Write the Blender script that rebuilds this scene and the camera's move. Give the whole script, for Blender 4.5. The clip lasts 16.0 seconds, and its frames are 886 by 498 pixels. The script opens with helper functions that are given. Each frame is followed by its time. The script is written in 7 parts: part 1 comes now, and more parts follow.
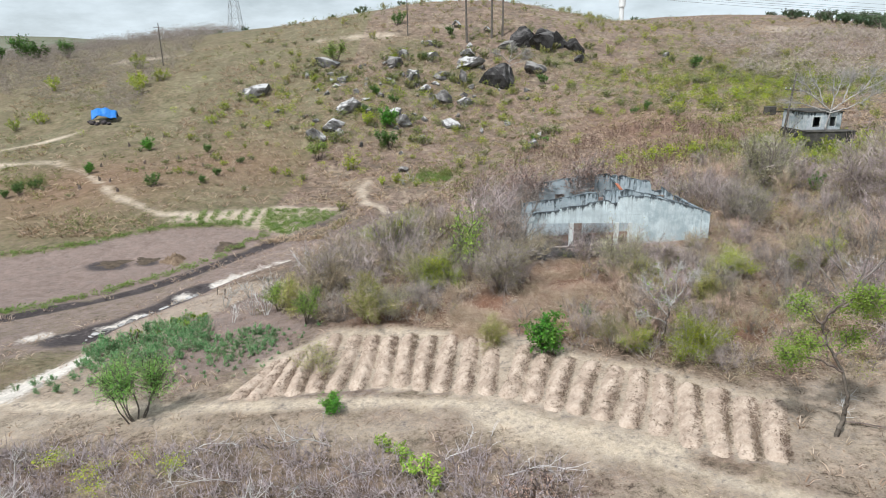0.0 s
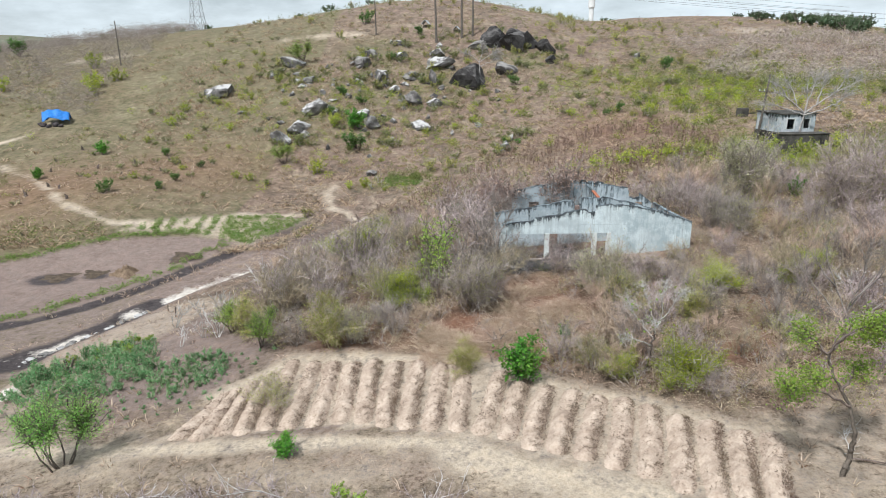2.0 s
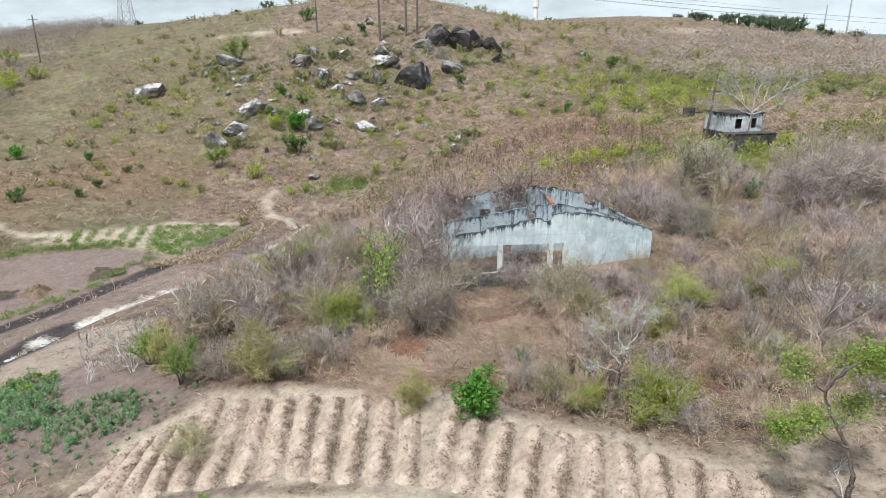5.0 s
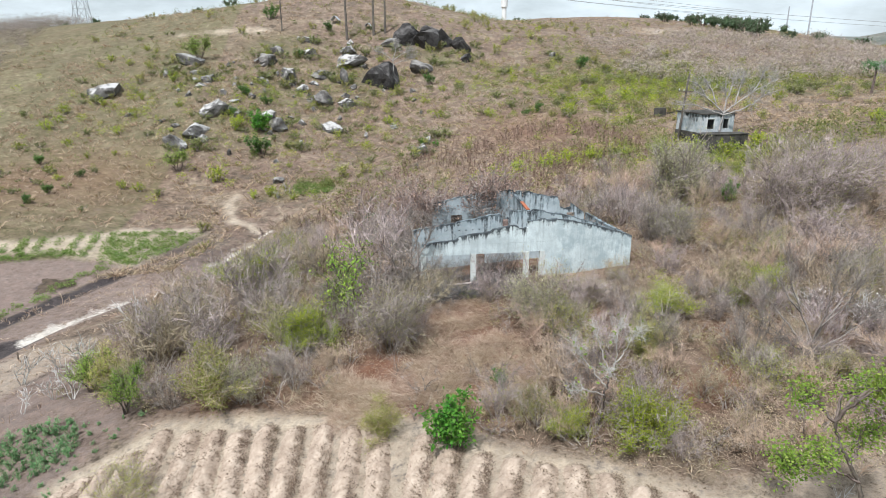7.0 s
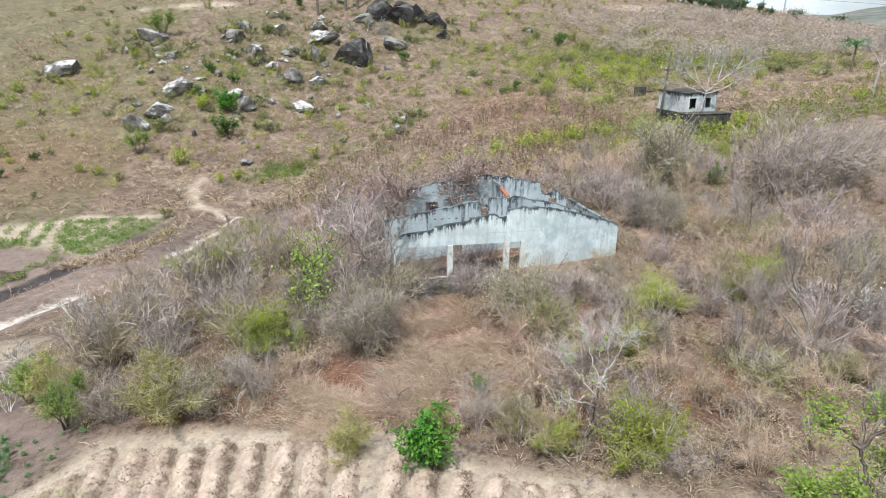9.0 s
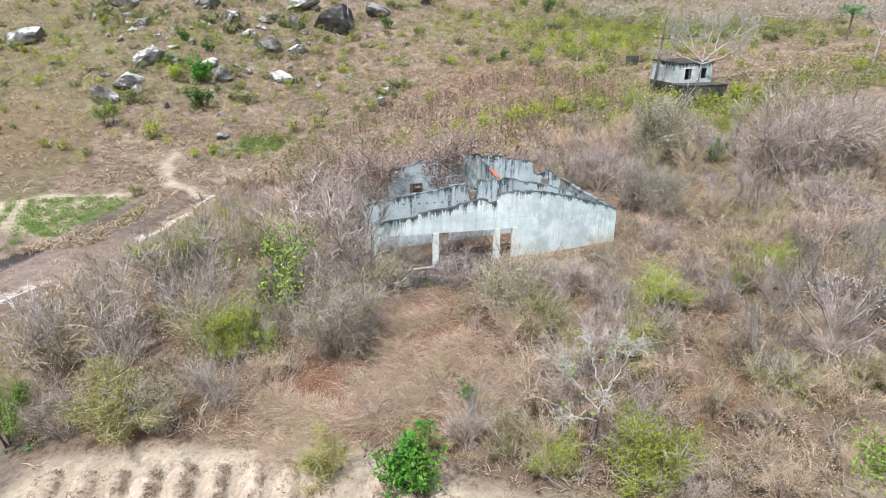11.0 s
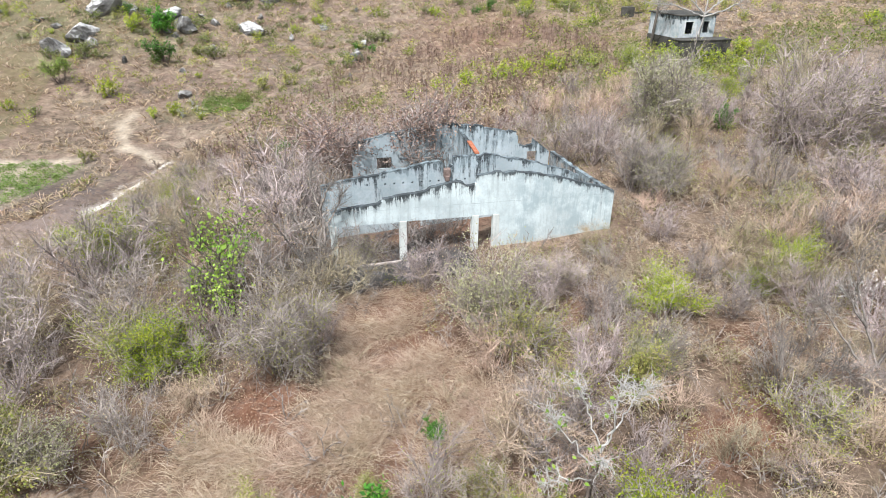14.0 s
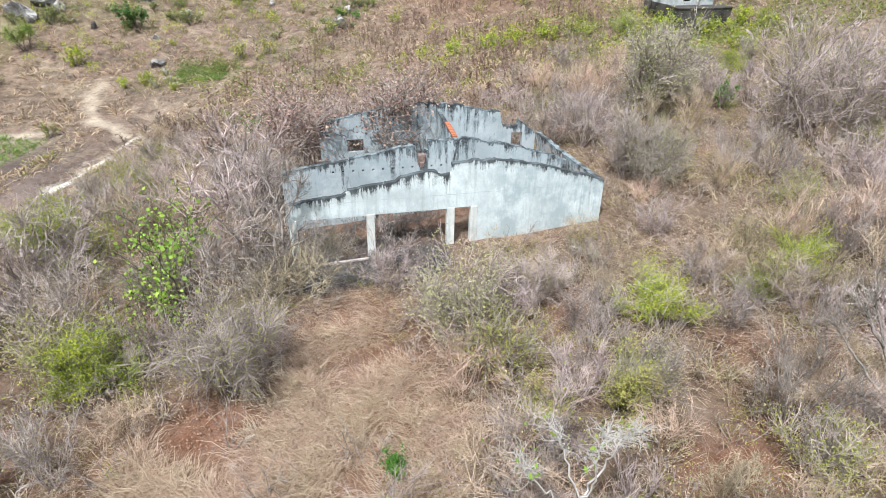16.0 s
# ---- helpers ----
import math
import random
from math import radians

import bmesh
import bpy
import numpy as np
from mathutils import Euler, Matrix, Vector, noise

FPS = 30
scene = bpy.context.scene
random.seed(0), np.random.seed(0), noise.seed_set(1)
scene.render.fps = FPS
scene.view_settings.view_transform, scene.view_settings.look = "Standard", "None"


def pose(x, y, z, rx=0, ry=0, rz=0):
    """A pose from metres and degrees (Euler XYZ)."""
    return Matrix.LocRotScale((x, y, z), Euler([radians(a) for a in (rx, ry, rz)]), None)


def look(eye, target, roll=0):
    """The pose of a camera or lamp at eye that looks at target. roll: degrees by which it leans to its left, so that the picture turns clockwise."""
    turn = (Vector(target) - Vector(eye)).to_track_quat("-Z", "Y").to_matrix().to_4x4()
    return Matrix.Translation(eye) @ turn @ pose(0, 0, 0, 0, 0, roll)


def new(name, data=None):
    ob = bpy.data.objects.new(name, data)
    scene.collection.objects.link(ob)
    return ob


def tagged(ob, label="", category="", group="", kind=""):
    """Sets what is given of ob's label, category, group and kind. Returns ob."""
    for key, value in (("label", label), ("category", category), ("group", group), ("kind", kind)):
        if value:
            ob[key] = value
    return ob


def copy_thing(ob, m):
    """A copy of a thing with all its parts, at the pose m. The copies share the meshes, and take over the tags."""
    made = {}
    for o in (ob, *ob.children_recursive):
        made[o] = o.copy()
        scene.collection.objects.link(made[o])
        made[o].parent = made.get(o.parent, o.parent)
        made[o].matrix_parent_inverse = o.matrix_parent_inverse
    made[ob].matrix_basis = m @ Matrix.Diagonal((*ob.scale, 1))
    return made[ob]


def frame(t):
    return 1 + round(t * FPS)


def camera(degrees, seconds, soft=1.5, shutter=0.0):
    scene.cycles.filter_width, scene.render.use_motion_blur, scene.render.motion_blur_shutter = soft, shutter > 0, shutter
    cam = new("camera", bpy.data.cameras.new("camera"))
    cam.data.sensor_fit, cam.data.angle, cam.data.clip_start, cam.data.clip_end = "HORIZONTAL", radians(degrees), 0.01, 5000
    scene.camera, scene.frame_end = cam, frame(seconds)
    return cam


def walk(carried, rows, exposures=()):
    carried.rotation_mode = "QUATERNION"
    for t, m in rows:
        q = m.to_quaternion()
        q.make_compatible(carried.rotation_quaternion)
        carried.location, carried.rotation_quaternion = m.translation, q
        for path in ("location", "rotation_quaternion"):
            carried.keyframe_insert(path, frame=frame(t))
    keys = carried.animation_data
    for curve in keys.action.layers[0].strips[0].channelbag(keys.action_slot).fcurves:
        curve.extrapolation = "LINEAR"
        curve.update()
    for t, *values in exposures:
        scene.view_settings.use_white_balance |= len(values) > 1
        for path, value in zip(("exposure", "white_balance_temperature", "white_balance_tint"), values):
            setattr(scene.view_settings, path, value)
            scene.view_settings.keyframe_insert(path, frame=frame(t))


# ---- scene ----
cam = camera(69.8, 16.0, soft=0.95)
PATH = [
    (0, (-4.531, -44.452, 13.731), (-4.613, -42.54, 13.148), -0.8),
    (0.5, (-4.459, -43.556, 13.688), (-4.53, -41.644, 13.106), -0.7),
    (1, (-4.354, -42.707, 13.676), (-4.405, -40.794, 13.095), -0.7),
    (1.5, (-4.335, -41.956, 13.68), (-4.359, -40.042, 13.098), -0.6),
    (2, (-4.3, -41.29, 13.691), (-4.296, -39.377, 13.108), -0.6),
    (2.5, (-4.277, -40.644, 13.696), (-4.246, -38.731, 13.114), -0.5),
    (3, (-4.221, -40.004, 13.676), (-4.165, -38.092, 13.093), -0.5),
    (3.5, (-4.178, -39.371, 13.639), (-4.094, -37.46, 13.056), -0.4),
    (4, (-4.11, -38.739, 13.567), (-4.0, -36.829, 12.983), -0.4),
    (6.5, (-3.756, -35.785, 13.473), (-3.522, -33.887, 12.886), -0.2),
    (7, (-3.68, -35.174, 13.372), (-3.427, -33.278, 12.786), -0.2),
    (7.5, (-3.569, -34.537, 13.314), (-3.298, -32.645, 12.723), -0.2),
    (8, (-3.486, -33.918, 13.317), (-3.195, -32.034, 12.712), -0.1),
    (8.5, (-3.348, -33.242, 13.29), (-3.041, -31.367, 12.664), -0.1),
    (9, (-3.155, -32.525, 13.23), (-2.835, -30.661, 12.582), 0.0),
    (11.5, (-2.452, -28.881, 13.159), (-2.09, -27.067, 12.399), 0.2),
    (12, (-2.262, -28.079, 13.103), (-1.896, -26.276, 12.319), 0.3),
    (12.5, (-1.983, -27.305, 13.038), (-1.614, -25.512, 12.233), 0.4),
    (13, (-1.662, -26.539, 12.981), (-1.289, -24.756, 12.156), 0.4),
    (13.5, (-1.209, -25.741, 12.954), (-0.833, -23.968, 12.106), 0.4),
    (14, (-0.792, -24.953, 12.915), (-0.411, -23.192, 12.048), 0.5),
    (14.5, (-0.385, -24.219, 12.866), (0.0, -22.469, 11.979), 0.6),
    (15, (0.03, -23.505, 12.9), (0.416, -21.767, 11.987), 0.6),
    (15.5, (0.373, -22.909, 12.834), (0.762, -21.184, 11.899), 0.8),
    (16, (0.635, -22.423, 12.818), (1.026, -20.711, 11.861), 0.9),
]
walk(cam, [(t, look(e, g, r)) for t, e, g, r in PATH], ((0, -0.18, 6090, 9), (6, -0.13, 6090, 9), (9, 0.04, 6120, 9), (12, 0.22, 6150, 10), (16, 0.27, 6180, 10)))

# world, sun, exposure
SUN_EL, SUN_AZ = radians(58), radians(215)   # azimuth clockwise from +y


def node(nt, kind, at=(0, 0), **values):
    n = nt.nodes.new(kind)
    n.location = at
    for key, value in values.items():
        if key in n.inputs:
            n.inputs[key].default_value = value
    return n


world = bpy.data.worlds.new("sky")
scene.world = world
world.use_nodes = True
wn = world.node_tree
wn.nodes.clear()
sky = wn.nodes.new("ShaderNodeTexSky")
sky.sky_type, sky.sun_disc = "NISHITA", False
sky.sun_elevation, sky.sun_rotation = SUN_EL, SUN_AZ
sky.air_density, sky.dust_density, sky.ozone_density = 1.0, 2.5, 1.0
coord = wn.nodes.new("ShaderNodeTexCoord")
mapping = wn.nodes.new("ShaderNodeMapping")
mapping.inputs["Scale"].default_value = (2.2, 2.2, 7.0)
cloud = node(wn, "ShaderNodeTexNoise", Scale=1.6, Detail=7.0, Roughness=0.6)
ramp = wn.nodes.new("ShaderNodeValToRGB")
ramp.color_ramp.elements[0].position, ramp.color_ramp.elements[1].position = 0.30, 0.62
ramp.color_ramp.elements[0].color = (0.32, 0.32, 0.32, 1)
ramp.color_ramp.elements[1].color = (0.97, 0.97, 0.97, 1)
mixer = wn.nodes.new("ShaderNodeMix")
mixer.data_type = "RGBA"
mixer.inputs["B"].default_value = (11.4, 12.4, 12.7, 1)
back = node(wn, "ShaderNodeBackground", Strength=0.087)
outw = wn.nodes.new("ShaderNodeOutputWorld")
wn.links.new(coord.outputs["Generated"], mapping.inputs["Vector"])
wn.links.new(mapping.outputs["Vector"], cloud.inputs["Vector"])
wn.links.new(cloud.outputs["Fac"], ramp.inputs["Fac"])
wn.links.new(ramp.outputs["Color"], mixer.inputs["Factor"])
wn.links.new(sky.outputs["Color"], mixer.inputs["A"])
wn.links.new(mixer.outputs["Result"], back.inputs["Color"])
wn.links.new(back.outputs["Background"], outw.inputs["Surface"])

lamp = bpy.data.lights.new("sun", "SUN")
lamp.energy, lamp.angle, lamp.color = 5.0, radians(3), (1.0, 0.975, 0.945)
sun = new("sun", lamp)
sun_from = Vector((math.sin(SUN_AZ) * math.cos(SUN_EL), math.cos(SUN_AZ) * math.cos(SUN_EL), math.sin(SUN_EL)))
sun.matrix_world = look(sun_from * 100, (0, 0, 0))
scene.view_settings.exposure = 0.0


# ---------------------------------------------------------------- materials
def material(name, rough=0.9):
    m = bpy.data.materials.new(name)
    m.use_nodes = True
    m.node_tree.nodes.clear()
    nt = m.node_tree
    out = nt.nodes.new("ShaderNodeOutputMaterial")
    bsdf = node(nt, "ShaderNodeBsdfPrincipled", Roughness=rough)
    bsdf.inputs["Specular IOR Level"].default_value = 0.2
    nt.links.new(bsdf.outputs["BSDF"], out.inputs["Surface"])
    return m, nt, bsdf


def noise_tex(nt, vec, scale, detail=4.0, rough=0.6):
    n = node(nt, "ShaderNodeTexNoise", Scale=scale, Detail=detail, Roughness=rough)
    nt.links.new(vec, n.inputs["Vector"])
    return n.outputs["Fac"]


def ramp_of(nt, fac, stops):
    r = nt.nodes.new("ShaderNodeValToRGB")
    els = r.color_ramp.elements
    while len(els) < len(stops):
        els.new(0.5)
    for e, (p, c) in zip(els, stops):
        e.position, e.color = p, (*c, 1) if len(c) == 3 else c
    nt.links.new(fac, r.inputs["Fac"])
    return r.outputs["Color"]


def mix(nt, fac, a, b, blend="MIX"):
    m = nt.nodes.new("ShaderNodeMix")
    m.data_type, m.blend_type = "RGBA", blend
    for v, key in ((fac, "Factor"), (a, "A"), (b, "B")):
        if isinstance(v, (int, float)):
            m.inputs[key].default_value = v
        elif isinstance(v, tuple):
            m.inputs[key].default_value = (*v, 1)
        else:
            nt.links.new(v, m.inputs[key])
    return m.outputs["Result"]


def calc(nt, op, a, b=0.0):
    m = nt.nodes.new("ShaderNodeMath")
    m.operation, m.use_clamp = op, False
    for i, v in enumerate((a, b)):
        if isinstance(v, (int, float)):
            m.inputs[i].default_value = v
        else:
            nt.links.new(v, m.inputs[i])
    return m.outputs[0]


def bump(nt, bsdf, height, strength, distance):
    b = node(nt, "ShaderNodeBump", Strength=strength, Distance=distance)
    nt.links.new(height, b.inputs["Height"])
    nt.links.new(b.outputs["Normal"], bsdf.inputs["Normal"])


def where(nt):
    return nt.nodes.new("ShaderNodeNewGeometry").outputs["Position"]


def attr(nt, name):
    a = nt.nodes.new("ShaderNodeAttribute")
    a.attribute_name = name
    return a.outputs["Fac"]


def mottled(name, dark, light, scale, fine, rough=0.9, bumps=0.4, dist=0.02, vary=0.0):
    """A plain natural surface: two scales of mottling, fine relief, and a shift from thing to thing."""
    m, nt, bsdf = material(name, rough)
    pos = where(nt)
    big, small = noise_tex(nt, pos, scale, 4), noise_tex(nt, pos, fine, 5)
    fac = calc(nt, "ADD", calc(nt, "MULTIPLY", big, 0.6), calc(nt, "MULTIPLY", small, 0.4))
    col = ramp_of(nt, fac, [(0.34, dark), (0.66, light)])
    if vary:
        rnd = nt.nodes.new("ShaderNodeObjectInfo").outputs["Random"]
        hsv = node(nt, "ShaderNodeHueSaturation")
        nt.links.new(calc(nt, "ADD", calc(nt, "MULTIPLY", rnd, 2 * vary), 1 - vary), hsv.inputs["Value"])
        nt.links.new(calc(nt, "ADD", calc(nt, "MULTIPLY", rnd, -0.05), 0.525), hsv.inputs["Hue"])
        nt.links.new(col, hsv.inputs["Color"])
        col = hsv.outputs["Color"]
    nt.links.new(col, bsdf.inputs["Base Color"])
    bump(nt, bsdf, small, bumps, dist)
    return m


def foliage(name, colours, rough=0.65, glow=0.25):
    """Leaves: each leaf or clump takes its own shade, and light passes through."""
    m, nt, bsdf = material(name, rough)
    isl = nt.nodes.new("ShaderNodeNewGeometry").outputs["Random Per Island"]
    n = len(colours)
    col = ramp_of(nt, isl, [(i / max(1, n - 1), c) for i, c in enumerate(colours)])
    rnd = nt.nodes.new("ShaderNodeObjectInfo").outputs["Random"]
    hsv = node(nt, "ShaderNodeHueSaturation")
    nt.links.new(calc(nt, "ADD", calc(nt, "MULTIPLY", rnd, 0.5), 0.75), hsv.inputs["Value"])
    nt.links.new(calc(nt, "ADD", calc(nt, "MULTIPLY", noise_tex(nt, where(nt), 0.5, 2), 0.06), 0.47), hsv.inputs["Hue"])
    nt.links.new(col, hsv.inputs["Color"])
    nt.links.new(hsv.outputs["Color"], bsdf.inputs["Base Color"])
    tr = nt.nodes.new("ShaderNodeBsdfTranslucent")
    nt.links.new(hsv.outputs["Color"], tr.inputs["Color"])
    mx = node(nt, "ShaderNodeMixShader", Fac=glow)
    out = next(x for x in nt.nodes if x.type == "OUTPUT_MATERIAL")
    nt.links.new(bsdf.outputs["BSDF"], mx.inputs[1])
    nt.links.new(tr.outputs["BSDF"], mx.inputs[2])
    nt.links.new(mx.outputs["Shader"], out.inputs["Surface"])
    return m


def ground_material():
    m, nt, bsdf = material("dry_ground", 0.95)
    pos = where(nt)
    n1, n2, n3 = noise_tex(nt, pos, 0.05, 5), noise_tex(nt, pos, 0.7, 8, 0.75), noise_tex(nt, pos, 4.0, 7, 0.75)
    mixn = calc(nt, "ADD", calc(nt, "MULTIPLY", n2, 0.5), calc(nt, "MULTIPLY", n3, 0.5))
    col = ramp_of(nt, mixn, [(0.39, (0.06, 0.041, 0.032)), (0.5, (0.245, 0.172, 0.132)), (0.60, (0.44, 0.338, 0.266))])
    olive = ramp_of(nt, mixn, [(0.38, (0.055, 0.053, 0.026)), (0.5, (0.165, 0.15, 0.075)), (0.61, (0.36, 0.315, 0.18))])
    n4 = noise_tex(nt, pos, 18.0, 4, 0.7)
    mixn = calc(nt, "ADD", calc(nt, "MULTIPLY", mixn, 0.72), calc(nt, "MULTIPLY", n4, 0.28))
    col = mix(nt, ramp_of(nt, n1, [(0.42, (0, 0, 0)), (0.60, (0.22, 0.22, 0.22))]), col, olive)
    mid = noise_tex(nt, pos, 0.16, 5, 0.65)
    col = mix(nt, ramp_of(nt, mid, [(0.50, (0, 0, 0)), (0.62, (0.75, 0.75, 0.75))]), col, ramp_of(nt, mixn, [(0.38, (0.20, 0.155, 0.105)), (0.60, (0.47, 0.39, 0.287))]))
    col = mix(nt, ramp_of(nt, mid, [(0.36, (0.8, 0.8, 0.8)), (0.46, (0, 0, 0))]), col, ramp_of(nt, mixn, [(0.38, (0.065, 0.052, 0.042)), (0.62, (0.27, 0.215, 0.165))]))

    blot = noise_tex(nt, pos, 0.45, 7, 0.7)
    col = mix(nt, ramp_of(nt, blot, [(0.40, (0.75, 0.75, 0.75)), (0.49, (0, 0, 0))]), col, ramp_of(nt, mixn, [(0.38, (0.045, 0.036, 0.028)), (0.62, (0.22, 0.175, 0.125))]))
    col = mix(nt, ramp_of(nt, blot, [(0.54, (0, 0, 0)), (0.64, (0.6, 0.6, 0.6))]), col, ramp_of(nt, mixn, [(0.38, (0.26, 0.205, 0.145)), (0.60, (0.50, 0.42, 0.31))]))

    # stubble and clods: sharp light and dark flecks about a hand to a pace across
    fleck = noise_tex(nt, pos, 1.1, 10, 0.88)
    flecks = ramp_of(nt, fleck, [(0.40, (0.34, 0.32, 0.30)), (0.47, (0.85, 0.84, 0.83)), (0.53, (1.08, 1.08, 1.08)), (0.61, (1.55, 1.53, 1.50))])
    col = mix(nt, 0.55, col, flecks, "MULTIPLY")

    def zone(name, colours, col, soft=0.30):
        z = calc(nt, "ADD", attr(nt, name), calc(nt, "MULTIPLY", calc(nt, "SUBTRACT", n3, 0.5), 1.1))
        z = calc(nt, "ADD", z, calc(nt, "MULTIPLY", calc(nt, "SUBTRACT", n2, 0.5), 0.8))
        f = ramp_of(nt, z, [(0.5 - soft / 2, (0, 0, 0)), (0.5 + soft / 2, (1, 1, 1))])
        return mix(nt, f, col, ramp_of(nt, mixn, colours))

    # distant land greyed and lightened: haze put into its base colour
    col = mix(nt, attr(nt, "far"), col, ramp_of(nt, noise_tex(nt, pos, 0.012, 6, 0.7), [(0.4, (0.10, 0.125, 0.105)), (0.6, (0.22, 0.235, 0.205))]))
    col = zone("green", [(0.35, (0.06, 0.085, 0.025)), (0.65, (0.20, 0.21, 0.075))], col, 0.7)
    # thicket floor: shadow pockets under the shrubs painted into the dark stops
    col = zone("straw", [(0.40, (0.045, 0.03, 0.02)), (0.5, (0.165, 0.112, 0.074)), (0.61, (0.48, 0.37, 0.265))], col, 0.6)
    col = zone("red", [(0.38, (0.11, 0.047, 0.028)), (0.5, (0.26, 0.13, 0.08)), (0.62, (0.46, 0.29, 0.19))], col, 0.6)
    col = zone("plot", [(0.38, (0.13, 0.093, 0.080)), (0.5, (0.265, 0.198, 0.168)), (0.61, (0.46, 0.36, 0.30))], col)
    col = zone("sand", [(0.36, (0.39, 0.31, 0.225)), (0.5, (0.575, 0.475, 0.36)), (0.64, (0.71, 0.60, 0.475))], col, 0.5)
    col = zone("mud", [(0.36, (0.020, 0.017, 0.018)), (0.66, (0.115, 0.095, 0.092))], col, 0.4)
    col = zone("bleached", [(0.36, (0.40, 0.35, 0.30)), (0.6, (0.74, 0.68, 0.61))], col, 0.4)
    col = mix(nt, 0.4, col, flecks, "MULTIPLY")
    nt.links.new(col, bsdf.inputs["Base Color"])
    bump(nt, bsdf, calc(nt, "ADD", mixn, calc(nt, "MULTIPLY", fleck, 0.8)), 0.8, 0.16)
    return m


def plaster_material(name, body=(0.66, 0.70, 0.70), damp=1.0, grime=False):
    """Old whitewash: black mould running down from the broken top, pale patches, green damp."""
    m, nt, bsdf = material(name, 0.92)
    pos = where(nt)
    streak_map = nt.nodes.new("ShaderNodeMapping")
    streak_map.inputs["Scale"].default_value = (1.0, 1.0, 0.10)
    nt.links.new(pos, streak_map.inputs["Vector"])
    streak = noise_tex(nt, streak_map.outputs["Vector"], 3.8, 9, 0.78)
    broad = noise_tex(nt, pos, 0.55, 5, 0.6)
    fine = noise_tex(nt, pos, 9.0, 6, 0.7)
    base = ramp_of(nt, broad, [(0.36, tuple(c * 0.78 for c in body)), (0.45, tuple(c * 0.92 for c in body)), (0.56, body), (0.66, tuple(min(0.85, c * 1.12) for c in body))])
    base = mix(nt, ramp_of(nt, fine, [(0.30, (0.5, 0.5, 0.5)), (0.5, (0, 0, 0))]), base, (0.42, 0.42, 0.39))
    base = mix(nt, ramp_of(nt, streak, [(0.50, (0, 0, 0)), (0.66, (0.75, 0.75, 0.75))]), base, (0.34, 0.39, 0.395))
    if grime:
        xyz = nt.nodes.new("ShaderNodeSeparateXYZ")
        nt.links.new(pos, xyz.inputs[0])
        end = ramp_of(nt, calc(nt, "DIVIDE", xyz.outputs["X"], 12.6), [(0.55, (0, 0, 0)), (0.66, (1, 1, 1))])
        dirty = ramp_of(nt, calc(nt, "ADD", calc(nt, "MULTIPLY", streak, 0.5), calc(nt, "MULTIPLY", noise_tex(nt, pos, 0.9, 6, 0.7), 0.5)), [(0.46, (0.9, 0.9, 0.9)), (0.53, (0.05, 0.05, 0.05))])
        base = mix(nt, mix(nt, 1.0, dirty, end, "MULTIPLY"), base, (0.36, 0.43, 0.45))
    if damp:
        depth = attr(nt, "below_top")
        patch = ramp_of(nt, noise_tex(nt, pos, 0.8, 3), [(0.40, (0.0, 0.0, 0.0)), (0.60, (1, 1, 1))])
        run = ramp_of(nt, streak, [(0.44, (0, 0, 0)), (0.62, (1, 1, 1))])
        reach = calc(nt, "ADD", 0.015 + 0.025 * damp, calc(nt, "MULTIPLY", calc(nt, "MULTIPLY", run, patch), 1.25 * damp))
        fade = calc(nt, "POWER", 2.718, calc(nt, "MULTIPLY", calc(nt, "DIVIDE", depth, reach), -1.0))
        rag = calc(nt, "ADD", fade, calc(nt, "MULTIPLY", calc(nt, "SUBTRACT", fine, 0.5), 0.9))
        base = mix(nt, ramp_of(nt, rag, [(0.16, (0, 0, 0)), (0.40, (0.45, 0.45, 0.45)), (0.62, (0.96, 0.96, 0.96))]), base, (0.035, 0.040, 0.044))
        wash = ramp_of(nt, noise_tex(nt, pos, 1.3, 7, 0.75), [(0.46, (0, 0, 0)), (0.58, (0.45 * damp, 0.45 * damp, 0.45 * damp))])
        base = mix(nt, wash, base, (0.30, 0.36, 0.385))
    nt.links.new(base, bsdf.inputs["Base Color"])
    bump(nt, bsdf, fine, 0.35, 0.02)
    return m


MAT_GROUND = ground_material()
MAT_PLASTER = plaster_material("mouldy_plaster", (0.63, 0.70, 0.705), 0.55, True)
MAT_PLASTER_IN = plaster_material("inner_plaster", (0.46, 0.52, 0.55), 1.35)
MAT_PLASTER_MUD = plaster_material("earth_stained_plaster", (0.42, 0.37, 0.33), 1.6)
MAT_PILLAR = plaster_material("bare_plaster", (0.64, 0.66, 0.63), 0)
MAT_RUIN = plaster_material("weathered_whitewash", (0.55, 0.57, 0.58), 1.8)
MAT_RIDGE = mottled("tilled_sandy_soil", (0.28, 0.208, 0.157), (0.58, 0.47, 0.375), 1.2, 9.0, 0.97, 0.8, 0.05)
MAT_BRICK = mottled("red_clay_brick", (0.30, 0.095, 0.05), (0.48, 0.19, 0.11), 4.0, 20.0, 0.9, 0.5, 0.01)
MAT_CONCRETE = mottled("dark_concrete", (0.025, 0.024, 0.022), (0.13, 0.12, 0.105), 0.9, 8.0, 0.92, 0.5, 0.03)


# ---------------------------------------------------------------- helpers for building
def part(name, data, mat, parent=None, label=""):
    """Links mesh data (a bmesh or a mesh) as one object under a thing or a part."""
    if isinstance(data, bmesh.types.BMesh):
        me = bpy.data.meshes.new(name)
        data.to_mesh(me)
        data.free()
        data = me
    if mat is not None and not data.materials:
        data.materials.append(mat)
    ob = new(name, data)
    if parent is not None:
        ob.parent = parent
    if label:
        ob["label"] = label
    return ob


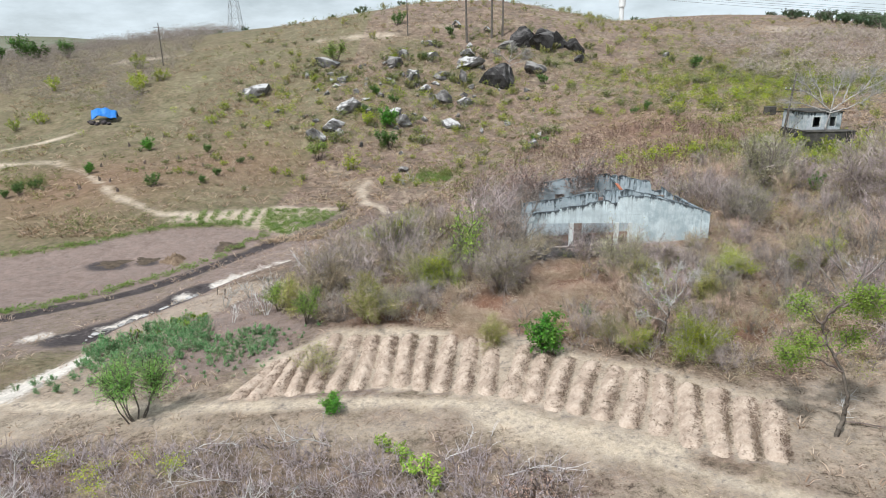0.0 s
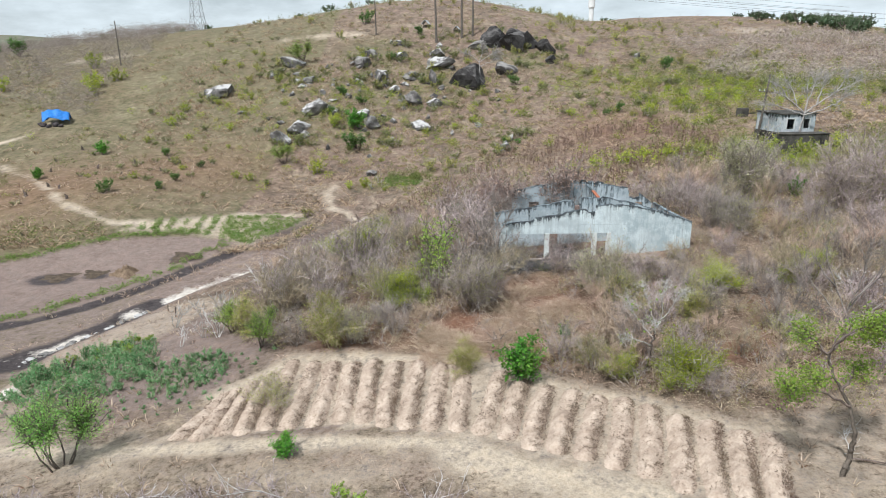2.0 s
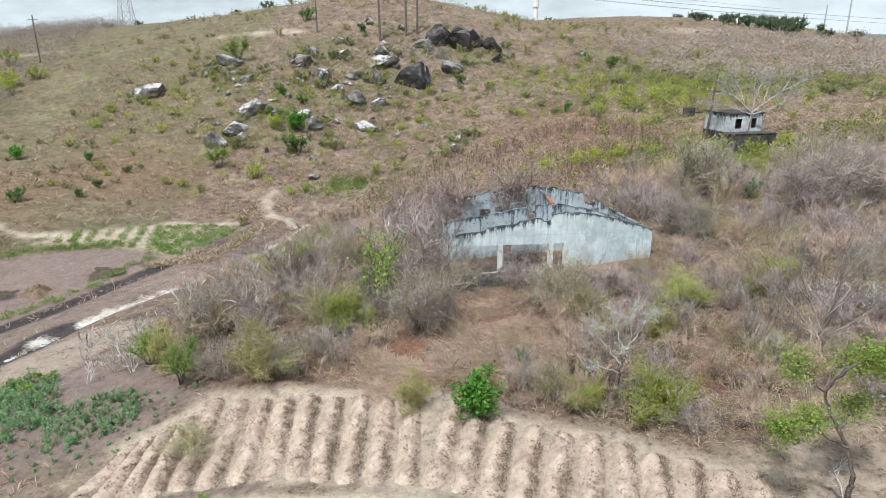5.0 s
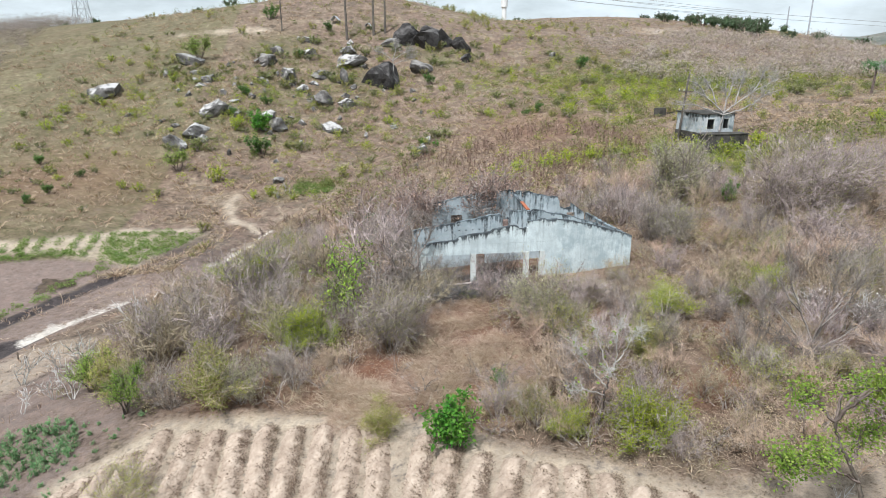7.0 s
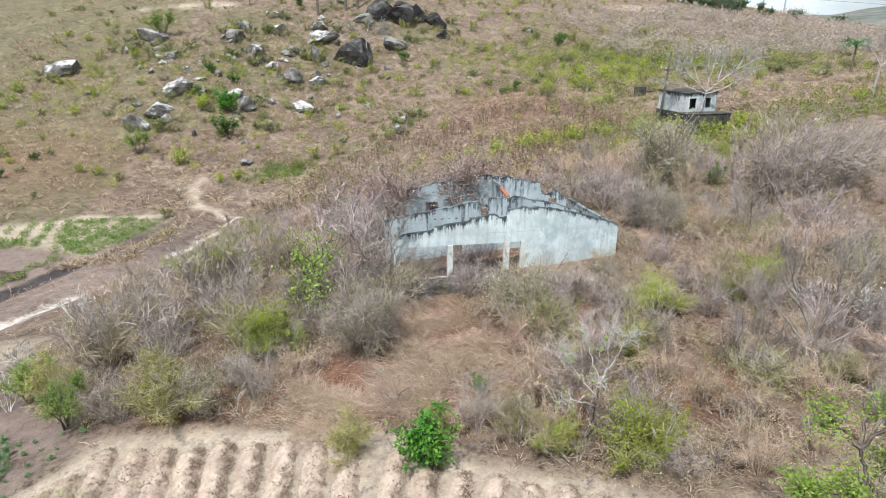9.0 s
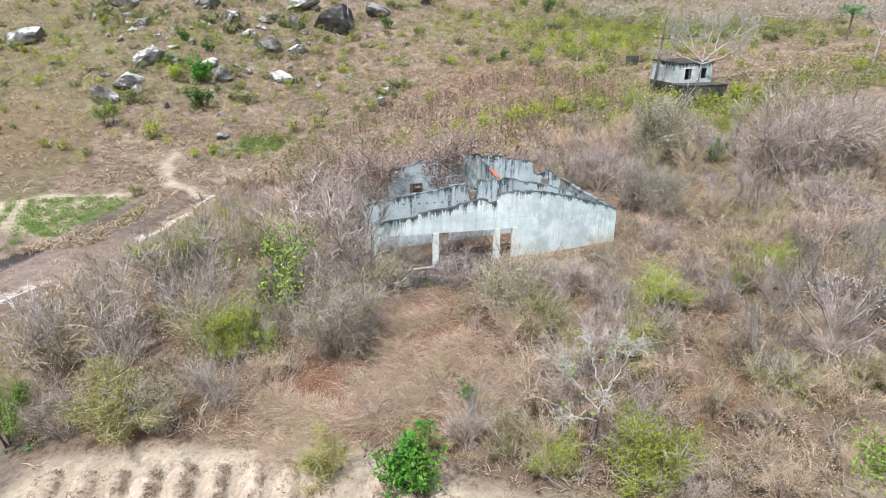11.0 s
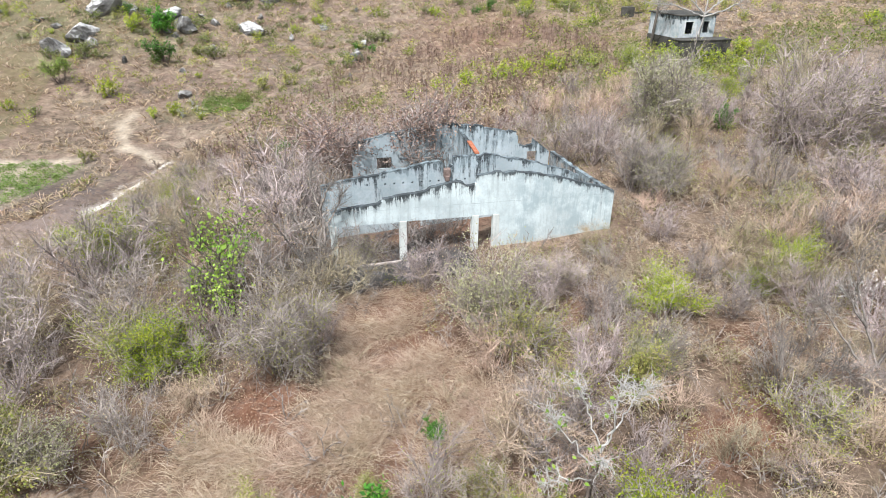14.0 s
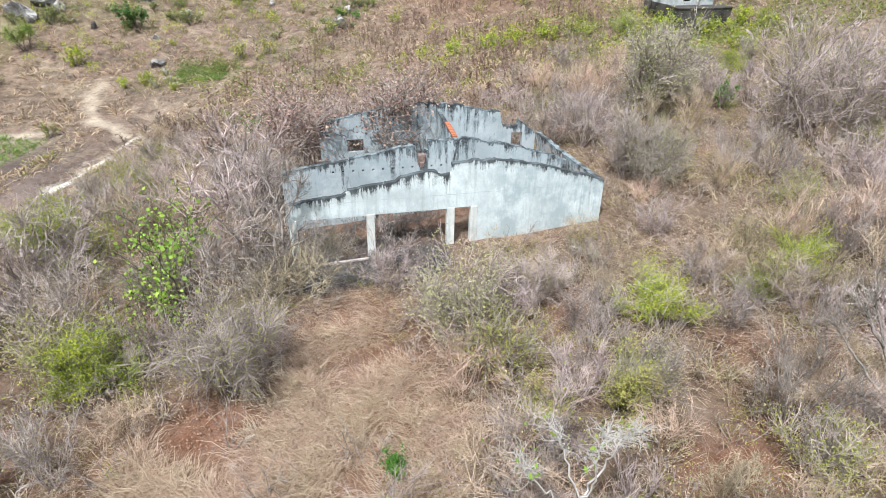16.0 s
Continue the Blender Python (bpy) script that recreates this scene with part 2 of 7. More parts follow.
def mesh(name, verts, faces, smooth=False):
    me = bpy.data.meshes.new(name)
    verts = np.asarray(verts, dtype=np.float32).reshape(-1, 3)
    if isinstance(faces, np.ndarray):
        k, n = faces.shape[1], len(faces)
        me.vertices.add(len(verts))
        me.vertices.foreach_set("co", verts.ravel())
        me.loops.add(n * k)
        me.loops.foreach_set("vertex_index", faces.astype(np.int32).ravel())
        me.polygons.add(n)
        me.polygons.foreach_set("loop_start", np.arange(0, n * k, k, dtype=np.int32))
        me.update(calc_edges=True)
    else:
        me.from_pydata(verts.tolist(), [], faces)
    if smooth:
        me.polygons.foreach_set("use_smooth", np.ones(len(me.polygons), dtype=bool))
    return me


def box(bm, x0, x1, y0, y1, z0, z1, bevel=0.0):
    made = bmesh.ops.create_cube(bm, size=1.0, matrix=Matrix.Translation(((x0 + x1) / 2, (y0 + y1) / 2, (z0 + z1) / 2)) @ Matrix.Diagonal((x1 - x0, y1 - y0, z1 - z0, 1)))
    if bevel:
        edges = list({e for v in made["verts"] for e in v.link_edges})
        bmesh.ops.bevel(bm, geom=edges, offset=bevel, segments=1, affect="EDGES")


def rod(bm, a, b, r0, r1=None, sides=6):
    a, b = Vector(a), Vector(b)
    d = b - a
    m = Matrix.Translation((a + b) / 2) @ d.to_track_quat("Z", "Y").to_matrix().to_4x4()
    bmesh.ops.create_cone(bm, cap_ends=True, segments=sides, radius1=r0, radius2=r0 if r1 is None else r1, depth=d.length, matrix=m)


def hash_noise(x, y, seed=0):
    """Smooth value noise in the plane, for arrays."""
    xi, yi = np.floor(x).astype(np.int64), np.floor(y).astype(np.int64)
    xf, yf = x - xi, y - yi
    u, v = xf * xf * (3 - 2 * xf), yf * yf * (3 - 2 * yf)

    def h(a, b):
        k = (a * 374761393 + b * 668265263 + seed * 1442695041) & 0x7FFFFFFF
        k = ((k ^ (k >> 13)) * 1274126177) & 0x7FFFFFFF
        return ((k ^ (k >> 16)) & 0xFFFF) / 65535.0 - 0.5

    return (h(xi, yi) * (1 - u) + h(xi + 1, yi) * u) * (1 - v) + (h(xi, yi + 1) * (1 - u) + h(xi + 1, yi + 1) * u) * v


def smooth(a, b, x):
    t = np.clip((x - a) / (b - a), 0, 1)
    return t * t * (3 - 2 * t)


def to_line(x, y, pts):
    """Distance of the points from a polyline."""
    best = np.full(np.shape(x), 1e9)
    for (ax, ay), (bx, by) in zip(pts, pts[1:]):
        dx, dy = bx - ax, by - ay
        t = np.clip(((x - ax) * dx + (y - ay) * dy) / (dx * dx + dy * dy), 0, 1)
        best = np.minimum(best, np.hypot(x - ax - t * dx, y - ay - t * dy))
    return best


def inside(x, y, poly):
    """Signed distance into a polygon: positive within."""
    hit = np.zeros(np.shape(x), dtype=bool)
    for (ax, ay), (bx, by) in zip(poly, poly[1:] + poly[:1]):
        if ay == by:
            continue
        cross = ((ay > y) != (by > y)) & (x < (bx - ax) * (y - ay) / (by - ay) + ax)
        hit ^= cross
    d = to_line(x, y, poly + poly[:1])
    return np.where(hit, d, -d)


# ---------------------------------------------------------------- the land
HILLS = (
    (-10, -22, 14, 0.39), (10, -20, 14, 0.15), (4, -8, 10, -0.17), (-14, -6, 11, 0.04),
    (10, 4, 12, 0.92), (-8, 6, 11, 2.11), (22, 12, 18, 0.98), (-28, 4, 16, 0.3),
    (-40, 25, 25, -5.27), (-18, 40, 20, -0.39), (8, 38, 22, -2.49), (40, 35, 28, 0.59),
    (-25, 75, 22, -5.86), (8, 90, 24, -4.99), (-50, 90, 30, 0.62), (45, 80, 35, -1.82),
    (-80, 50, 45, -4.45), (-10, 130, 45, 10.04), (-90, 150, 60, 7.64), (60, 150, 60, -1.68),
    (0, 200, 60, 12.23), (120, 200, 80, 23.9), (-110, 230, 80, 11.7), (0, -50, 45, -1.07),
    (80, 20, 50, 6.68), (90, 285, 45, 12.26), (-140, 140, 40, 5.09), (-27, 78, 12, 6.13),
    (5, 163, 25, 3.33), (20, 85, 14, 3.18), (-48, 40, 14, 4.39),
)
LOW = -2.47


def land(x, y):
    """Height of the bare land at x, y (arrays)."""
    x, y = np.asarray(x, float), np.asarray(y, float)
    z = np.full(x.shape, LOW)
    for cx, cy, s, h in HILLS:
        z = z + h * np.exp(-((x - cx) ** 2 + (y - cy) ** 2) / (2 * s * s))
    r = np.hypot(x, y + 40)
    far = smooth(500, 2300, r)
    z = z * (1 - smooth(380, 700, r)) + far * (68 + 60 * hash_noise(x / 500, y / 500, 3) + 25 * hash_noise(x / 170, y / 170, 4)) + smooth(380, 700, r) * (1 - far) * -8
    z = z - 2.8 * np.exp(-((x - 55) ** 2 + (y - 178) ** 2) / 1150.0)
    z = z - 1.8 * np.exp(-((x - 39.5) ** 2 + (y - 34.0) ** 2) / 45.0)
    z = z + hash_noise(x / 7, y / 7, 1) * 0.35 * smooth(20, 60, r) + hash_noise(x / 24, y / 24, 2) * 1.6 * smooth(90, 160, r)
    return z


def ground_at(x, y):
    return float(land(np.array([x]), np.array([y]))[0])


RIDGE_FRONT = [(-17.4, -16.4), (-12, -16.3), (-9, -16.4), (-5.3, -17.2), (-2.8, -17.9), (-0.3, -19.3), (1.7, -20.4), (3.6, -21.6), (5.1, -22.6), (7.6, -23.4)]
RIDGE_REAR = [(-15.6, -12.6), (-14.0, -11.4), (-12.4, -9.4), (-8.9, -10.5), (-4.9, -11.3), (-1.2, -12.7), (1.0, -14.7), (3.4, -15.7), (5.2, -16.8), (7.7, -18.4), (9.2, -19.0)]
FURROWED = RIDGE_FRONT + RIDGE_REAR[::-1]
PATH_SAND = [(-40, -14), (-30.1, -14.8), (-24.7, -15.7), (-19.8, -16.7), (-16.1, -17.0), (-12, -17.3), (-8.1, -17.6), (-4.5, -18.2), (-2.2, -19.4), (-0.4, -20.6), (1.7, -22.0), (4.4, -23.7), (6.9, -25.0), (12, -27.5), (20, -31)]
STREAM = [(-36, -30), (-32.3, -14), (-31.6, -8), (-32.6, -1), (-29.6, 6.0), (-27.3, 13.6), (-22.2, 20.5), (-19.3, 24.3), (-15.8, 37.2), (-13, 45)]
DITCH = [(-60, -4), (-50, 0.6), (-43.9, 3.6), (-40.6, 7.0), (-36, 10.8), (-33.1, 15.3), (-30.2, 21.8), (-26.5, 27.0)]
PLOT = [(-62, 0), (-44.6, 4.6), (-41, 8.0), (-36.4, 11.8), (-33.5, 16.0), (-30.6, 22.6), (-28, 29), (-33.5, 31), (-41, 29), (-50, 23), (-60, 19)]
CROP_EDGE = [(-62, 19), (-50, 23.4), (-41, 29.6), (-33, 32)]
CROP = [(-42, 31.0), (-39, 34.2), (-33.7, 37.2), (-26, 39.6), (-21.7, 38.2), (-26.3, 28), (-30.4, 30.8), (-35, 31.8)]
TRAILS = [[(-95, 60), (-82, 57.5), (-73.4, 58.8), (-64.7, 52), (-52.6, 38), (-43.9, 32.4), (-37, 33.5), (-30, 39), (-23, 40)],
          [(-110, 58), (-87, 64.4), (-77.7, 71.4), (-75.3, 79)], [(-20.2, 53), (-21.0, 49.7), (-18.8, 42.4), (-15.1, 38.1)], [(-95, 122), (-65, 118.7), (-42, 120.5), (-22, 122), (0, 128)]]
HOUSE_AREA = [(-0.9, -0.6), (13.2, -0.6), (13.2, 8.3), (-0.9, 8.3)]
GRASS_BANK = [(-5.5, -11.5), (3.6, -12), (4.6, -8.5), (3.4, -5.5), (2.6, -1.6), (-0.2, -1.6), (-0.5, -5.0), (-1.5, -6.0), (-5.0, -7.0)]
THICKET = [(-18.5, -4.5), (-13.8, -7.4), (-8.5, -9.6), (-3.2, -11.6), (1, -13.8), (5, -15.6), (9, -17.0), (12.5, -17.5), (20, -19), (34, -14), (40, 8), (34, 22), (24, 26), (14, 24), (4, 24), (-6, 30), (-12, 34), (-14.5, 26), (-18, 14), (-20, 4)]


def make_ground():
    def axis(lo, hi, mid, step, n_lo, n_hi):
        core = np.arange(mid[0], mid[1] + 1e-6, step)
        lowside = mid[0] - step * np.cumsum(np.geomspace(1, 1, 1)) if n_lo == 0 else mid[0] - (mid[0] - lo) * (np.geomspace(1, 400, n_lo) - 1) / 399 - step
        highside = mid[1] + (hi - mid[1]) * (np.geomspace(1, 400, n_hi) - 1) / 399 + step
        return np.unique(np.r_[lowside, core, highside])

    xs = axis(-3200, 3200, (-62, 32), 0.4, 80, 90)
    ys = axis(-3200, 3400, (-34, 44), 0.4, 60, 120)
    X, Y = np.meshgrid(xs, ys)
    x, y = X.ravel(), Y.ravel()
    z = land(x, y)
    wob = hash_noise(x / 3, y / 3, 7) * 1.2 + hash_noise(x / 1.1, y / 1.1, 8) * 0.5
    sand = 0.5 + 0.6 - to_line(x, y, PATH_SAND) - wob * 0.4
    sand = np.maximum(sand, 0.5 + (0.7 - to_line(x, y, RIDGE_REAR)) * 0.5 + wob * 0.3)
    sand = np.maximum(sand, 0.5 + (1.3 - to_line(x, y, [(-3.8, -18.6), (-1.6, -20.2), (0.6, -21.2), (3.4, -22.2)])) * 0.4 - wob * 0.3)
    front = inside(x, y, [(-40, -15), (-20, -17), (-4, -18), (3, -23.5), (14, -29), (16, -31), (16, -36), (2, -31), (-5, -23), (-16, -20.5), (-40, -21)])
    sand = np.maximum(sand, np.clip(0.24 + front * 0.10, 0, 0.46) + wob * 0.26)
    sand = np.maximum(sand, 0.36 + np.clip(inside(x, y, [(8.0, -18.4), (15, -15.8), (20, -22), (14, -28), (7, -24)]), -3, 1) * 0.12)
    sand = np.maximum(sand, 0.40 + np.clip(inside(x, y, [(-34, -17.2), (-30, -13.4), (-26.5, -12.6), (-18.5, -15.2), (-17.6, -19.0), (-24, -19.0)]), -3, 1) * 0.16 + wob * 0.2)
    furrow = inside(x, y, FURROWED)
    sand = np.where(furrow > 0.0, 0.66, sand)
    for line in TRAILS:
        sand = np.maximum(sand, 0.46 + (0.55 - to_line(x, y, line)) * 0.45 - wob * 0.5)
    sand = np.maximum(sand, 0.30 + 0.2 * np.clip(3.5 - to_line(x, y, [(-24, 4), (-27, -2), (-29, -12)]), -1, 1))
    plot = 0.5 + np.clip(inside(x, y, PLOT), -3, 3) * 0.4
    plot = np.maximum(plot, 0.5 + np.clip(inside(x, y, [(-29, 8), (-22, 4), (-14, -5), (-15.5, -12.5), (-22, -13.5), (-31, -9)]), -3, 1) * 0.12)
    plot = np.maximum(plot, 0.45 + np.clip(inside(x, y, [(-58, 0), (-44, 4), (-35, 15), (-27, 28), (-20, 33), (-18, 24), (-24, 13), (-31, -4), (-40, -10)]), -3, 1) * 0.15)
    plot = np.maximum(plot, 0.5 + furrow * 0.5)
    straw = 0.46 + np.clip(inside(x, y, THICKET), -2, 1) * 0.14 + wob * 0.10
    stream = to_line(x, y, STREAM)
    mud = np.maximum(0.5 + (1.9 - to_line(x, y, [(-34.2, -3), (-32.9, -1.4), (-30.9, 2.0), (-29.9, 4.7), (-29.2, 7.6), (-28.6, 10.2)])) * 0.6 + wob * 0.5, 0.5 + (1.15 - to_line(x, y, DITCH)) * 0.8 + wob * 0.4)
    mud = mud * (y > -6) + 0 * x
    for px, py, r in ((-43.5, 19, 2.4), (-32.2, 24.6, 1.7), (-39.5, 20, 1.4)):
        mud = np.maximum(mud, 0.5 + (r - np.hypot(x - px, (y - py) * 1.6)) * 0.4)
    mud = np.maximum(mud, 0.38 + 0.2 * smooth(4, 0, np.hypot((x + 22) / 2.2, (y - 33) / 2.5)))
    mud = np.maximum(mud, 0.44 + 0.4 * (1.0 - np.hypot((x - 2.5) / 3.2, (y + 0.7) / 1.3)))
    bleached = 0.5 + (1.5 - to_line(x, y, [(-32.4, -17), (-31.2, -13.3), (-30.7, -11.2), (-30.2, -9.0)])) * 0.7
    bleached = np.maximum(bleached, 0.5 + (0.6 - to_line(x, y, [(-28.6, 11.9), (-26.0, 15.1), (-24.2, 18), (-22.3, 20.9), (-21.2, 24.1)])) * 0.45 + wob * 1.1)
    bleached = np.maximum(bleached, 0.5 + (0.3 - to_line(x, y, [(-17.5, 27), (-15.5, 33), (-13.5, 38)])) * 0.4 + wob * 0.9)
    bleached = np.maximum(bleached, 0.46 + (0.45 - to_line(x, y, [(-34.3, -2), (-33.2, -1.2), (-32.2, 0.6), (-31.2, 2.2)])) * 0.5 + wob * 1.1)
    bleached = np.maximum(bleached, 0.5 + (0.55 - np.hypot(x + 30.0, (y - 7.4) * 0.6)) * 0.7)
    bleached = np.maximum(bleached, 0.5 + (0.9 - np.hypot(x + 37, y + 2)) * 0.4)
    red = np.zeros_like(x)
    for px, py, r, a in ((-3.2, -7.2, 2.0, 0.75), (-9.5, -7.5, 3.2, 0.5), (2.6, -5.4, 2.2, 0.55), (10.5, -12.5, 1.6, 0.7), (9.0, -5.0, 2.0, 0.5), (17, -9.5, 2.5, 0.6), (5.0, 4.0, 3.5, 0.6), (20, 6.5, 2.5, 0.5), (2.5, -2.5, 1.8, 0.55), (-60, 45, 22, 0.42), (-45, 55, 18, 0.4), (25, 62, 14, 0.42), (30, 48, 10, 0.38), (4.6, -9.5, 1.6, 0.55), (0.5, -7.5, 2.6, 0.45), (-6, -7.8, 2.2, 0.5), (1.2, -4.0, 1.5, 0.5), (14, -9, 2.2, 0.5), (13.0, -11.5, 1.6, 0.6), (15.4, -11.2, 2.0, 0.8), (11.6, -12.4, 1.5, 0.75)):
        red = np.maximum(red, a * np.exp(-((x - px) ** 2 + (y - py) ** 2) / (r * r)))
    red = np.maximum(red, 0.36 + 0.12 * np.clip(inside(x, y, GRASS_BANK), -2, 1) + wob * 0.12)
    red = red + 0.12
    green = 0.5 + np.clip(inside(x, y, CROP) - 1.2, -2, 2) * 0.2 * (x > -31)
    sand = np.maximum(sand, 0.5 + np.clip(inside(x, y, CROP), -2, 0.5) * 0.35)
    sand = np.maximum(sand, 0.62 * np.exp(-(((x - 91) / 14) ** 2 + ((y - 160) / 16) ** 2)))
    green = np.maximum(green, 0.62 - to_line(x, y, CROP_EDGE) * 0.16)
    green = np.maximum(green, 0.5 - to_line(x, y, [(-60.4, -4), (-42.4, 3.6), (-37.4, 9.5), (-32.4, 16), (-29.4, 23)]) * 0.2)
    for px, py, r, a in ((-10, 53.2, 3.2, 0.85), (-14.5, 52, 4, 0.5), (-22, 90, 16, 0.42), (-71, 46.5, 4, 0.8), (28, 92, 13, 0.40), (22, 27, 6, 0.42), (40, 42, 8, 0.4), (60, 95, 30, 0.56), (41, 100, 11, 0.6), (45, 85, 9, 0.6), (49, 73, 9, 0.6), (73, 74, 11, 0.6), (84, 73, 11, 0.6), (-25, 75, 11, 0.5), (-5, 100, 10, 0.5), (15, 108, 9, 0.5), (-20, 112, 12, 0.5), (19, 41, 5, 0.55), (38, 33, 5, 0.6), (100, 100, 20, 0.5)):
        green = np.maximum(green, a * np.exp(-((x - px) ** 2 + (y - py) ** 2) / (r * r)))
    # relief: stream channel, ditch and the cut bank below the house
    z = z - 0.55 * np.clip(1 - stream / 2.0, 0, 1) - 0.35 * np.clip(1 - to_line(x, y, DITCH) / 0.9, 0, 1)
    z = z + 0.10 * wob * smooth(2.5, -1, furrow) + 0.10 * np.clip(0.9 - to_line(x, y, CROP_EDGE), 0, 1)
    z = z - 0.05 * smooth(-0.3, 0.6, furrow) - 0.25 * np.exp(-((x + 3.2) ** 2 + (y + 7.2) ** 2) / 3.0)
    ny, nx = X.shape
    i = np.arange(ny * nx).reshape(ny, nx)
    faces = np.stack([i[:-1, :-1], i[:-1, 1:], i[1:, 1:], i[1:, :-1]], -1).reshape(-1, 4)
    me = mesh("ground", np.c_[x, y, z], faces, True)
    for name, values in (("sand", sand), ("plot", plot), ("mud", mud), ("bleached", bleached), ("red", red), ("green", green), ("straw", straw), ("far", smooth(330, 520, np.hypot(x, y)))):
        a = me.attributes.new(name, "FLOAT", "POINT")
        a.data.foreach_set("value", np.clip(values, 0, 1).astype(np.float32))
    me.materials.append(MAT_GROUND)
    ob = new("ground", me)
    return tagged(ob, "dry brown hillside with sandy paths and sparse scrub", "ground", kind="structure")


ground = make_ground()


def along(line, s):
    """The point at the fraction s of a polyline's length."""
    p = np.array(line, float)
    d = np.r_[0, np.cumsum(np.hypot(*np.diff(p, axis=0).T))]
    return np.array([np.interp(s * d[-1], d, p[:, 0]), np.interp(s * d[-1], d, p[:, 1])])


RIDGES = []


def make_ridges():
    rng = np.random.default_rng(5)
    fx, fy = zip(*RIDGE_FRONT)
    rx, ry = zip(*RIDGE_REAR)
    starts = [(-16.7 + 1.08 * k, (20, 12, 5, 0, -2)[k] if k < 5 else -1 + 0.6 * (k - 4)) for k in range(13)] + [(-2.9 + 1.02 * k, 17.5 + 0.2 * k) for k in range(11)]
    for k, (x, turn) in enumerate(starts):
        way = np.array([math.sin(radians(turn)), math.cos(radians(turn))])
        a = np.array([x, np.interp(x, fx, fy)])
        run = np.arange(1.5, 9, 0.05)
        line = a + run[:, None] * way
        past = np.flatnonzero(line[:, 1] > np.interp(line[:, 0], rx, ry))
        b = line[past[0]] if len(past) else line[-1]
        a = a + (b - a) * rng.uniform(-0.04, 0.05)
        b = a + (b - a) * rng.uniform(0.95, 1.03)
        RIDGES.append((a, b))
        d = (b - a) / np.linalg.norm(b - a)
        side = np.array([d[1], -d[0]])
        n, m = int(np.linalg.norm(b - a) / 0.11), 11
        t = np.linspace(0, 1, n)
        off = np.linspace(-1, 1, m)
        bend = 0.10 * np.sin(t * 4 + k) + 0.008 * rng.normal(size=n)
        width = 0.51 + 0.02 * rng.normal(size=n)
        ends = smooth(-0.03, 0.10, np.minimum(t, 1 - t))
        prof = np.cos(off * math.pi / 2) ** 1.1
        px = a[0] + (b - a)[0] * t[:, None] + side[0] * (off * width[:, None] + bend[:, None])
        py = a[1] + (b - a)[1] * t[:, None] + side[1] * (off * width[:, None] + bend[:, None])
        clod = (rng.normal(size=(n, m)) * 0.028 + 0.07 * hash_noise(px * 5, py * 5, k) + 0.05 * hash_noise(px * 1.7, py * 1.7, k)) * (0.4 + prof) * (0.3 + 0.7 * ends[:, None])
        pz = land(px, py) - 0.10 + (0.33 + 0.012 * rng.normal(size=(n, 1))) * ends[:, None] * prof + clod
        i = np.arange(n * m).reshape(n, m)
        faces = np.stack([i[:-1, :-1], i[:-1, 1:], i[1:, 1:], i[1:, :-1]], -1).reshape(-1, 4)
        ob = new("soil_ridge", mesh("soil_ridge", np.c_[px.ravel(), py.ravel(), pz.ravel()], faces, True))
        ob.data.materials.append(MAT_RIDGE)
        tagged(ob, "long raised ridge of pale sandy soil in a hand-tilled plot", "soil ridge", "ridges of the tilled plot")


make_ridges()


# ---------------------------------------------------------------- the roofless house
def wall_mesh(name, xs, z0, top, openings=(), thick=0.2, step=0.25):
    """A wall in the xz plane, its face at y = 0 and its back at y = thick, with a broken top and openings through it."""
    cuts = sorted(set(np.round(xs, 3)) | {round(v, 3) for o in openings for v in o[:2]})
    cuts = np.array(cuts)
    tops = np.array([top(v) for v in cuts])
    zs = np.array(sorted(set(np.round(np.arange(z0, tops.max() + step, step), 3)) | {round(v, 3) for o in openings for v in o[2:]}))
    nx, nz = len(cuts) - 1, len(zs) - 1
    full = np.zeros((nx + 2, nz + 2), bool)
    for i in range(nx):
        for j in range(nz):
            mx, mz = (cuts[i] + cuts[i + 1]) / 2, (zs[j] + zs[j + 1]) / 2
            holed = any(o[0] < mx < o[1] and o[2] < mz < o[3] for o in openings)
            full[i + 1, j + 1] = not holed and zs[j] < min(tops[i], tops[i + 1]) - 0.01
    bm = bmesh.new()
    lay = bm.verts.layers.float.new("below_top")
    made = {}

    def v(i, j, b):
        key = (i, j, b)
        if key not in made:
            z = min(zs[j], tops[i])
            made[key] = bm.verts.new((cuts[i], thick if b else 0.0, z))
            made[key][lay] = max(0.0, tops[i] - z)
        return made[key]

    def face(*vs):
        vs = list(dict.fromkeys(vs))
        if len(vs) > 2 and len({tuple(round(c, 4) for c in w.co) for w in vs}) > 2:
            try:
                bm.faces.new(vs)
            except ValueError:
                pass

    for i in range(nx):
        for j in range(nz):
            if not full[i + 1, j + 1]:
                continue
            face(v(i, j, 0), v(i + 1, j, 0), v(i + 1, j + 1, 0), v(i, j + 1, 0))
            face(v(i, j, 1), v(i, j + 1, 1), v(i + 1, j + 1, 1), v(i + 1, j, 1))
            if not full[i, j + 1]:
                face(v(i, j, 0), v(i, j + 1, 0), v(i, j + 1, 1), v(i, j, 1))
            if not full[i + 2, j + 1]:
                face(v(i + 1, j, 0), v(i + 1, j, 1), v(i + 1, j + 1, 1), v(i + 1, j + 1, 0))
            if not full[i + 1, j + 2]:
                face(v(i, j + 1, 0), v(i + 1, j + 1, 0), v(i + 1, j + 1, 1), v(i, j + 1, 1))
            if not full[i + 1, j]:
                face(v(i, j, 0), v(i, j, 1), v(i + 1, j, 1), v(i + 1, j, 0))
    me = bpy.data.meshes.new(name)
    bm.to_mesh(me)
    bm.free()
    return me


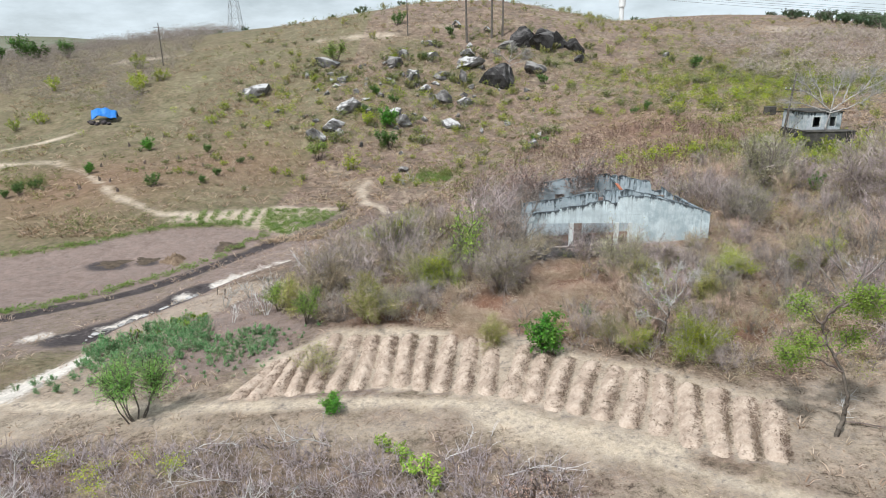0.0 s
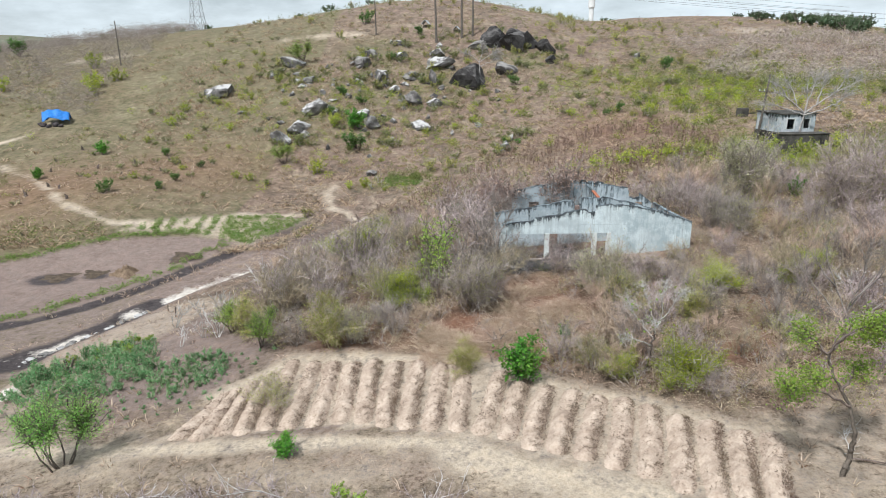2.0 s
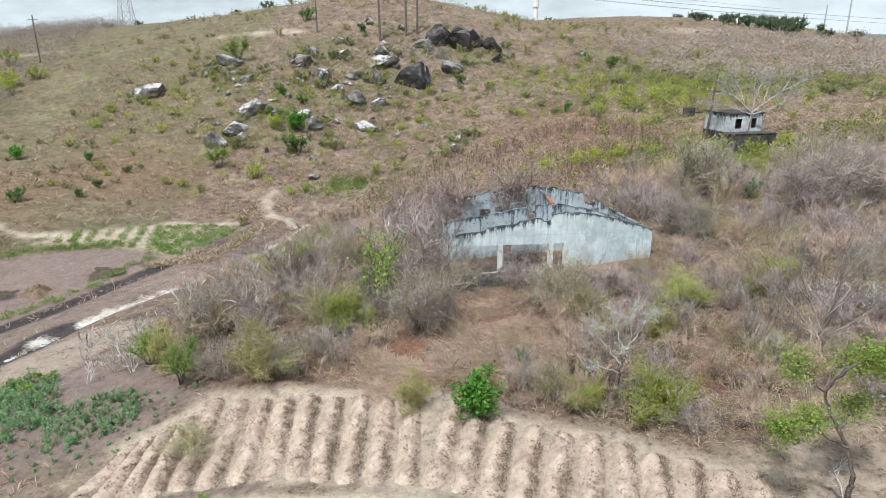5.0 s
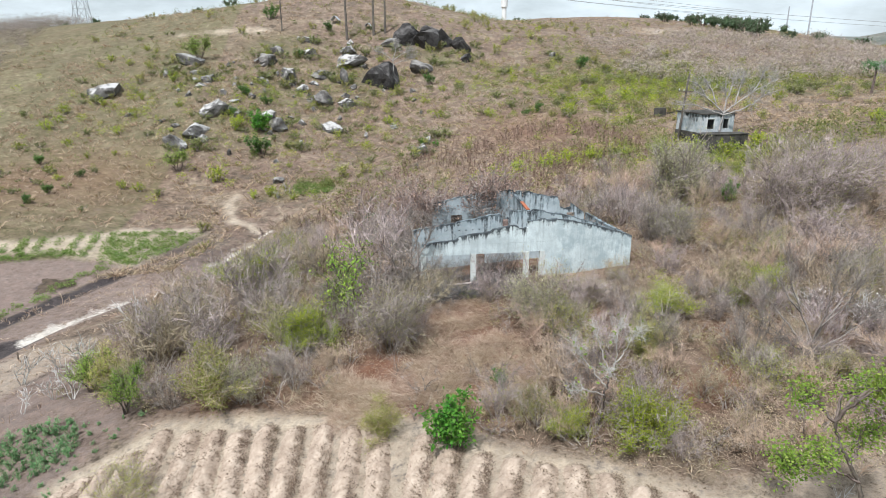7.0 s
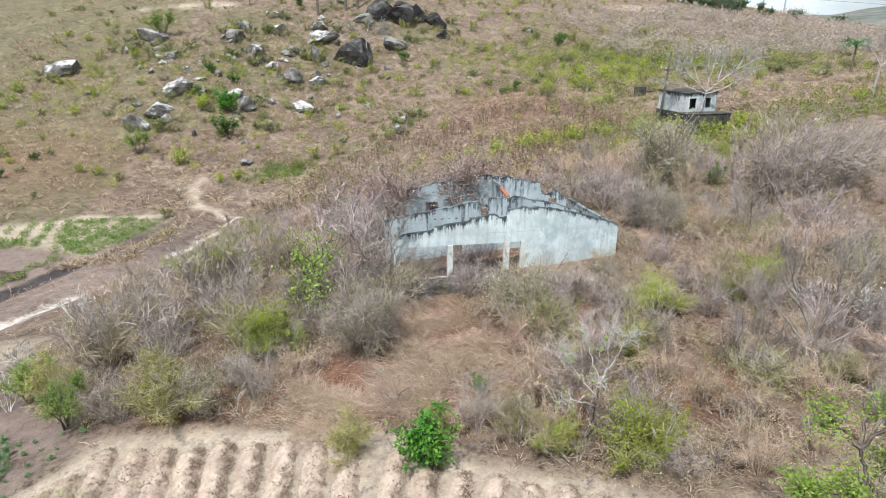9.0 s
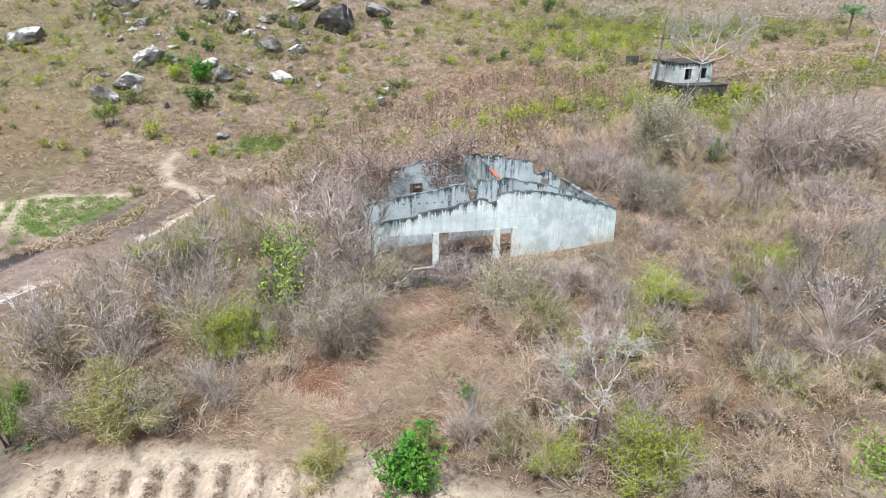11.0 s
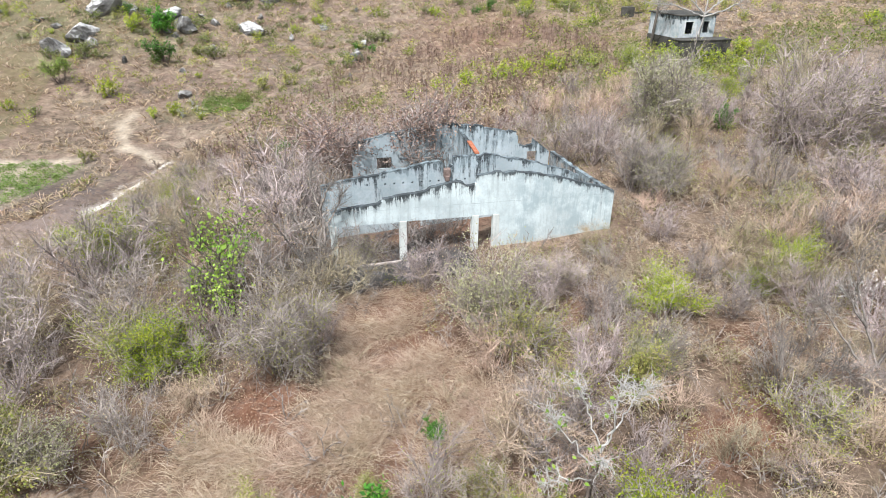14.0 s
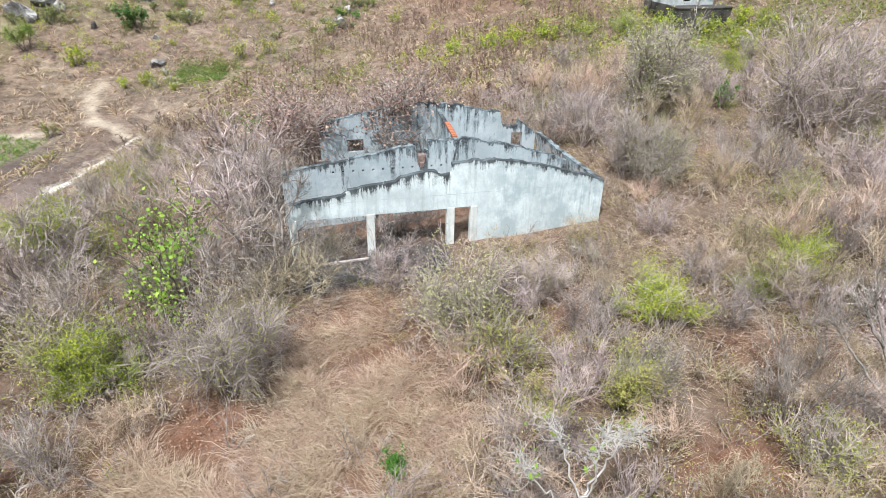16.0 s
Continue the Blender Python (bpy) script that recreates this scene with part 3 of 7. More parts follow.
def broken(points, seed, jag=0.05):
    px, pz = [p[0] for p in points], [p[1] for p in points]

    def top(x):
        a = float(hash_noise(np.array([x * 3.1]), np.array([seed * 7.7]), seed)[0]) + 0.6 * float(hash_noise(np.array([x * 9.0]), np.array([seed * 3.3]), seed)[0])
        notch = float(hash_noise(np.array([x * 2.3]), np.array([seed * 5.1]), seed + 9)[0])
        return float(np.interp(x, px, pz)) + jag * a * 0.8 - (1.6 * jag if notch > 0.17 else 0.0)

    return top


house = tagged(new("ruined_house"), "roofless abandoned house with mouldy whitewashed walls and broken gables", "house")
house.location = (0, 0, 0)
T = 0.22
FRONT_TOP = [(-0.2, 2.78), (1.85, 3.03), (1.95, 3.22), (3.85, 3.42), (3.92, 3.56), (5.17, 3.76), (5.5, 3.74), (5.6, 3.58), (5.97, 3.57), (6.04, 3.99), (7.14, 4.12), (7.3, 4.02), (7.6, 4.11), (8.46, 3.97), (9.53, 3.77), (10.77, 3.40), (11.79, 3.12), (12.6, 2.84)]
front = part("front_wall", wall_mesh("front_wall", np.arange(-0.2, 12.61, 0.11), -0.9, broken(FRONT_TOP, 1, 0.022), [(-0.02, 2.70, 0.0, 2.08), (2.98, 5.92, -0.1, 2.10), (6.20, 6.88, -0.9, 2.12)], T), MAT_PLASTER, house, "pale whitewashed gable wall with openings and mould stains")
MID_TOP = [(-0.5, 2.80), (1.45, 3.07), (3.14, 3.34), (4.85, 3.66), (5.2, 3.70), (5.3, 3.25), (5.62, 3.20), (5.75, 3.80), (6.83, 3.87), (7.0, 3.62), (7.3, 3.9), (8.63, 3.63), (10.23, 3.24), (11.76, 2.80), (12.35, 2.45)]
HOLES = [(round(1.6 + k * 0.43, 2), round(1.6 + k * 0.43 + 0.09, 2), 2.62, 2.71) for k in range(12)]
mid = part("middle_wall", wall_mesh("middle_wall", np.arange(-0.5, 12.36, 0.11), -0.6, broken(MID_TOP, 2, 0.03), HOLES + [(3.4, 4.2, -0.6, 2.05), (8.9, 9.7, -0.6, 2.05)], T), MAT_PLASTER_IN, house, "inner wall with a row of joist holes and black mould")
mid.location = (0, 3.3, 0)
BACK_TOP = [(1.3, 3.50), (2.56, 3.80), (4.48, 4.06), (6.98, 4.29), (7.1, 4.1), (7.4, 4.26), (9.14, 3.92), (10.4, 3.62), (10.5, 2.9), (11.2, 2.85), (11.3, 3.2), (12.3, 2.45)]
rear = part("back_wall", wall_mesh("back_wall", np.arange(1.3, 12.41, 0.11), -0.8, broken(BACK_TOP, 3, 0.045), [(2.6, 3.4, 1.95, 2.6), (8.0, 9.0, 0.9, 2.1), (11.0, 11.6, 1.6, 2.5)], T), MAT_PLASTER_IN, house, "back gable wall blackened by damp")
rear.location = (0, 7.6, 0)
SIDE_TOP = [(0, 2.84), (3.3, 2.62), (5, 2.55), (6.4, 2.5), (7.8, 2.42)]
side = part("side_wall", wall_mesh("side_wall", np.arange(T, 7.61, 0.16), -0.6, broken(SIDE_TOP, 4, 0.04), [(4.4, 5.3, 1.2, 2.2)], T), MAT_PLASTER_MUD, house, "side wall with earth-brown stains")
side.matrix_basis = pose(12.58, 0, 0, 0, 0, 90)
CROSS_TOP = [(0, 3.72), (1.5, 3.80), (3.4, 3.92), (4.3, 4.05)]
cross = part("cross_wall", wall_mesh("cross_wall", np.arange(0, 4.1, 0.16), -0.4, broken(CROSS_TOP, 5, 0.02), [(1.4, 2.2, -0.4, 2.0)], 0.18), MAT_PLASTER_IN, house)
cross.matrix_basis = pose(7.20, 3.52, 0, 0, 0, 90)
for x0, x1, z0, z1, y0, nm in ((-0.28, 0.0, -0.9, 2.1, -0.04, "corner_post"), (2.68, 2.99, -0.9, 2.12, -0.03, "pillar"), (5.90, 6.21, -0.9, 2.14, -0.03, "pillar"), (6.87, 7.16, -0.9, 2.13, -0.02, "door_jamb")):
    bm = bmesh.new()
    box(bm, x0, x1, y0, T + 0.03, z0, z1, 0.015)
    part(nm, bm, MAT_PILLAR, house)

bm = bmesh.new()
for k in range(16):
    box(bm, 0.1 + k * 0.78, 0.1 + k * 0.78 + (0.74 if k % 5 else 0.45), -0.003, 0.004, 2.70 + 0.012 * math.sin(k * 2.3), 2.716 + 0.012 * math.sin(k * 2.3))
part("plaster_seam", bm, mottled("dusty_seam", (0.30, 0.35, 0.36), (0.48, 0.54, 0.55), 1.0, 6.0), house, "faint grey seam above the openings")

# exposed brick on the cross wall's end, floor slabs, low wall under the openings, rubble
bm = bmesh.new()
for k in range(2, 11):
    y0 = 3.50 + k * 0.185
    z = float(np.interp(y0, (3.5, 6.7), (3.66, 3.93)))
    box(bm, 7.0, 7.22, y0, y0 + 0.17, z, z + 0.09, 0.008)
part("brick_course", bm, MAT_BRICK, house, "exposed red clay bricks")
# floor takes the dark concrete: the rooms' dimness is put into its colour
bm = bmesh.new()
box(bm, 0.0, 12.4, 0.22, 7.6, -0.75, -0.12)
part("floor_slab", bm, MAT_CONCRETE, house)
bm = bmesh.new()
for v0, v1, z in ((0.1, 1.5, 2.36), (1.55, 2.3, 2.42)):
    box(bm, v0, v1, 0.24, 0.5, z - 0.12, z, 0.01)
part("moss_ledge", bm, mottled("ochre_moss", (0.22, 0.12, 0.05), (0.50, 0.38, 0.12), 2.0, 12.0), house, "ledge with ochre moss")
bm = bmesh.new()
box(bm, -0.2, 2.7, -0.10, 0.20, -0.9, 0.02, 0.02)
part("plinth", bm, MAT_PILLAR, house)
bm = bmesh.new()
box(bm, 5.3, 5.62, 3.05, 3.32, 2.85, 3.3, 0.03)
box(bm, 5.35, 5.55, 2.95, 3.2, 2.7, 2.98, 0.03)
part("broken_masonry", bm, mottled("sooty_masonry", (0.07, 0.05, 0.045), (0.30, 0.22, 0.19), 3.0, 14.0), house)
rngh = random.Random(4)
for k in range(46):
    s = rngh.uniform(0.06, 0.2)
    x, y = rngh.uniform(0.6, 12), rngh.choice((rngh.uniform(0.5, 3), rngh.uniform(3.8, 7.3)))
    bm = bmesh.new()
    box(bm, -s, s, -s * 0.7, s * 0.7, 0, s * 0.8, s * 0.15)
    for v in bm.verts:
        v.co += Vector((rngh.uniform(-1, 1), rngh.uniform(-1, 1), rngh.uniform(-1, 1))) * s * 0.18
    ob = tagged(part("rubble_block", bm, rngh.choice((MAT_BRICK, MAT_CONCRETE, MAT_PILLAR))), "fallen block of masonry on the house floor", "rubble", "rubble in the house")
    ob.matrix_basis = pose(x, y, -0.13, rngh.uniform(-8, 8), rngh.uniform(-8, 8), rngh.uniform(0, 360))


# ---------------------------------------------------------------- plants
# dark ends of the next two lowered: shade between twigs put into the colour
MAT_TWIG_GREY = mottled("grey_dry_twig", (0.085, 0.066, 0.06), (0.59, 0.50, 0.462), 1.0, 14.0, 0.9, 0.2, 0.01, 0.22)
MAT_TWIG_TAN = mottled("tan_dry_twig", (0.11, 0.078, 0.052), (0.70, 0.555, 0.41), 1.0, 14.0, 0.9, 0.2, 0.01, 0.22)
MAT_TWIG_PALE = mottled("bleached_branch", (0.36, 0.335, 0.31), (0.64, 0.61, 0.575), 2.0, 14.0, 0.85, 0.2, 0.01, 0.12)
MAT_BARK = mottled("dark_bark", (0.07, 0.055, 0.045), (0.24, 0.195, 0.165), 3.0, 18.0, 0.92, 0.5, 0.02, 0.1)
MAT_LEAF_DRY = foliage("dead_brown_leaf", [(0.28, 0.18, 0.11), (0.46, 0.34, 0.22), (0.60, 0.48, 0.34), (0.38, 0.34, 0.17)])
MAT_LEAF_OLIVE = foliage("olive_leaf", [(0.22, 0.235, 0.055), (0.34, 0.345, 0.085), (0.44, 0.40, 0.14), (0.27, 0.34, 0.07)])
MAT_LEAF_YELLOW = foliage("yellow_green_leaf", [(0.26, 0.35, 0.03), (0.42, 0.47, 0.045), (0.18, 0.27, 0.03), (0.50, 0.49, 0.07)])
MAT_LEAF_GREEN = foliage("bright_green_leaf", [(0.06, 0.20, 0.025), (0.11, 0.30, 0.035), (0.17, 0.36, 0.05), (0.05, 0.15, 0.025)])
MAT_LEAF_LIME = foliage("fresh_lime_leaf", [(0.22, 0.37, 0.05), (0.34, 0.48, 0.08), (0.17, 0.31, 0.04), (0.44, 0.50, 0.12)])
MAT_LEAF_CASSAVA = foliage("blue_green_leaf", [(0.10, 0.23, 0.09), (0.17, 0.34, 0.14), (0.27, 0.42, 0.20)])
MAT_LEAF_FEATHER = foliage("feathery_leaf", [(0.13, 0.30, 0.06), (0.20, 0.39, 0.08), (0.31, 0.45, 0.13)])
MAT_STRAW = foliage("dry_straw", [(0.49, 0.36, 0.255), (0.66, 0.52, 0.395), (0.35, 0.235, 0.16), (0.75, 0.62, 0.49)], 0.8, 0.2)
MAT_STALK = foliage("withered_stalk", [(0.20, 0.125, 0.10), (0.31, 0.205, 0.16), (0.44, 0.325, 0.25), (0.25, 0.17, 0.15)], 0.85, 0.1)
MAT_FLOWER = foliage("pale_blossom", [(0.62, 0.55, 0.52), (0.74, 0.70, 0.66)], 0.8, 0.2)


def unit(v):
    return v / np.maximum(1e-9, np.linalg.norm(v, axis=-1, keepdims=True))


def grow(rng, P, D, L, r0, r1, nseg, wob, lift):
    """Grows one shoot of nseg pieces from each point P along D. Returns starts, ends and radii of all pieces."""
    n = len(P)
    out = []
    p, d = P.copy(), unit(D)
    for k in range(nseg):
        q = p + d * (L / nseg)[:, None]
        ra, rb = r0 + (r1 - r0) * k / nseg, r0 + (r1 - r0) * (k + 1) / nseg
        out.append((p, q, np.broadcast_to(ra, n).copy(), np.broadcast_to(rb, n).copy()))
        p = q
        d = unit(d + wob * rng.normal(size=(n, 3)) + np.array([0, 0, lift]))
    return [np.concatenate(x) for x in zip(*out)]


def spawn(rng, segs, k, dev, lift, low=0.0):
    """Picks k points on grown pieces, and ways that leave them."""
    A, B = segs[0], segs[1]
    ok = np.flatnonzero(A[:, 2] >= low)
    if len(ok) == 0:
        ok = np.arange(len(A))
    i = rng.choice(ok, k)
    t = rng.uniform(0.15, 1, k)[:, None]
    return A[i] + (B[i] - A[i]) * t, unit(unit(B[i] - A[i]) + dev * rng.normal(size=(k, 3)) + np.array([0, 0, lift]))


def join(*sets):
    return [np.concatenate(x) for x in zip(*sets)]


def tube_arrays(segs):
    A, B, ra, rb = segs
    d = unit(B - A)
    ref = np.where(np.abs(d[:, 2:3]) > 0.9, np.array([[1.0, 0, 0]]), np.array([[0, 0, 1.0]]))
    u = unit(np.cross(d, ref))
    w = np.cross(d, u)
    ring = [(math.cos(a), math.sin(a)) for a in (0, 2.0944, 4.1888)]
    lo = [A + ra[:, None] * (c * u + s * w) for c, s in ring]
    hi = [B + rb[:, None] * (c * u + s * w) for c, s in ring]
    verts = np.stack(lo + hi, 1)
    base = (np.arange(len(A)) * 6)[:, None]
    faces = np.concatenate([base + np.array([[k, (k + 1) % 3, 3 + (k + 1) % 3, 3 + k]]) for k in range(3)], 1).reshape(-1, 4)
    return verts.reshape(-1, 3), faces


def ribbon_arrays(segs, seed=0):
    """Fine twigs, two facets each."""
    A, B, ra, rb = segs
    side = unit(np.cross(unit(B - A), np.random.default_rng(seed).normal(size=A.shape)))
    a, b = side * ra[:, None] * 1.25, side * rb[:, None] * 1.25
    return np.stack([A - a, A + a, B + b, B - b], 1).reshape(-1, 3), np.arange(len(A) * 4).reshape(-1, 4)


def merged(*arrays):
    n, vs, fs = 0, [], []
    for v, f in arrays:
        vs.append(v)
        fs.append(f + n)
        n += len(v)
    return np.concatenate(vs), np.concatenate(fs)


def leaf_arrays(rng, P, size, aspect=0.5, droop=0.2, spread=1.0):
    """Folded leaves, each of two facets, at the points P."""
    n = len(P)
    d = rng.normal(size=(n, 3)) * np.array([1, 1, 0.7])
    d[:, 2] -= droop
    d = unit(d)
    side = unit(np.cross(d, rng.normal(size=(n, 3))))
    up = np.cross(side, d)
    s = (size * rng.uniform(0.6, 1.35, n))[:, None]
    mid = P + d * s * 0.5 + up * s * 0.10
    verts = np.stack([P, mid + side * s * aspect * 0.5, P + d * s, mid - side * s * aspect * 0.5], 1).reshape(-1, 3)
    faces = np.arange(n * 4).reshape(-1, 4)
    return verts, faces


def bush_arrays(seed, h, w, stems, k2, k3, leaves, leaf, upright=0.35, wob=0.16, thick=1.0, aspect=0.5, low=0.12, twig=0.011, fine=False, branch=0.55, rise=0.10, last=2):
    """A many-stemmed bush: three orders of shoots, and leaves on the last."""
    rng = np.random.default_rng(seed)
    az = rng.uniform(0, 2 * math.pi, stems)
    tilt = rng.uniform(0.05, 1.0, stems) ** 0.7 * math.atan2(w * 0.5, h * 0.75)
    P = np.c_[np.cos(az), np.sin(az), np.zeros(stems)] * rng.uniform(0, 0.10 * w, stems)[:, None]
    D = np.c_[np.cos(az) * np.sin(tilt), np.sin(az) * np.sin(tilt), np.cos(tilt)]
    s1 = grow(rng, P, D, rng.uniform(0.6, 0.95, stems) * h, 0.028 * thick, 0.010 * thick, 5, wob, 0.02)
    p, d = spawn(rng, s1, k2, branch, rise, low * h)
    s2 = grow(rng, p, d, rng.uniform(0.2, 0.42, k2) * h, 0.014 * thick, 0.008 * thick, 3, wob * 1.4, 0.03)
    p, d = spawn(rng, join(s1, s2), k3, branch * 1.35, rise * 0.7, low * h)
    s3 = grow(rng, p, d, rng.uniform(0.10, 0.26, k3) * h, twig * 0.9, twig * 0.5, last, wob * 1.6, 0.02)
    out = [ribbon_arrays(join(s1, s2, s3), seed) if fine else merged(tube_arrays(s1), ribbon_arrays(join(s2, s3), seed)), None]
    if leaves:
        A, B = join(s2, s3)[:2]
        keep = np.flatnonzero(B[:, 2] > low * h)
        i = rng.choice(keep, leaves)
        pts = A[i] + (B[i] - A[i]) * rng.uniform(0, 1.1, leaves)[:, None] + rng.normal(size=(leaves, 3)) * 0.035 * h
        pts[:, 2] = np.maximum(pts[:, 2], 0.05)
        out[1] = leaf_arrays(rng, pts, leaf, aspect)
    return out


def plant(name, arrays, wood, leaf_mat, label, category, group="", wood_name="wood", leaf_name="foliage"):
    root = tagged(new(name), label, category, group)
    part(wood_name, mesh(wood_name, *arrays[0]), wood, root)
    if arrays[1] is not None:
        part(leaf_name, mesh(leaf_name, *arrays[1]), leaf_mat, root)
    return root


def spot(x, y, size=1.0, turn=0.0, tall=1.0, sink=0.06):
    return Matrix.Translation((x, y, ground_at(x, y) - sink)) @ Matrix.Rotation(turn, 4, "Z") @ Matrix.Diagonal((size, size, size * tall, 1))


def set_out(protos, rows, seed=0):
    """Puts plants at rows of x, y, size; the first of each kind is the one that was built."""
    rng = random.Random(seed)
    used = set()
    for k, (x, y, size) in enumerate(rows):
        p = protos[k % len(protos)]
        m = spot(x, y, size, rng.uniform(0, 6.28), rng.uniform(0.88, 1.12))
        if p.name in used:
            copy_thing(p, m @ Matrix.Diagonal((*(1 / v for v in p.scale), 1)))
        else:
            used.add(p.name)
            p.matrix_basis = m


def scatter(name, kinds, rows, mats, label, category):
    """One mass of small plants: rows of x, y, z, size, turn, kind. kinds: arrays of verts and faces (all of four corners)."""
    vs, fs, n = [], [], 0
    rows = np.asarray(rows, float)
    for k, (v, f) in enumerate(kinds):
        r = rows[rows[:, 5] == k]
        if len(r) == 0:
            continue
        c, s = np.cos(r[:, 4])[:, None], np.sin(r[:, 4])[:, None]
        size = r[:, 3][:, None]
        x = (v[None, :, 0] * c - v[None, :, 1] * s) * size + r[:, 0][:, None]
        y = (v[None, :, 0] * s + v[None, :, 1] * c) * size + r[:, 1][:, None]
        z = v[None, :, 2] * size + r[:, 2][:, None]
        vs.append(np.stack([x, y, z], -1).reshape(-1, 3))
        fs.append((f[None] + (np.arange(len(r)) * len(v))[:, None, None] + n).reshape(-1, f.shape[1]))
        n += len(r) * len(v)
    ob = new(name, mesh(name, np.concatenate(vs), np.concatenate(fs)))
    ob.data.materials.append(mats)
    return tagged(ob, label, category, kind="stuff")


def grass_arrays(seed, blades, h, spread, width, lean=0.5):
    """A tuft of bent blades of two pieces."""
    rng = np.random.default_rng(seed)
    az = rng.uniform(0, 6.283, blades)
    P = np.c_[np.cos(az), np.sin(az), np.zeros(blades)] * (spread * np.sqrt(rng.uniform(0, 1, blades)))[:, None]
    d = unit(np.c_[np.cos(az) * lean, np.sin(az) * lean, np.ones(blades)] + 0.35 * rng.normal(size=(blades, 3)))
    side = unit(np.cross(d, rng.normal(size=(blades, 3)))) * width
    L = (h * rng.uniform(0.5, 1.1, blades))[:, None]
    mid = P + d * L * 0.6
    tip = mid + unit(d + np.c_[np.cos(az), np.sin(az), -0.7 * np.ones(blades)] * 0.8) * L * 0.5
    verts = np.stack([P - side, P + side, mid + side * 0.8, mid - side * 0.8, tip + side * 0.2, tip - side * 0.2], 1).reshape(-1, 3)
    b = (np.arange(blades) * 6)[:, None]
    faces = np.concatenate([b + np.array([[0, 1, 2, 3]]), b + np.array([[3, 2, 4, 5]])], 1).reshape(-1, 4)
    return verts, faces


def clump_arrays(seed, n, w, h, leaf, aspect=0.7):
    """A rough small bush seen from afar: leaves in an uneven dome, thinner at the edge."""
    rng = np.random.default_rng(seed)
    d = unit(rng.normal(size=(n, 3)))
    r = rng.uniform(0.25, 1, n) ** 0.6
    lob = 1 + 0.35 * np.sin(d[:, 0] * 4 + seed) * np.cos(d[:, 1] * 5 + seed)
    P = d * (r * lob)[:, None] * np.array([w / 2, w / 2, h / 2]) + np.array([0, 0, h * 0.5])
    P[:, 2] = np.abs(P[:, 2])
    return leaf_arrays(rng, P, leaf, aspect, 0.0)


MAT_LEAF_HILL = foliage("dull_green_leaf", [(0.10, 0.13, 0.04), (0.18, 0.21, 0.065), (0.27, 0.28, 0.10), (0.15, 0.20, 0.05)])


def free_spots(rng, count, poly, gap, avoid, tries=40000):
    xs, ys = zip(*poly)
    got = []
    cand = np.c_[rng.uniform(min(xs), max(xs), tries), rng.uniform(min(ys), max(ys), tries)]
    ok = inside(cand[:, 0], cand[:, 1], poly) > 0
    for a, margin in avoid:
        ok &= inside(cand[:, 0], cand[:, 1], a) < -margin
    for x, y in cand[ok]:
        g = gap(x, y) if callable(gap) else gap
        if all((x - a) ** 2 + (y - b) ** 2 > g * g for a, b in got):
            got.append((x, y))
            if len(got) >= count:
                break
    return np.array(got)


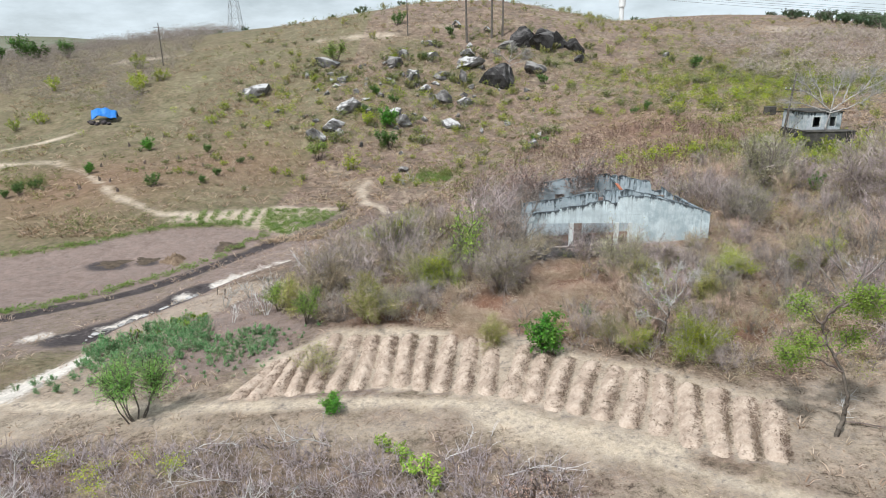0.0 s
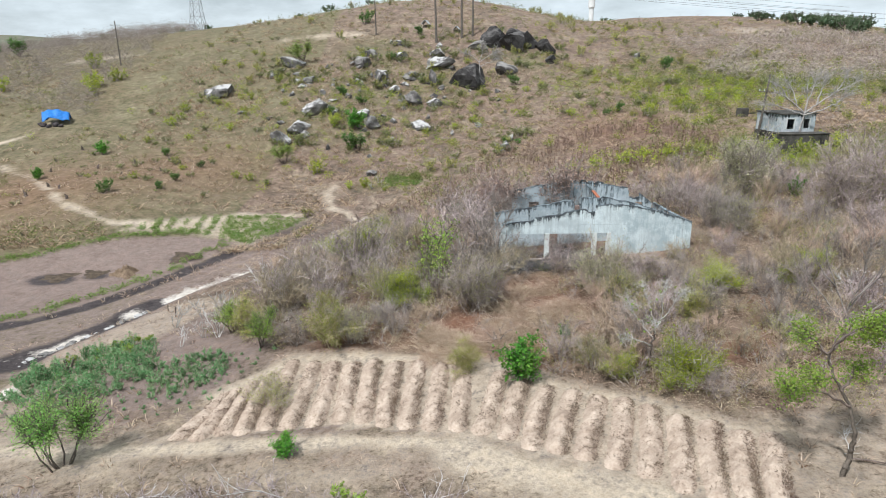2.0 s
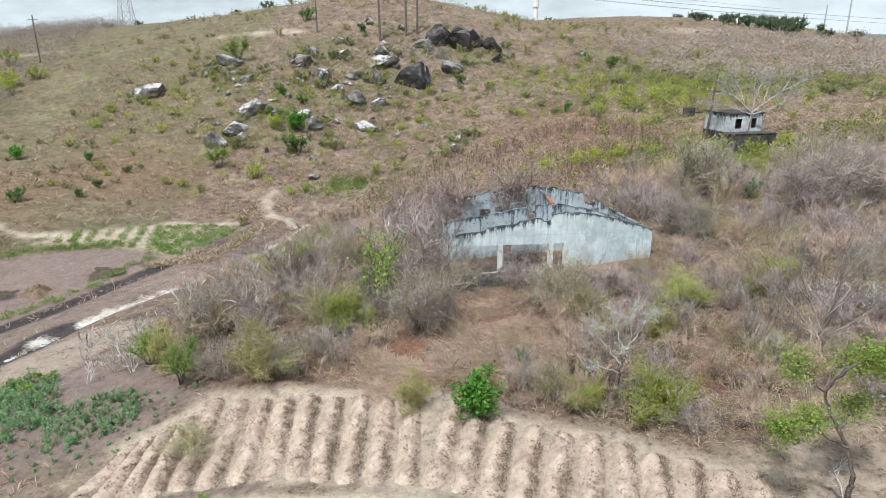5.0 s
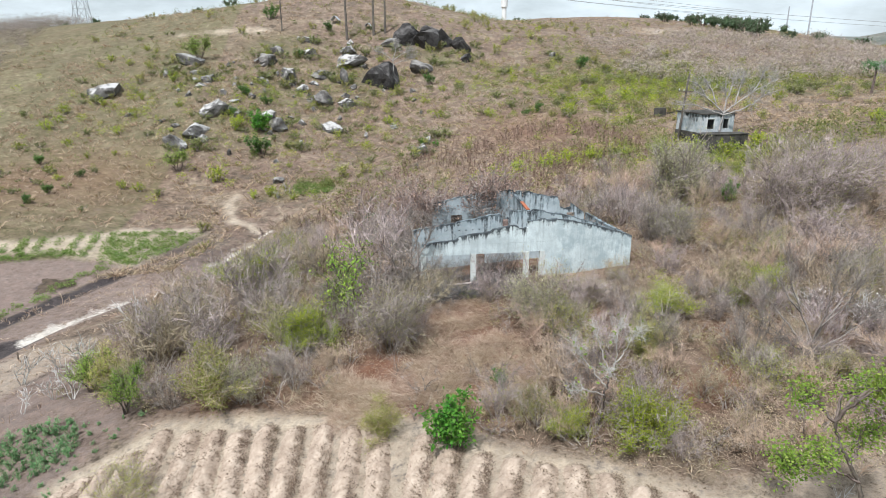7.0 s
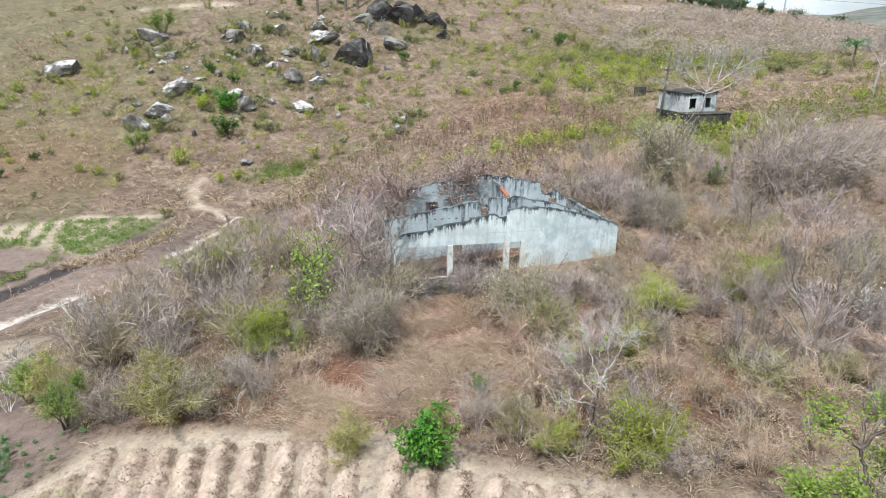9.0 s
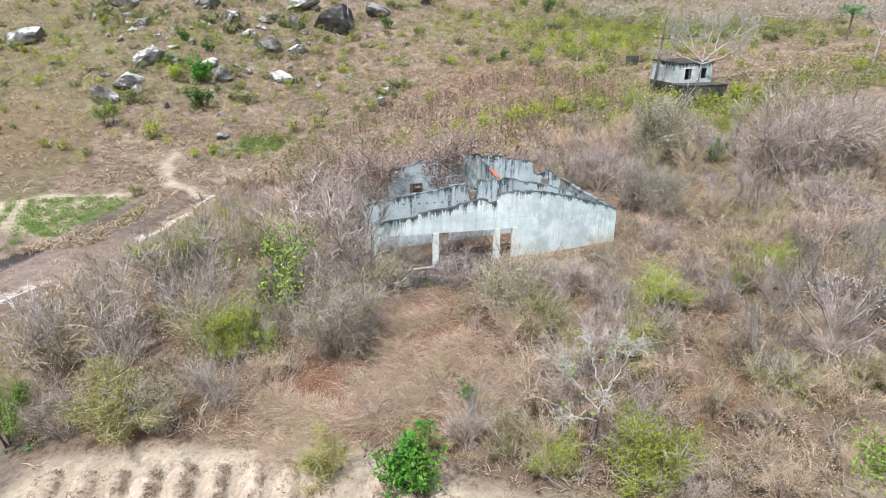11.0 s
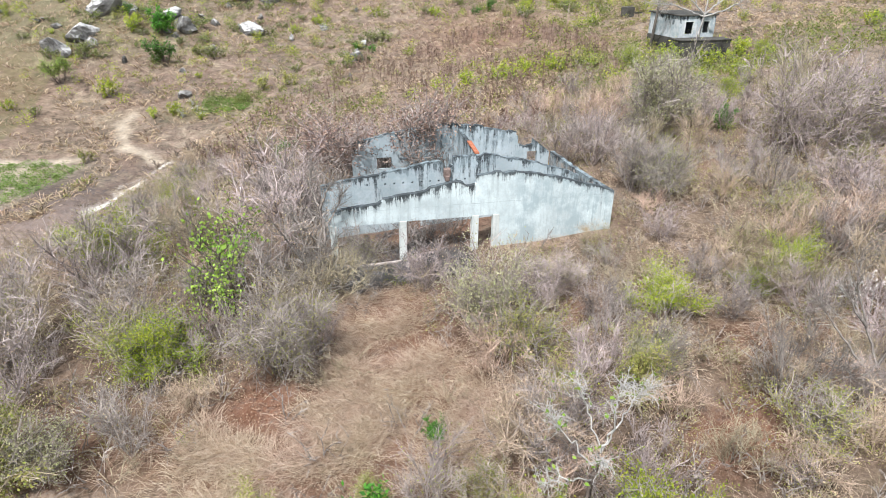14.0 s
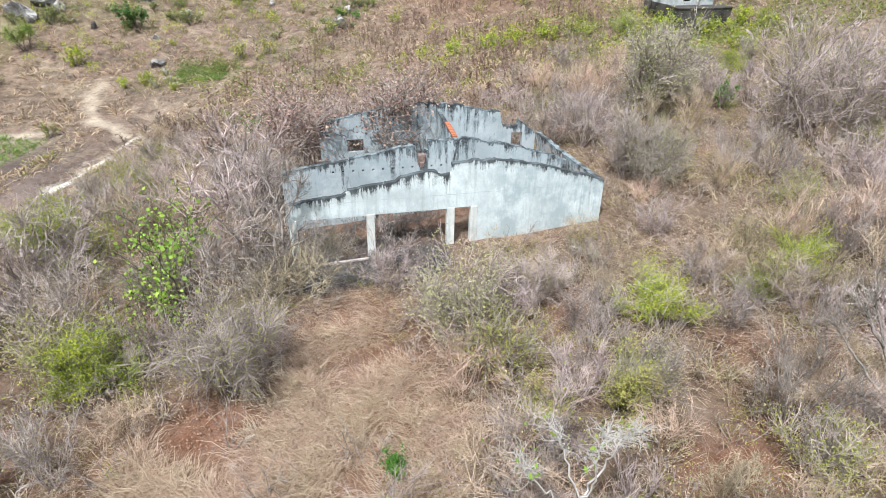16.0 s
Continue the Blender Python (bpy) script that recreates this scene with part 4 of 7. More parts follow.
# shrubs that stand out
def make_shrubs():
    # x, y, size (metres high)
    olive = plant("olive_shrub", bush_arrays(11, 1, 1.25, 14, 90, 700, 5600, 0.034, thick=0.35, twig=0.0036, last=1), MAT_TWIG_TAN, MAT_LEAF_OLIVE, "olive-leaved shrub half dried out on the slope", "shrub", "leafy shrubs")
    olive2 = plant("olive_shrub", bush_arrays(12, 1, 1.5, 16, 90, 800, 4400, 0.030, thick=0.35, twig=0.0036, last=1), MAT_TWIG_GREY, MAT_LEAF_OLIVE, "sparse olive-grey shrub half dried out on the slope", "shrub", "leafy shrubs")
    set_out([olive, olive2], [(-10.4, -8.6, 2.9), (6.2, -7.2, 2.4), (-3.3, -12.4, 1.8), (3.0, -13.2, 1.6), (0.2, -12.3, 1.2), (-12.7, -14.0, 1.6), (24.5, -6, 2.2), (16.3, -13.0, 1.5), (9.0, -9.6, 2.0), (-8.0, -3.5, 2.4), (6.2, -9.8, 2.0), (12.8, -13.2, 2.0), (28, 3, 2.0), (21, -1.5, 1.8), (-16.6, -4.8, 2.2)], 3)
    yel = plant("yellow_green_shrub", bush_arrays(21, 1, 1.5, 16, 140, 700, 10500, 0.031, thick=0.35, twig=0.004, last=1), MAT_TWIG_GREY, MAT_LEAF_YELLOW, "yellow-green leafy shrub among dry scrub", "shrub", "leafy shrubs")
    set_out([yel], [(11.6, -6.6, 2.1), (6.7, -15.6, 2.5), (-7.3, -4.4, 1.9), (4.1, -14.2, 1.4), (15.8, -6.2, 1.3), (30.5, 17.5, 1.9), (18.2, 5.5, 1.6), (31.5, 36, 2.0), (-9.8, 4.4, 2.9), (-12.0, 7.4, 2.6), (-9.0, 12.4, 2.2), (-6.4, -4.6, 2.2), (17.8, -5.4, 2.0), (44.5, 33, 1.6), (24.8, 17, 1.3), (-15.0, 12.5, 1.6)], 4)
    grey = plant("grey_shrub", bush_arrays(31, 1, 1.3, 22, 200, 3600, 3600, 0.020, thick=0.30, twig=0.0019, wob=0.17, branch=0.65, rise=0.04, last=1), MAT_TWIG_GREY, MAT_LEAF_OLIVE, "dense rounded grey shrub, nearly leafless", "shrub", "dry shrubs")
    set_out([grey], [(-2.4, -5.8, 3.2), (26.5, 4.2, 4.8), (29.8, 4.6, 4.4), (16.4, 2.4, 3.0), (-13.5, -1.5, 3.2), (22.0, -6.5, 2.8), (8.3, -4.2, 2.1), (-5.2, -0.6, 2.2), (0.9, -0.2, 1.6)], 5)
    dusty = plant("grey_green_shrub", bush_arrays(32, 1, 1.25, 16, 120, 1400, 6500, 0.026, thick=0.35, twig=0.0026, wob=0.10, branch=0.5, rise=0.05, last=1), MAT_TWIG_GREY, foliage("dusty_leaf", [(0.26, 0.26, 0.13), (0.36, 0.35, 0.19), (0.44, 0.42, 0.26), (0.30, 0.32, 0.14)]), "dense rounded shrub with small dusty grey-green leaves", "shrub", "leafy shrubs")
    set_out([dusty], [(20.6, 11.8, 5.0), (5.0, -6.2, 3.0), (9.6, -9.4, 1.9), (-9.4, -8.4, 2.4), (24.4, 13.0, 2.2)], 13)
    green = plant("bright_green_bush", bush_arrays(41, 1, 0.85, 12, 60, 260, 2600, 0.085, thick=0.5, low=0.05, twig=0.006), MAT_BARK, MAT_LEAF_GREEN, "compact bright green bush at the edge of the plot", "bush", "green bushes")
    set_out([green], [(-0.4, -14.0, 2.0), (-11.0, -18.3, 1.15), (2.2, -10.2, 0.75), (25.5, 11.0, 1.5), (-3.2, 27.4, 1.9), (-19.5, 72, 3.2), (-60, 64, 2.2), (-63, 50.5, 1.7), (6.5, 66, 1.0), (8.5, 63.5, 1.1)], 6)
    feather = plant("feathery_tree", bush_arrays(51, 1, 0.95, 7, 80, 560, 10000, 0.028, thick=0.5, low=0.33, aspect=0.34, twig=0.004), MAT_BARK, MAT_LEAF_FEATHER, "small feathery-leaved tree with several thin trunks", "tree", "small trees", "trunk", "crown")
    set_out([feather], [(-20.9, -17.6, 3.7)], 7)
    small = plant("small_leafy_tree", bush_arrays(52, 1, 1.2, 6, 70, 320, 5200, 0.032, thick=0.7, low=0.30, aspect=0.5, twig=0.005), MAT_BARK, MAT_LEAF_LIME, "small green tree with a forked trunk", "tree", "small trees", "trunk", "crown")
    set_out([small], [(-14.9, -7.3, 2.1), (-17.6, -4.0, 2.1), (-35, 105, 5.2), (-29.5, 60.5, 3.4)], 8)
    tall = plant("slender_green_tree", bush_arrays(53, 1, 0.75, 5, 26, 70, 430, 0.042, thick=0.4, low=0.15, aspect=0.75, twig=0.004), MAT_BARK, MAT_LEAF_LIME, "slender young tree with large lime-green leaves", "tree", "small trees", "trunk", "crown")
    set_out([tall], [(-4.4, -1.4, 4.2), (-5.0, -2.6, 2.9), (-4.9, 1.2, 3.4), (-5.6, -3.6, 2.4)], 9)


make_shrubs()


# dry leafless scrub round the house
def make_dry_scrub():
    rng = np.random.default_rng(77)
    protos = []
    for k in range(7):
        tan = k % 2
        a = bush_arrays(100 + k, 1, (1.1, 1.3, 1.5, 0.9, 1.2, 1.4, 1.0)[k], (13, 16, 18, 10, 16, 14, 11)[k], 64, (960, 1080, 1150, 820, 1050, 1000, 900)[k], (120, 300, 360, 200, 260, 340, 220)[k], 0.026, thick=0.28, twig=0.0024, wob=0.16, branch=(0.36, 0.55, 0.6, 0.32, 0.5, 0.58, 0.4)[k], rise=(0.2, 0.08, 0.05, 0.22, 0.1, 0.05, 0.16)[k], last=1)
        protos.append(plant("dry_shrub", a, MAT_TWIG_TAN if tan else MAT_TWIG_GREY, MAT_LEAF_YELLOW if k in (3, 6) else MAT_LEAF_DRY, "leafless tan shrub in the dry thicket" if tan else "leafless purple-grey shrub in the dry thicket", "shrub", "dry shrubs", "wood", "dead_foliage"))
    gap = lambda x, y: 1.1 if y < 3 else 1.6
    spots = free_spots(rng, 256, THICKET, gap, [(HOUSE_AREA, 0.7), (GRASS_BANK, 0.2), (FURROWED, 0.6)])
    rows = []
    for x, y in spots:
        big = 1.0 + 0.9 * float(hash_noise(np.array([x / 5]), np.array([y / 5]), 21)[0])
        rows.append((x, y, (1.45 + 1.1 * rng.uniform()) * big * (0.8 if -9 < y < 0 and 5 < x < 14 else 1.0)))
    rows += [(x, y, s) for x, y, s in ((17.5, -11.0, 2.4), (19.8, -7.5, 2.8), (22.5, -9.5, 2.8), (16.5, -8.0, 2.2), (21.0, -4.5, 3.0), (25.0, -6.0, 3.0), (18.5, -4.0, 2.6), (23.5, -12.5, 2.4), (15.0, -11.5, 2.0), (26.5, -10.0, 2.8), (20.5, -13.5, 2.2), (17.0, -14.0, 1.8), (24.0, -1.0, 3.0), (14.8, -5.0, 2.0), (-10, 2.5, 3.6), (-12.5, 0, 3.4), (-14.5, 3, 3.2), (-9, 9, 3.0), (-6.5, 6, 3.2), (-8.5, -1.5, 3.0), (29, 9, 4.6), (31, 11.5, 4.2), (27, 7, 3.6), (33, 8, 4.0), (15.5, 3.5, 3.0), (22.5, -4, 3.0), (24.5, -2, 3.2), (21, -8.5, 2.6), (5.4, -12.2, 2.6), (4.8, -11.2, 2.8), (6.3, -10.8, 2.4), (-2.2, 4.5, 3.2), (-2.2, 1.2, 2.8), (-1.8, 7.2, 3.0), (-2.6, 2.6, 3.0), (-1.4, -1.2, 2.2))]
    fill = free_spots(rng, 46, [(9.8, -17.4), (13, -17.2), (17, -19.5), (24, -22), (31, -17), (27, -9), (12, -11)], 1.25, [])
    rows += [(x, y, rng.uniform(1.2, 2.1)) for x, y in fill]
    set_out(protos, rows, 12)


make_dry_scrub()


def trunk_tree(name, base, paths, twigs, leaves, leaf, wood, leaf_mat, label, seed, category="tree", r=(0.10, 0.03), spread=0.5, twig_len=0.6, pale=None, droop=0.1, curl=0.3, fine=1.0, limb=0.45):
    """A tree from the lines of its trunk and limbs (metres from its base), with twigs and leaves at the limbs' outer parts."""
    rng = np.random.default_rng(seed)
    root = tagged(new(name), label, category)
    root.location = (base[0], base[1], ground_at(*base) - 0.08)
    sets, outer = [], []
    for k, pts in enumerate(paths):
        p = np.array(pts, float)
        t = np.linspace(0, len(p) - 1, 5 * (len(p) - 1) + 1)
        q = np.stack([np.interp(t, np.arange(len(p)), p[:, c]) for c in range(3)], 1)
        q[1:-1] += rng.normal(size=(len(q) - 2, 3)) * 0.022 * curl / 0.3
        ra = r[0] if k == 0 else r[0] * limb
        rad = np.linspace(ra, r[1] if k == 0 else r[1] * 0.6, len(q))
        seg = [q[:-1], q[1:], rad[:-1], rad[1:]]
        sets.append(seg)
        if k:
            h = len(q) // 2
            outer.append([q[h:-1], q[h + 1:], rad[h:-1], rad[h + 1:]])
    out = join(*outer)
    p, d = spawn(rng, out, twigs, 0.7, 0.15)
    s2 = grow(rng, p, d, rng.uniform(0.5, 1.2, twigs) * twig_len, 0.012 * fine, 0.007 * fine, 4, curl, 0.04)
    p, d = spawn(rng, s2, twigs * 3, 0.8, 0.1)
    s3 = grow(rng, p, d, rng.uniform(0.25, 0.6, twigs * 3) * twig_len, 0.006 * fine, 0.003 * fine, 3, curl, 0.0)
    part("trunk", mesh("trunk", *tube_arrays(sets[0])), wood, root)
    part("branchwork", mesh("branchwork", *tube_arrays(join(*sets[1:], s2, s3))), pale or wood, root)
    if leaves:
        A, B = s3[0], s3[1]
        i = rng.choice(len(A), leaves)
        pts = A[i] + (B[i] - A[i]) * rng.uniform(0, 1.1, leaves)[:, None] + rng.normal(size=(leaves, 3)) * spread * 0.2
        part("crown", mesh("crown", *leaf_arrays(rng, pts, leaf, 0.62, droop)), leaf_mat, root)
    return root


trunk_tree("crooked_tree", (10.2, -21.6), [[(0, 0, 0), (0.18, 0.1, 0.9), (0.22, 0.0, 1.6), (-0.15, 0.1, 2.9), (-1.0, 0.0, 4.1), (-1.25, 0.1, 4.9)],
           [(-1.25, 0.1, 4.9), (-0.6, 0.3, 5.5), (0.3, 0.4, 5.7), (1.3, 0.2, 5.5)], [(-1.25, 0.1, 4.9), (-1.0, -0.2, 5.7), (-0.4, -0.3, 6.1), (0.5, -0.4, 6.1)], [(-1.25, 0.1, 4.9), (-1.6, 0.3, 5.3), (-1.9, 0.6, 5.5)],
           [(-1.0, 0.0, 4.1), (-1.5, -0.4, 4.2), (-2.0, -0.6, 4.4)], [(-0.15, 0.0, 2.9), (-0.9, 0.5, 3.2), (-1.6, 0.6, 3.3), (-2.2, 0.5, 3.3)], [(-1.2, 0.1, 4.7), (-0.5, 0.9, 5.2), (0.6, 1.0, 5.3)], [(-0.6, 0, 3.5), (0.0, 0.5, 3.9), (0.3, 0.7, 4.0)]],
           170, 6500, 0.09, MAT_BARK, MAT_LEAF_LIME, "crooked pale-barked tree with clusters of lime-green leaves", 61, r=(0.125, 0.04), spread=0.9, twig_len=0.62)
trunk_tree("bare_tree", (5.4, -13.8), [[(0, 0, 0), (0.08, 0, 0.9), (0.3, 0, 1.7), (0.35, 0, 2.3)],
           [(0.3, 0, 1.7), (-0.2, 0.2, 2.4), (-0.7, 0.4, 3.0), (-1.0, 0.3, 3.7)], [(0.35, 0, 2.3), (0.5, -0.2, 3.2), (0.4, -0.3, 4.0), (0.6, -0.2, 4.6)], [(0.35, 0, 2.3), (0.9, 0.3, 2.9), (1.4, 0.4, 3.6), (1.7, 0.2, 4.1)],
           [(0.32, 0, 2.0), (0.1, -0.7, 2.7), (-0.3, -1.1, 3.2)], [(0.35, 0, 2.3), (0.1, 0.5, 3.3), (-0.2, 0.6, 4.2)], [(0.2, 0, 1.4), (-0.6, -0.2, 1.8), (-1.2, -0.3, 1.9)]],
           190, 110, 0.13, MAT_BARK, MAT_LEAF_LIME, "nearly leafless tree with chalk-white twisting branches", 62, r=(0.115, 0.02), limb=0.27, twig_len=0.6, pale=MAT_TWIG_PALE, curl=0.6, fine=0.8)
MAT_LIMB = mottled("grey_limb", (0.25, 0.23, 0.215), (0.52, 0.49, 0.46), 2.0, 14.0, 0.88, 0.2, 0.01)
RUIN_TREE = [[(0, 0, 0), (-0.25, 0, 2.2), (0.1, 0, 4.2)], [(0.1, 0, 4.2), (-0.9, 0, 5.0), (-2.2, 0.3, 6.1), (-4.0, 0, 6.9)], [(0.1, 0, 4.2), (0.4, 0.4, 6.0), (0.0, 0.3, 7.8)], [(0.1, 0, 4.2), (1.6, 0, 5.4), (3.6, 0.2, 6.6), (6.6, 0, 8.2)],
             [(1.4, 0, 5.3), (2.2, 0.8, 6.9), (2.6, 1.0, 8.3)], [(-0.9, 0, 5.0), (-1.4, 0.5, 6.8), (-2.2, 0.6, 7.9)], [(3.6, 0.2, 6.6), (4.6, 0.4, 7.9), (4.9, 0.4, 9.2)], [(0.1, 0, 4.0), (-1.6, 0.6, 4.6), (-3.4, 0.9, 5.2), (-4.9, 1.0, 5.2)], [(0.1, 0, 4.0), (1.6, -0.8, 4.6), (3.0, -1.2, 5.4), (4.6, -1.4, 6.6)], [(0.4, 0.4, 5.6), (1.2, 0.8, 7.2), (1.6, 1.2, 8.2)], [(-2.0, 0.3, 5.9), (-2.9, 0.5, 7.2), (-3.8, 0.4, 7.8)]]
trunk_tree("bare_tree", (40.45, 38.14), RUIN_TREE, 300, 0, 0.1, MAT_LIMB, None, "bare pale-grey tree beside the small ruin", 63, r=(0.24, 0.09), twig_len=1.7, curl=0.4, fine=2.0)
SPREADING = [[(0, 0, 0), (0.05, 0, 0.5), (0.15, 0, 1.1)], [(0.1, 0, 0.7), (-0.8, 0.3, 1.8), (-1.7, 0.4, 2.8), (-2.3, 0.5, 3.6)], [(0.15, 0, 1.1), (-0.3, 0.4, 2.4), (-0.8, 0.7, 3.7), (-1.0, 0.8, 4.6)], [(0.15, 0, 1.1), (0.4, -0.2, 2.5), (0.5, -0.3, 3.9), (0.6, -0.2, 4.9)], [(0.15, 0, 1.1), (1.0, 0.3, 2.2), (1.9, 0.5, 3.3), (2.6, 0.6, 4.3)],
             [(0.1, 0, 0.6), (1.2, -0.3, 1.4), (2.3, -0.4, 2.3), (3.2, -0.5, 2.9)], [(0.1, 0, 0.5), (-1.0, -0.3, 1.2), (-2.0, -0.4, 1.9)], [(0.3, -0.1, 1.9), (1.0, -0.5, 3.0), (1.5, -0.7, 4.3)], [(-0.3, 0.4, 2.4), (-1.2, 0.2, 3.2), (-1.8, 0.1, 4.1)]]
trunk_tree("spreading_bare_tree", (15.75, -11.9), SPREADING, 220, 0, 0.1, MAT_BARK, None, "dark leafless tree with many fanned limbs over red litter", 67, r=(0.11, 0.03), twig_len=1.1, curl=0.24, pale=MAT_TWIG_GREY)
trunk_tree("bare_tree", (63, 38), [[(0, 0, 0), (0.1, 0, 2.0), (0.3, 0, 3.6)], [(0.3, 0, 3.6), (-1.0, 0, 5.0), (-2.2, 0.3, 6.2)], [(0.3, 0, 3.6), (0.6, 0.4, 5.2), (0.6, 0.3, 6.8)], [(0.3, 0, 3.6), (1.6, 0, 4.8), (3.0, 0.2, 5.8)]],
           120, 0, 0.1, MAT_LIMB, None, "bare pale-grey tree on the far slope", 64, r=(0.24, 0.09), twig_len=1.5, curl=0.4, fine=2.0)
trunk_tree("bare_tree", (4.0, 97), [[(0, 0, 0), (0.1, 0, 2.5), (0.0, 0, 4.2)], [(0, 0, 4.2), (-1.6, 0, 5.6), (-3.6, 0.3, 6.2)], [(0, 0, 4.2), (0.6, 0.4, 6.0), (0.6, 0.3, 7.4)], [(0, 0, 4.2), (2.0, 0, 5.6), (4.2, 0.2, 6.4)], [(0, 0, 3.4), (2.2, 0.4, 4.2), (4.0, 0.5, 5.0)]],
           150, 0, 0.1, MAT_LIMB, None, "bare pale-grey tree beside dark boulders", 65, r=(0.2, 0.07), twig_len=1.8, curl=0.4, fine=2.5)


MAT_HILLGRASS = foliage("hill_grass", [(0.37, 0.27, 0.185), (0.50, 0.385, 0.275), (0.28, 0.205, 0.14), (0.40, 0.325, 0.20)], 0.9, 0.15)
MAT_WEED = foliage("withered_weed", [(0.11, 0.085, 0.06), (0.21, 0.165, 0.12), (0.33, 0.265, 0.195), (0.085, 0.065, 0.045)], 0.9, 0.1)


# ---------------------------------------------------------------- ground cover
def make_cover():
    rng = np.random.default_rng(9)
    straw = [grass_arrays(200 + k, 17, 0.52, 0.42, 0.0055, 1.35) for k in range(4)]
    pts = []
    xs, ys = rng.uniform(-8, 38, 16000), rng.uniform(-17, 26, 16000)
    bank = inside(xs, ys, GRASS_BANK)
    ok = (inside(xs, ys, HOUSE_AREA) < -0.2) & (inside(xs, ys, THICKET) > -1) & (inside(xs, ys, FURROWED) < -0.8)
    dens = np.where(bank > -0.6, 0.95 * (hash_noise(xs * 0.9, ys * 0.9, 33) > -0.12), 0.20 + 0.55 * (hash_noise(xs / 4, ys / 4, 31) > 0.05)) * np.where(ys < 6, 1, 0.6)
    dens = np.where(np.hypot(xs + 3.2, ys + 7.2) < 1.8, 0.04, dens)
    dens = np.where((xs > 8) & (ys > -9.5) & (ys < 4), np.maximum(dens, 0.45 + 0.5 * (hash_noise(xs / 2.6, ys / 2.6, 34) > -0.08)), dens)
    dens = np.where((np.abs(xs - 2.6) < 3.2) & (np.abs(ys + 1.0) < 1.0), 0.03, dens)
    ok &= rng.uniform(size=len(xs)) < dens
    xs, ys = xs[ok], ys[ok]
    bx, by = rng.uniform(-6, 5, 14000), rng.uniform(-12.5, -1, 14000)
    okb = (inside(bx, by, GRASS_BANK) > 0) & (np.hypot(bx + 3.2, by + 7.2) > 1.6) & (hash_noise(bx * 0.9, by * 0.9, 33) > -0.04)
    okb &= ~((np.abs(bx - 2.6) < 3.2) & (by > -2.0))
    xs, ys = np.r_[xs, bx[okb][:2400]], np.r_[ys, by[okb][:2400]]
    rows = np.c_[xs, ys, land(xs, ys) - 0.05, rng.uniform(0.6, 1.5, len(xs)), rng.uniform(0, 6.28, len(xs)), rng.integers(0, 4, len(xs))]
    scatter("dry_grass", straw, rows, MAT_STRAW, "tangled straw-coloured dry grass on the bank", "grass")

    # low twigs and dead stems between the shrubs
    for name, mat, seed in (("brushwood", MAT_TWIG_GREY, 1), ("dead_undergrowth", MAT_TWIG_TAN, 2)):
        kinds = [bush_arrays(300 + 10 * seed + k, 1, 2.2, 6, 12, 34, 0, 0, thick=0.5, low=0.02, twig=0.008, fine=True)[0] for k in range(4)]
        xs, ys = rng.uniform(-20, 40, 9000), rng.uniform(-19, 34, 9000)
        ok = (inside(xs, ys, THICKET) > -0.3) & (inside(xs, ys, HOUSE_AREA) < -0.2) & ((inside(xs, ys, GRASS_BANK) < 0) | (rng.uniform(size=9000) < 0.12)) & (inside(xs, ys, FURROWED) < -0.4)
        ok &= rng.uniform(size=len(xs)) < np.where(ys < 4, 1.0, 0.45)
        xs, ys = xs[ok][:720], ys[ok][:720]
        rows = np.c_[xs, ys, land(xs, ys) - 0.08, rng.uniform(0.6, 1.6, len(xs)), rng.uniform(0, 6.28, len(xs)), rng.integers(0, 4, len(xs))]
        scatter(name, kinds, rows, mat, "low tangle of dead grey stems between shrubs" if seed == 1 else "low tangle of dead tan stems between shrubs", "undergrowth")

    # leafy undergrowth through the thicket
    for name, mat, seed, most in (("olive_undergrowth", MAT_LEAF_OLIVE, 3, 800), ("brown_undergrowth", MAT_LEAF_DRY, 4, 800), ("yellow_undergrowth", MAT_LEAF_YELLOW, 5, 330)):
        kinds = [clump_arrays(350 + 10 * seed + k, 70, 0.85, 0.75, 0.05, 0.45) for k in range(4)]
        xs, ys = rng.uniform(-20, 40, 6000), rng.uniform(-19, 34, 6000)
        ok = (inside(xs, ys, THICKET) > -0.5) & (inside(xs, ys, HOUSE_AREA) < -0.2) & (inside(xs, ys, GRASS_BANK) < 0.3) & (inside(xs, ys, FURROWED) < -0.4) & (hash_noise(xs / 3.5, ys / 3.5, 80 + seed) > -0.05)
        xs, ys = xs[ok][:most], ys[ok][:most]
        rows = np.c_[xs, ys, land(xs, ys) - 0.05, rng.uniform(0.6, 1.7, len(xs)), rng.uniform(0, 6.28, len(xs)), rng.integers(0, 4, len(xs))]
        scatter(name, kinds, rows, mat, "low leafy growth scattered through the dry thicket", "undergrowth")

    # dead vines over the house's corner and rear wall
    kinds = [bush_arrays(390 + k, 1, 1.6, 9, 30, 110, 0, 0, thick=0.3, low=0.0, wob=0.2, twig=0.0026, fine=True)[0] for k in range(3)]
    vx = np.r_[rng.uniform(-2.4, 0.0, 26), rng.uniform(1.0, 6.8, 22), rng.uniform(0.2, 5.6, 16)]
    vy = np.r_[rng.uniform(-1.4, 8.5, 26), rng.uniform(7.9, 9.6, 22), rng.uniform(-1.6, -0.4, 16)]
    vs = np.r_[rng.uniform(1.8, 3.2, 26), rng.uniform(3.0, 4.8, 22), rng.uniform(0.7, 1.5, 16)]
    ix, iy = rng.uniform(0.5, 6.6, 26), np.r_[rng.uniform(0.6, 3.0, 16), rng.uniform(3.9, 7.2, 10)]
    vx, vy, vs = np.r_[vx, ix], np.r_[vy, iy], np.r_[vs, rng.uniform(0.8, 2.2, 26)]
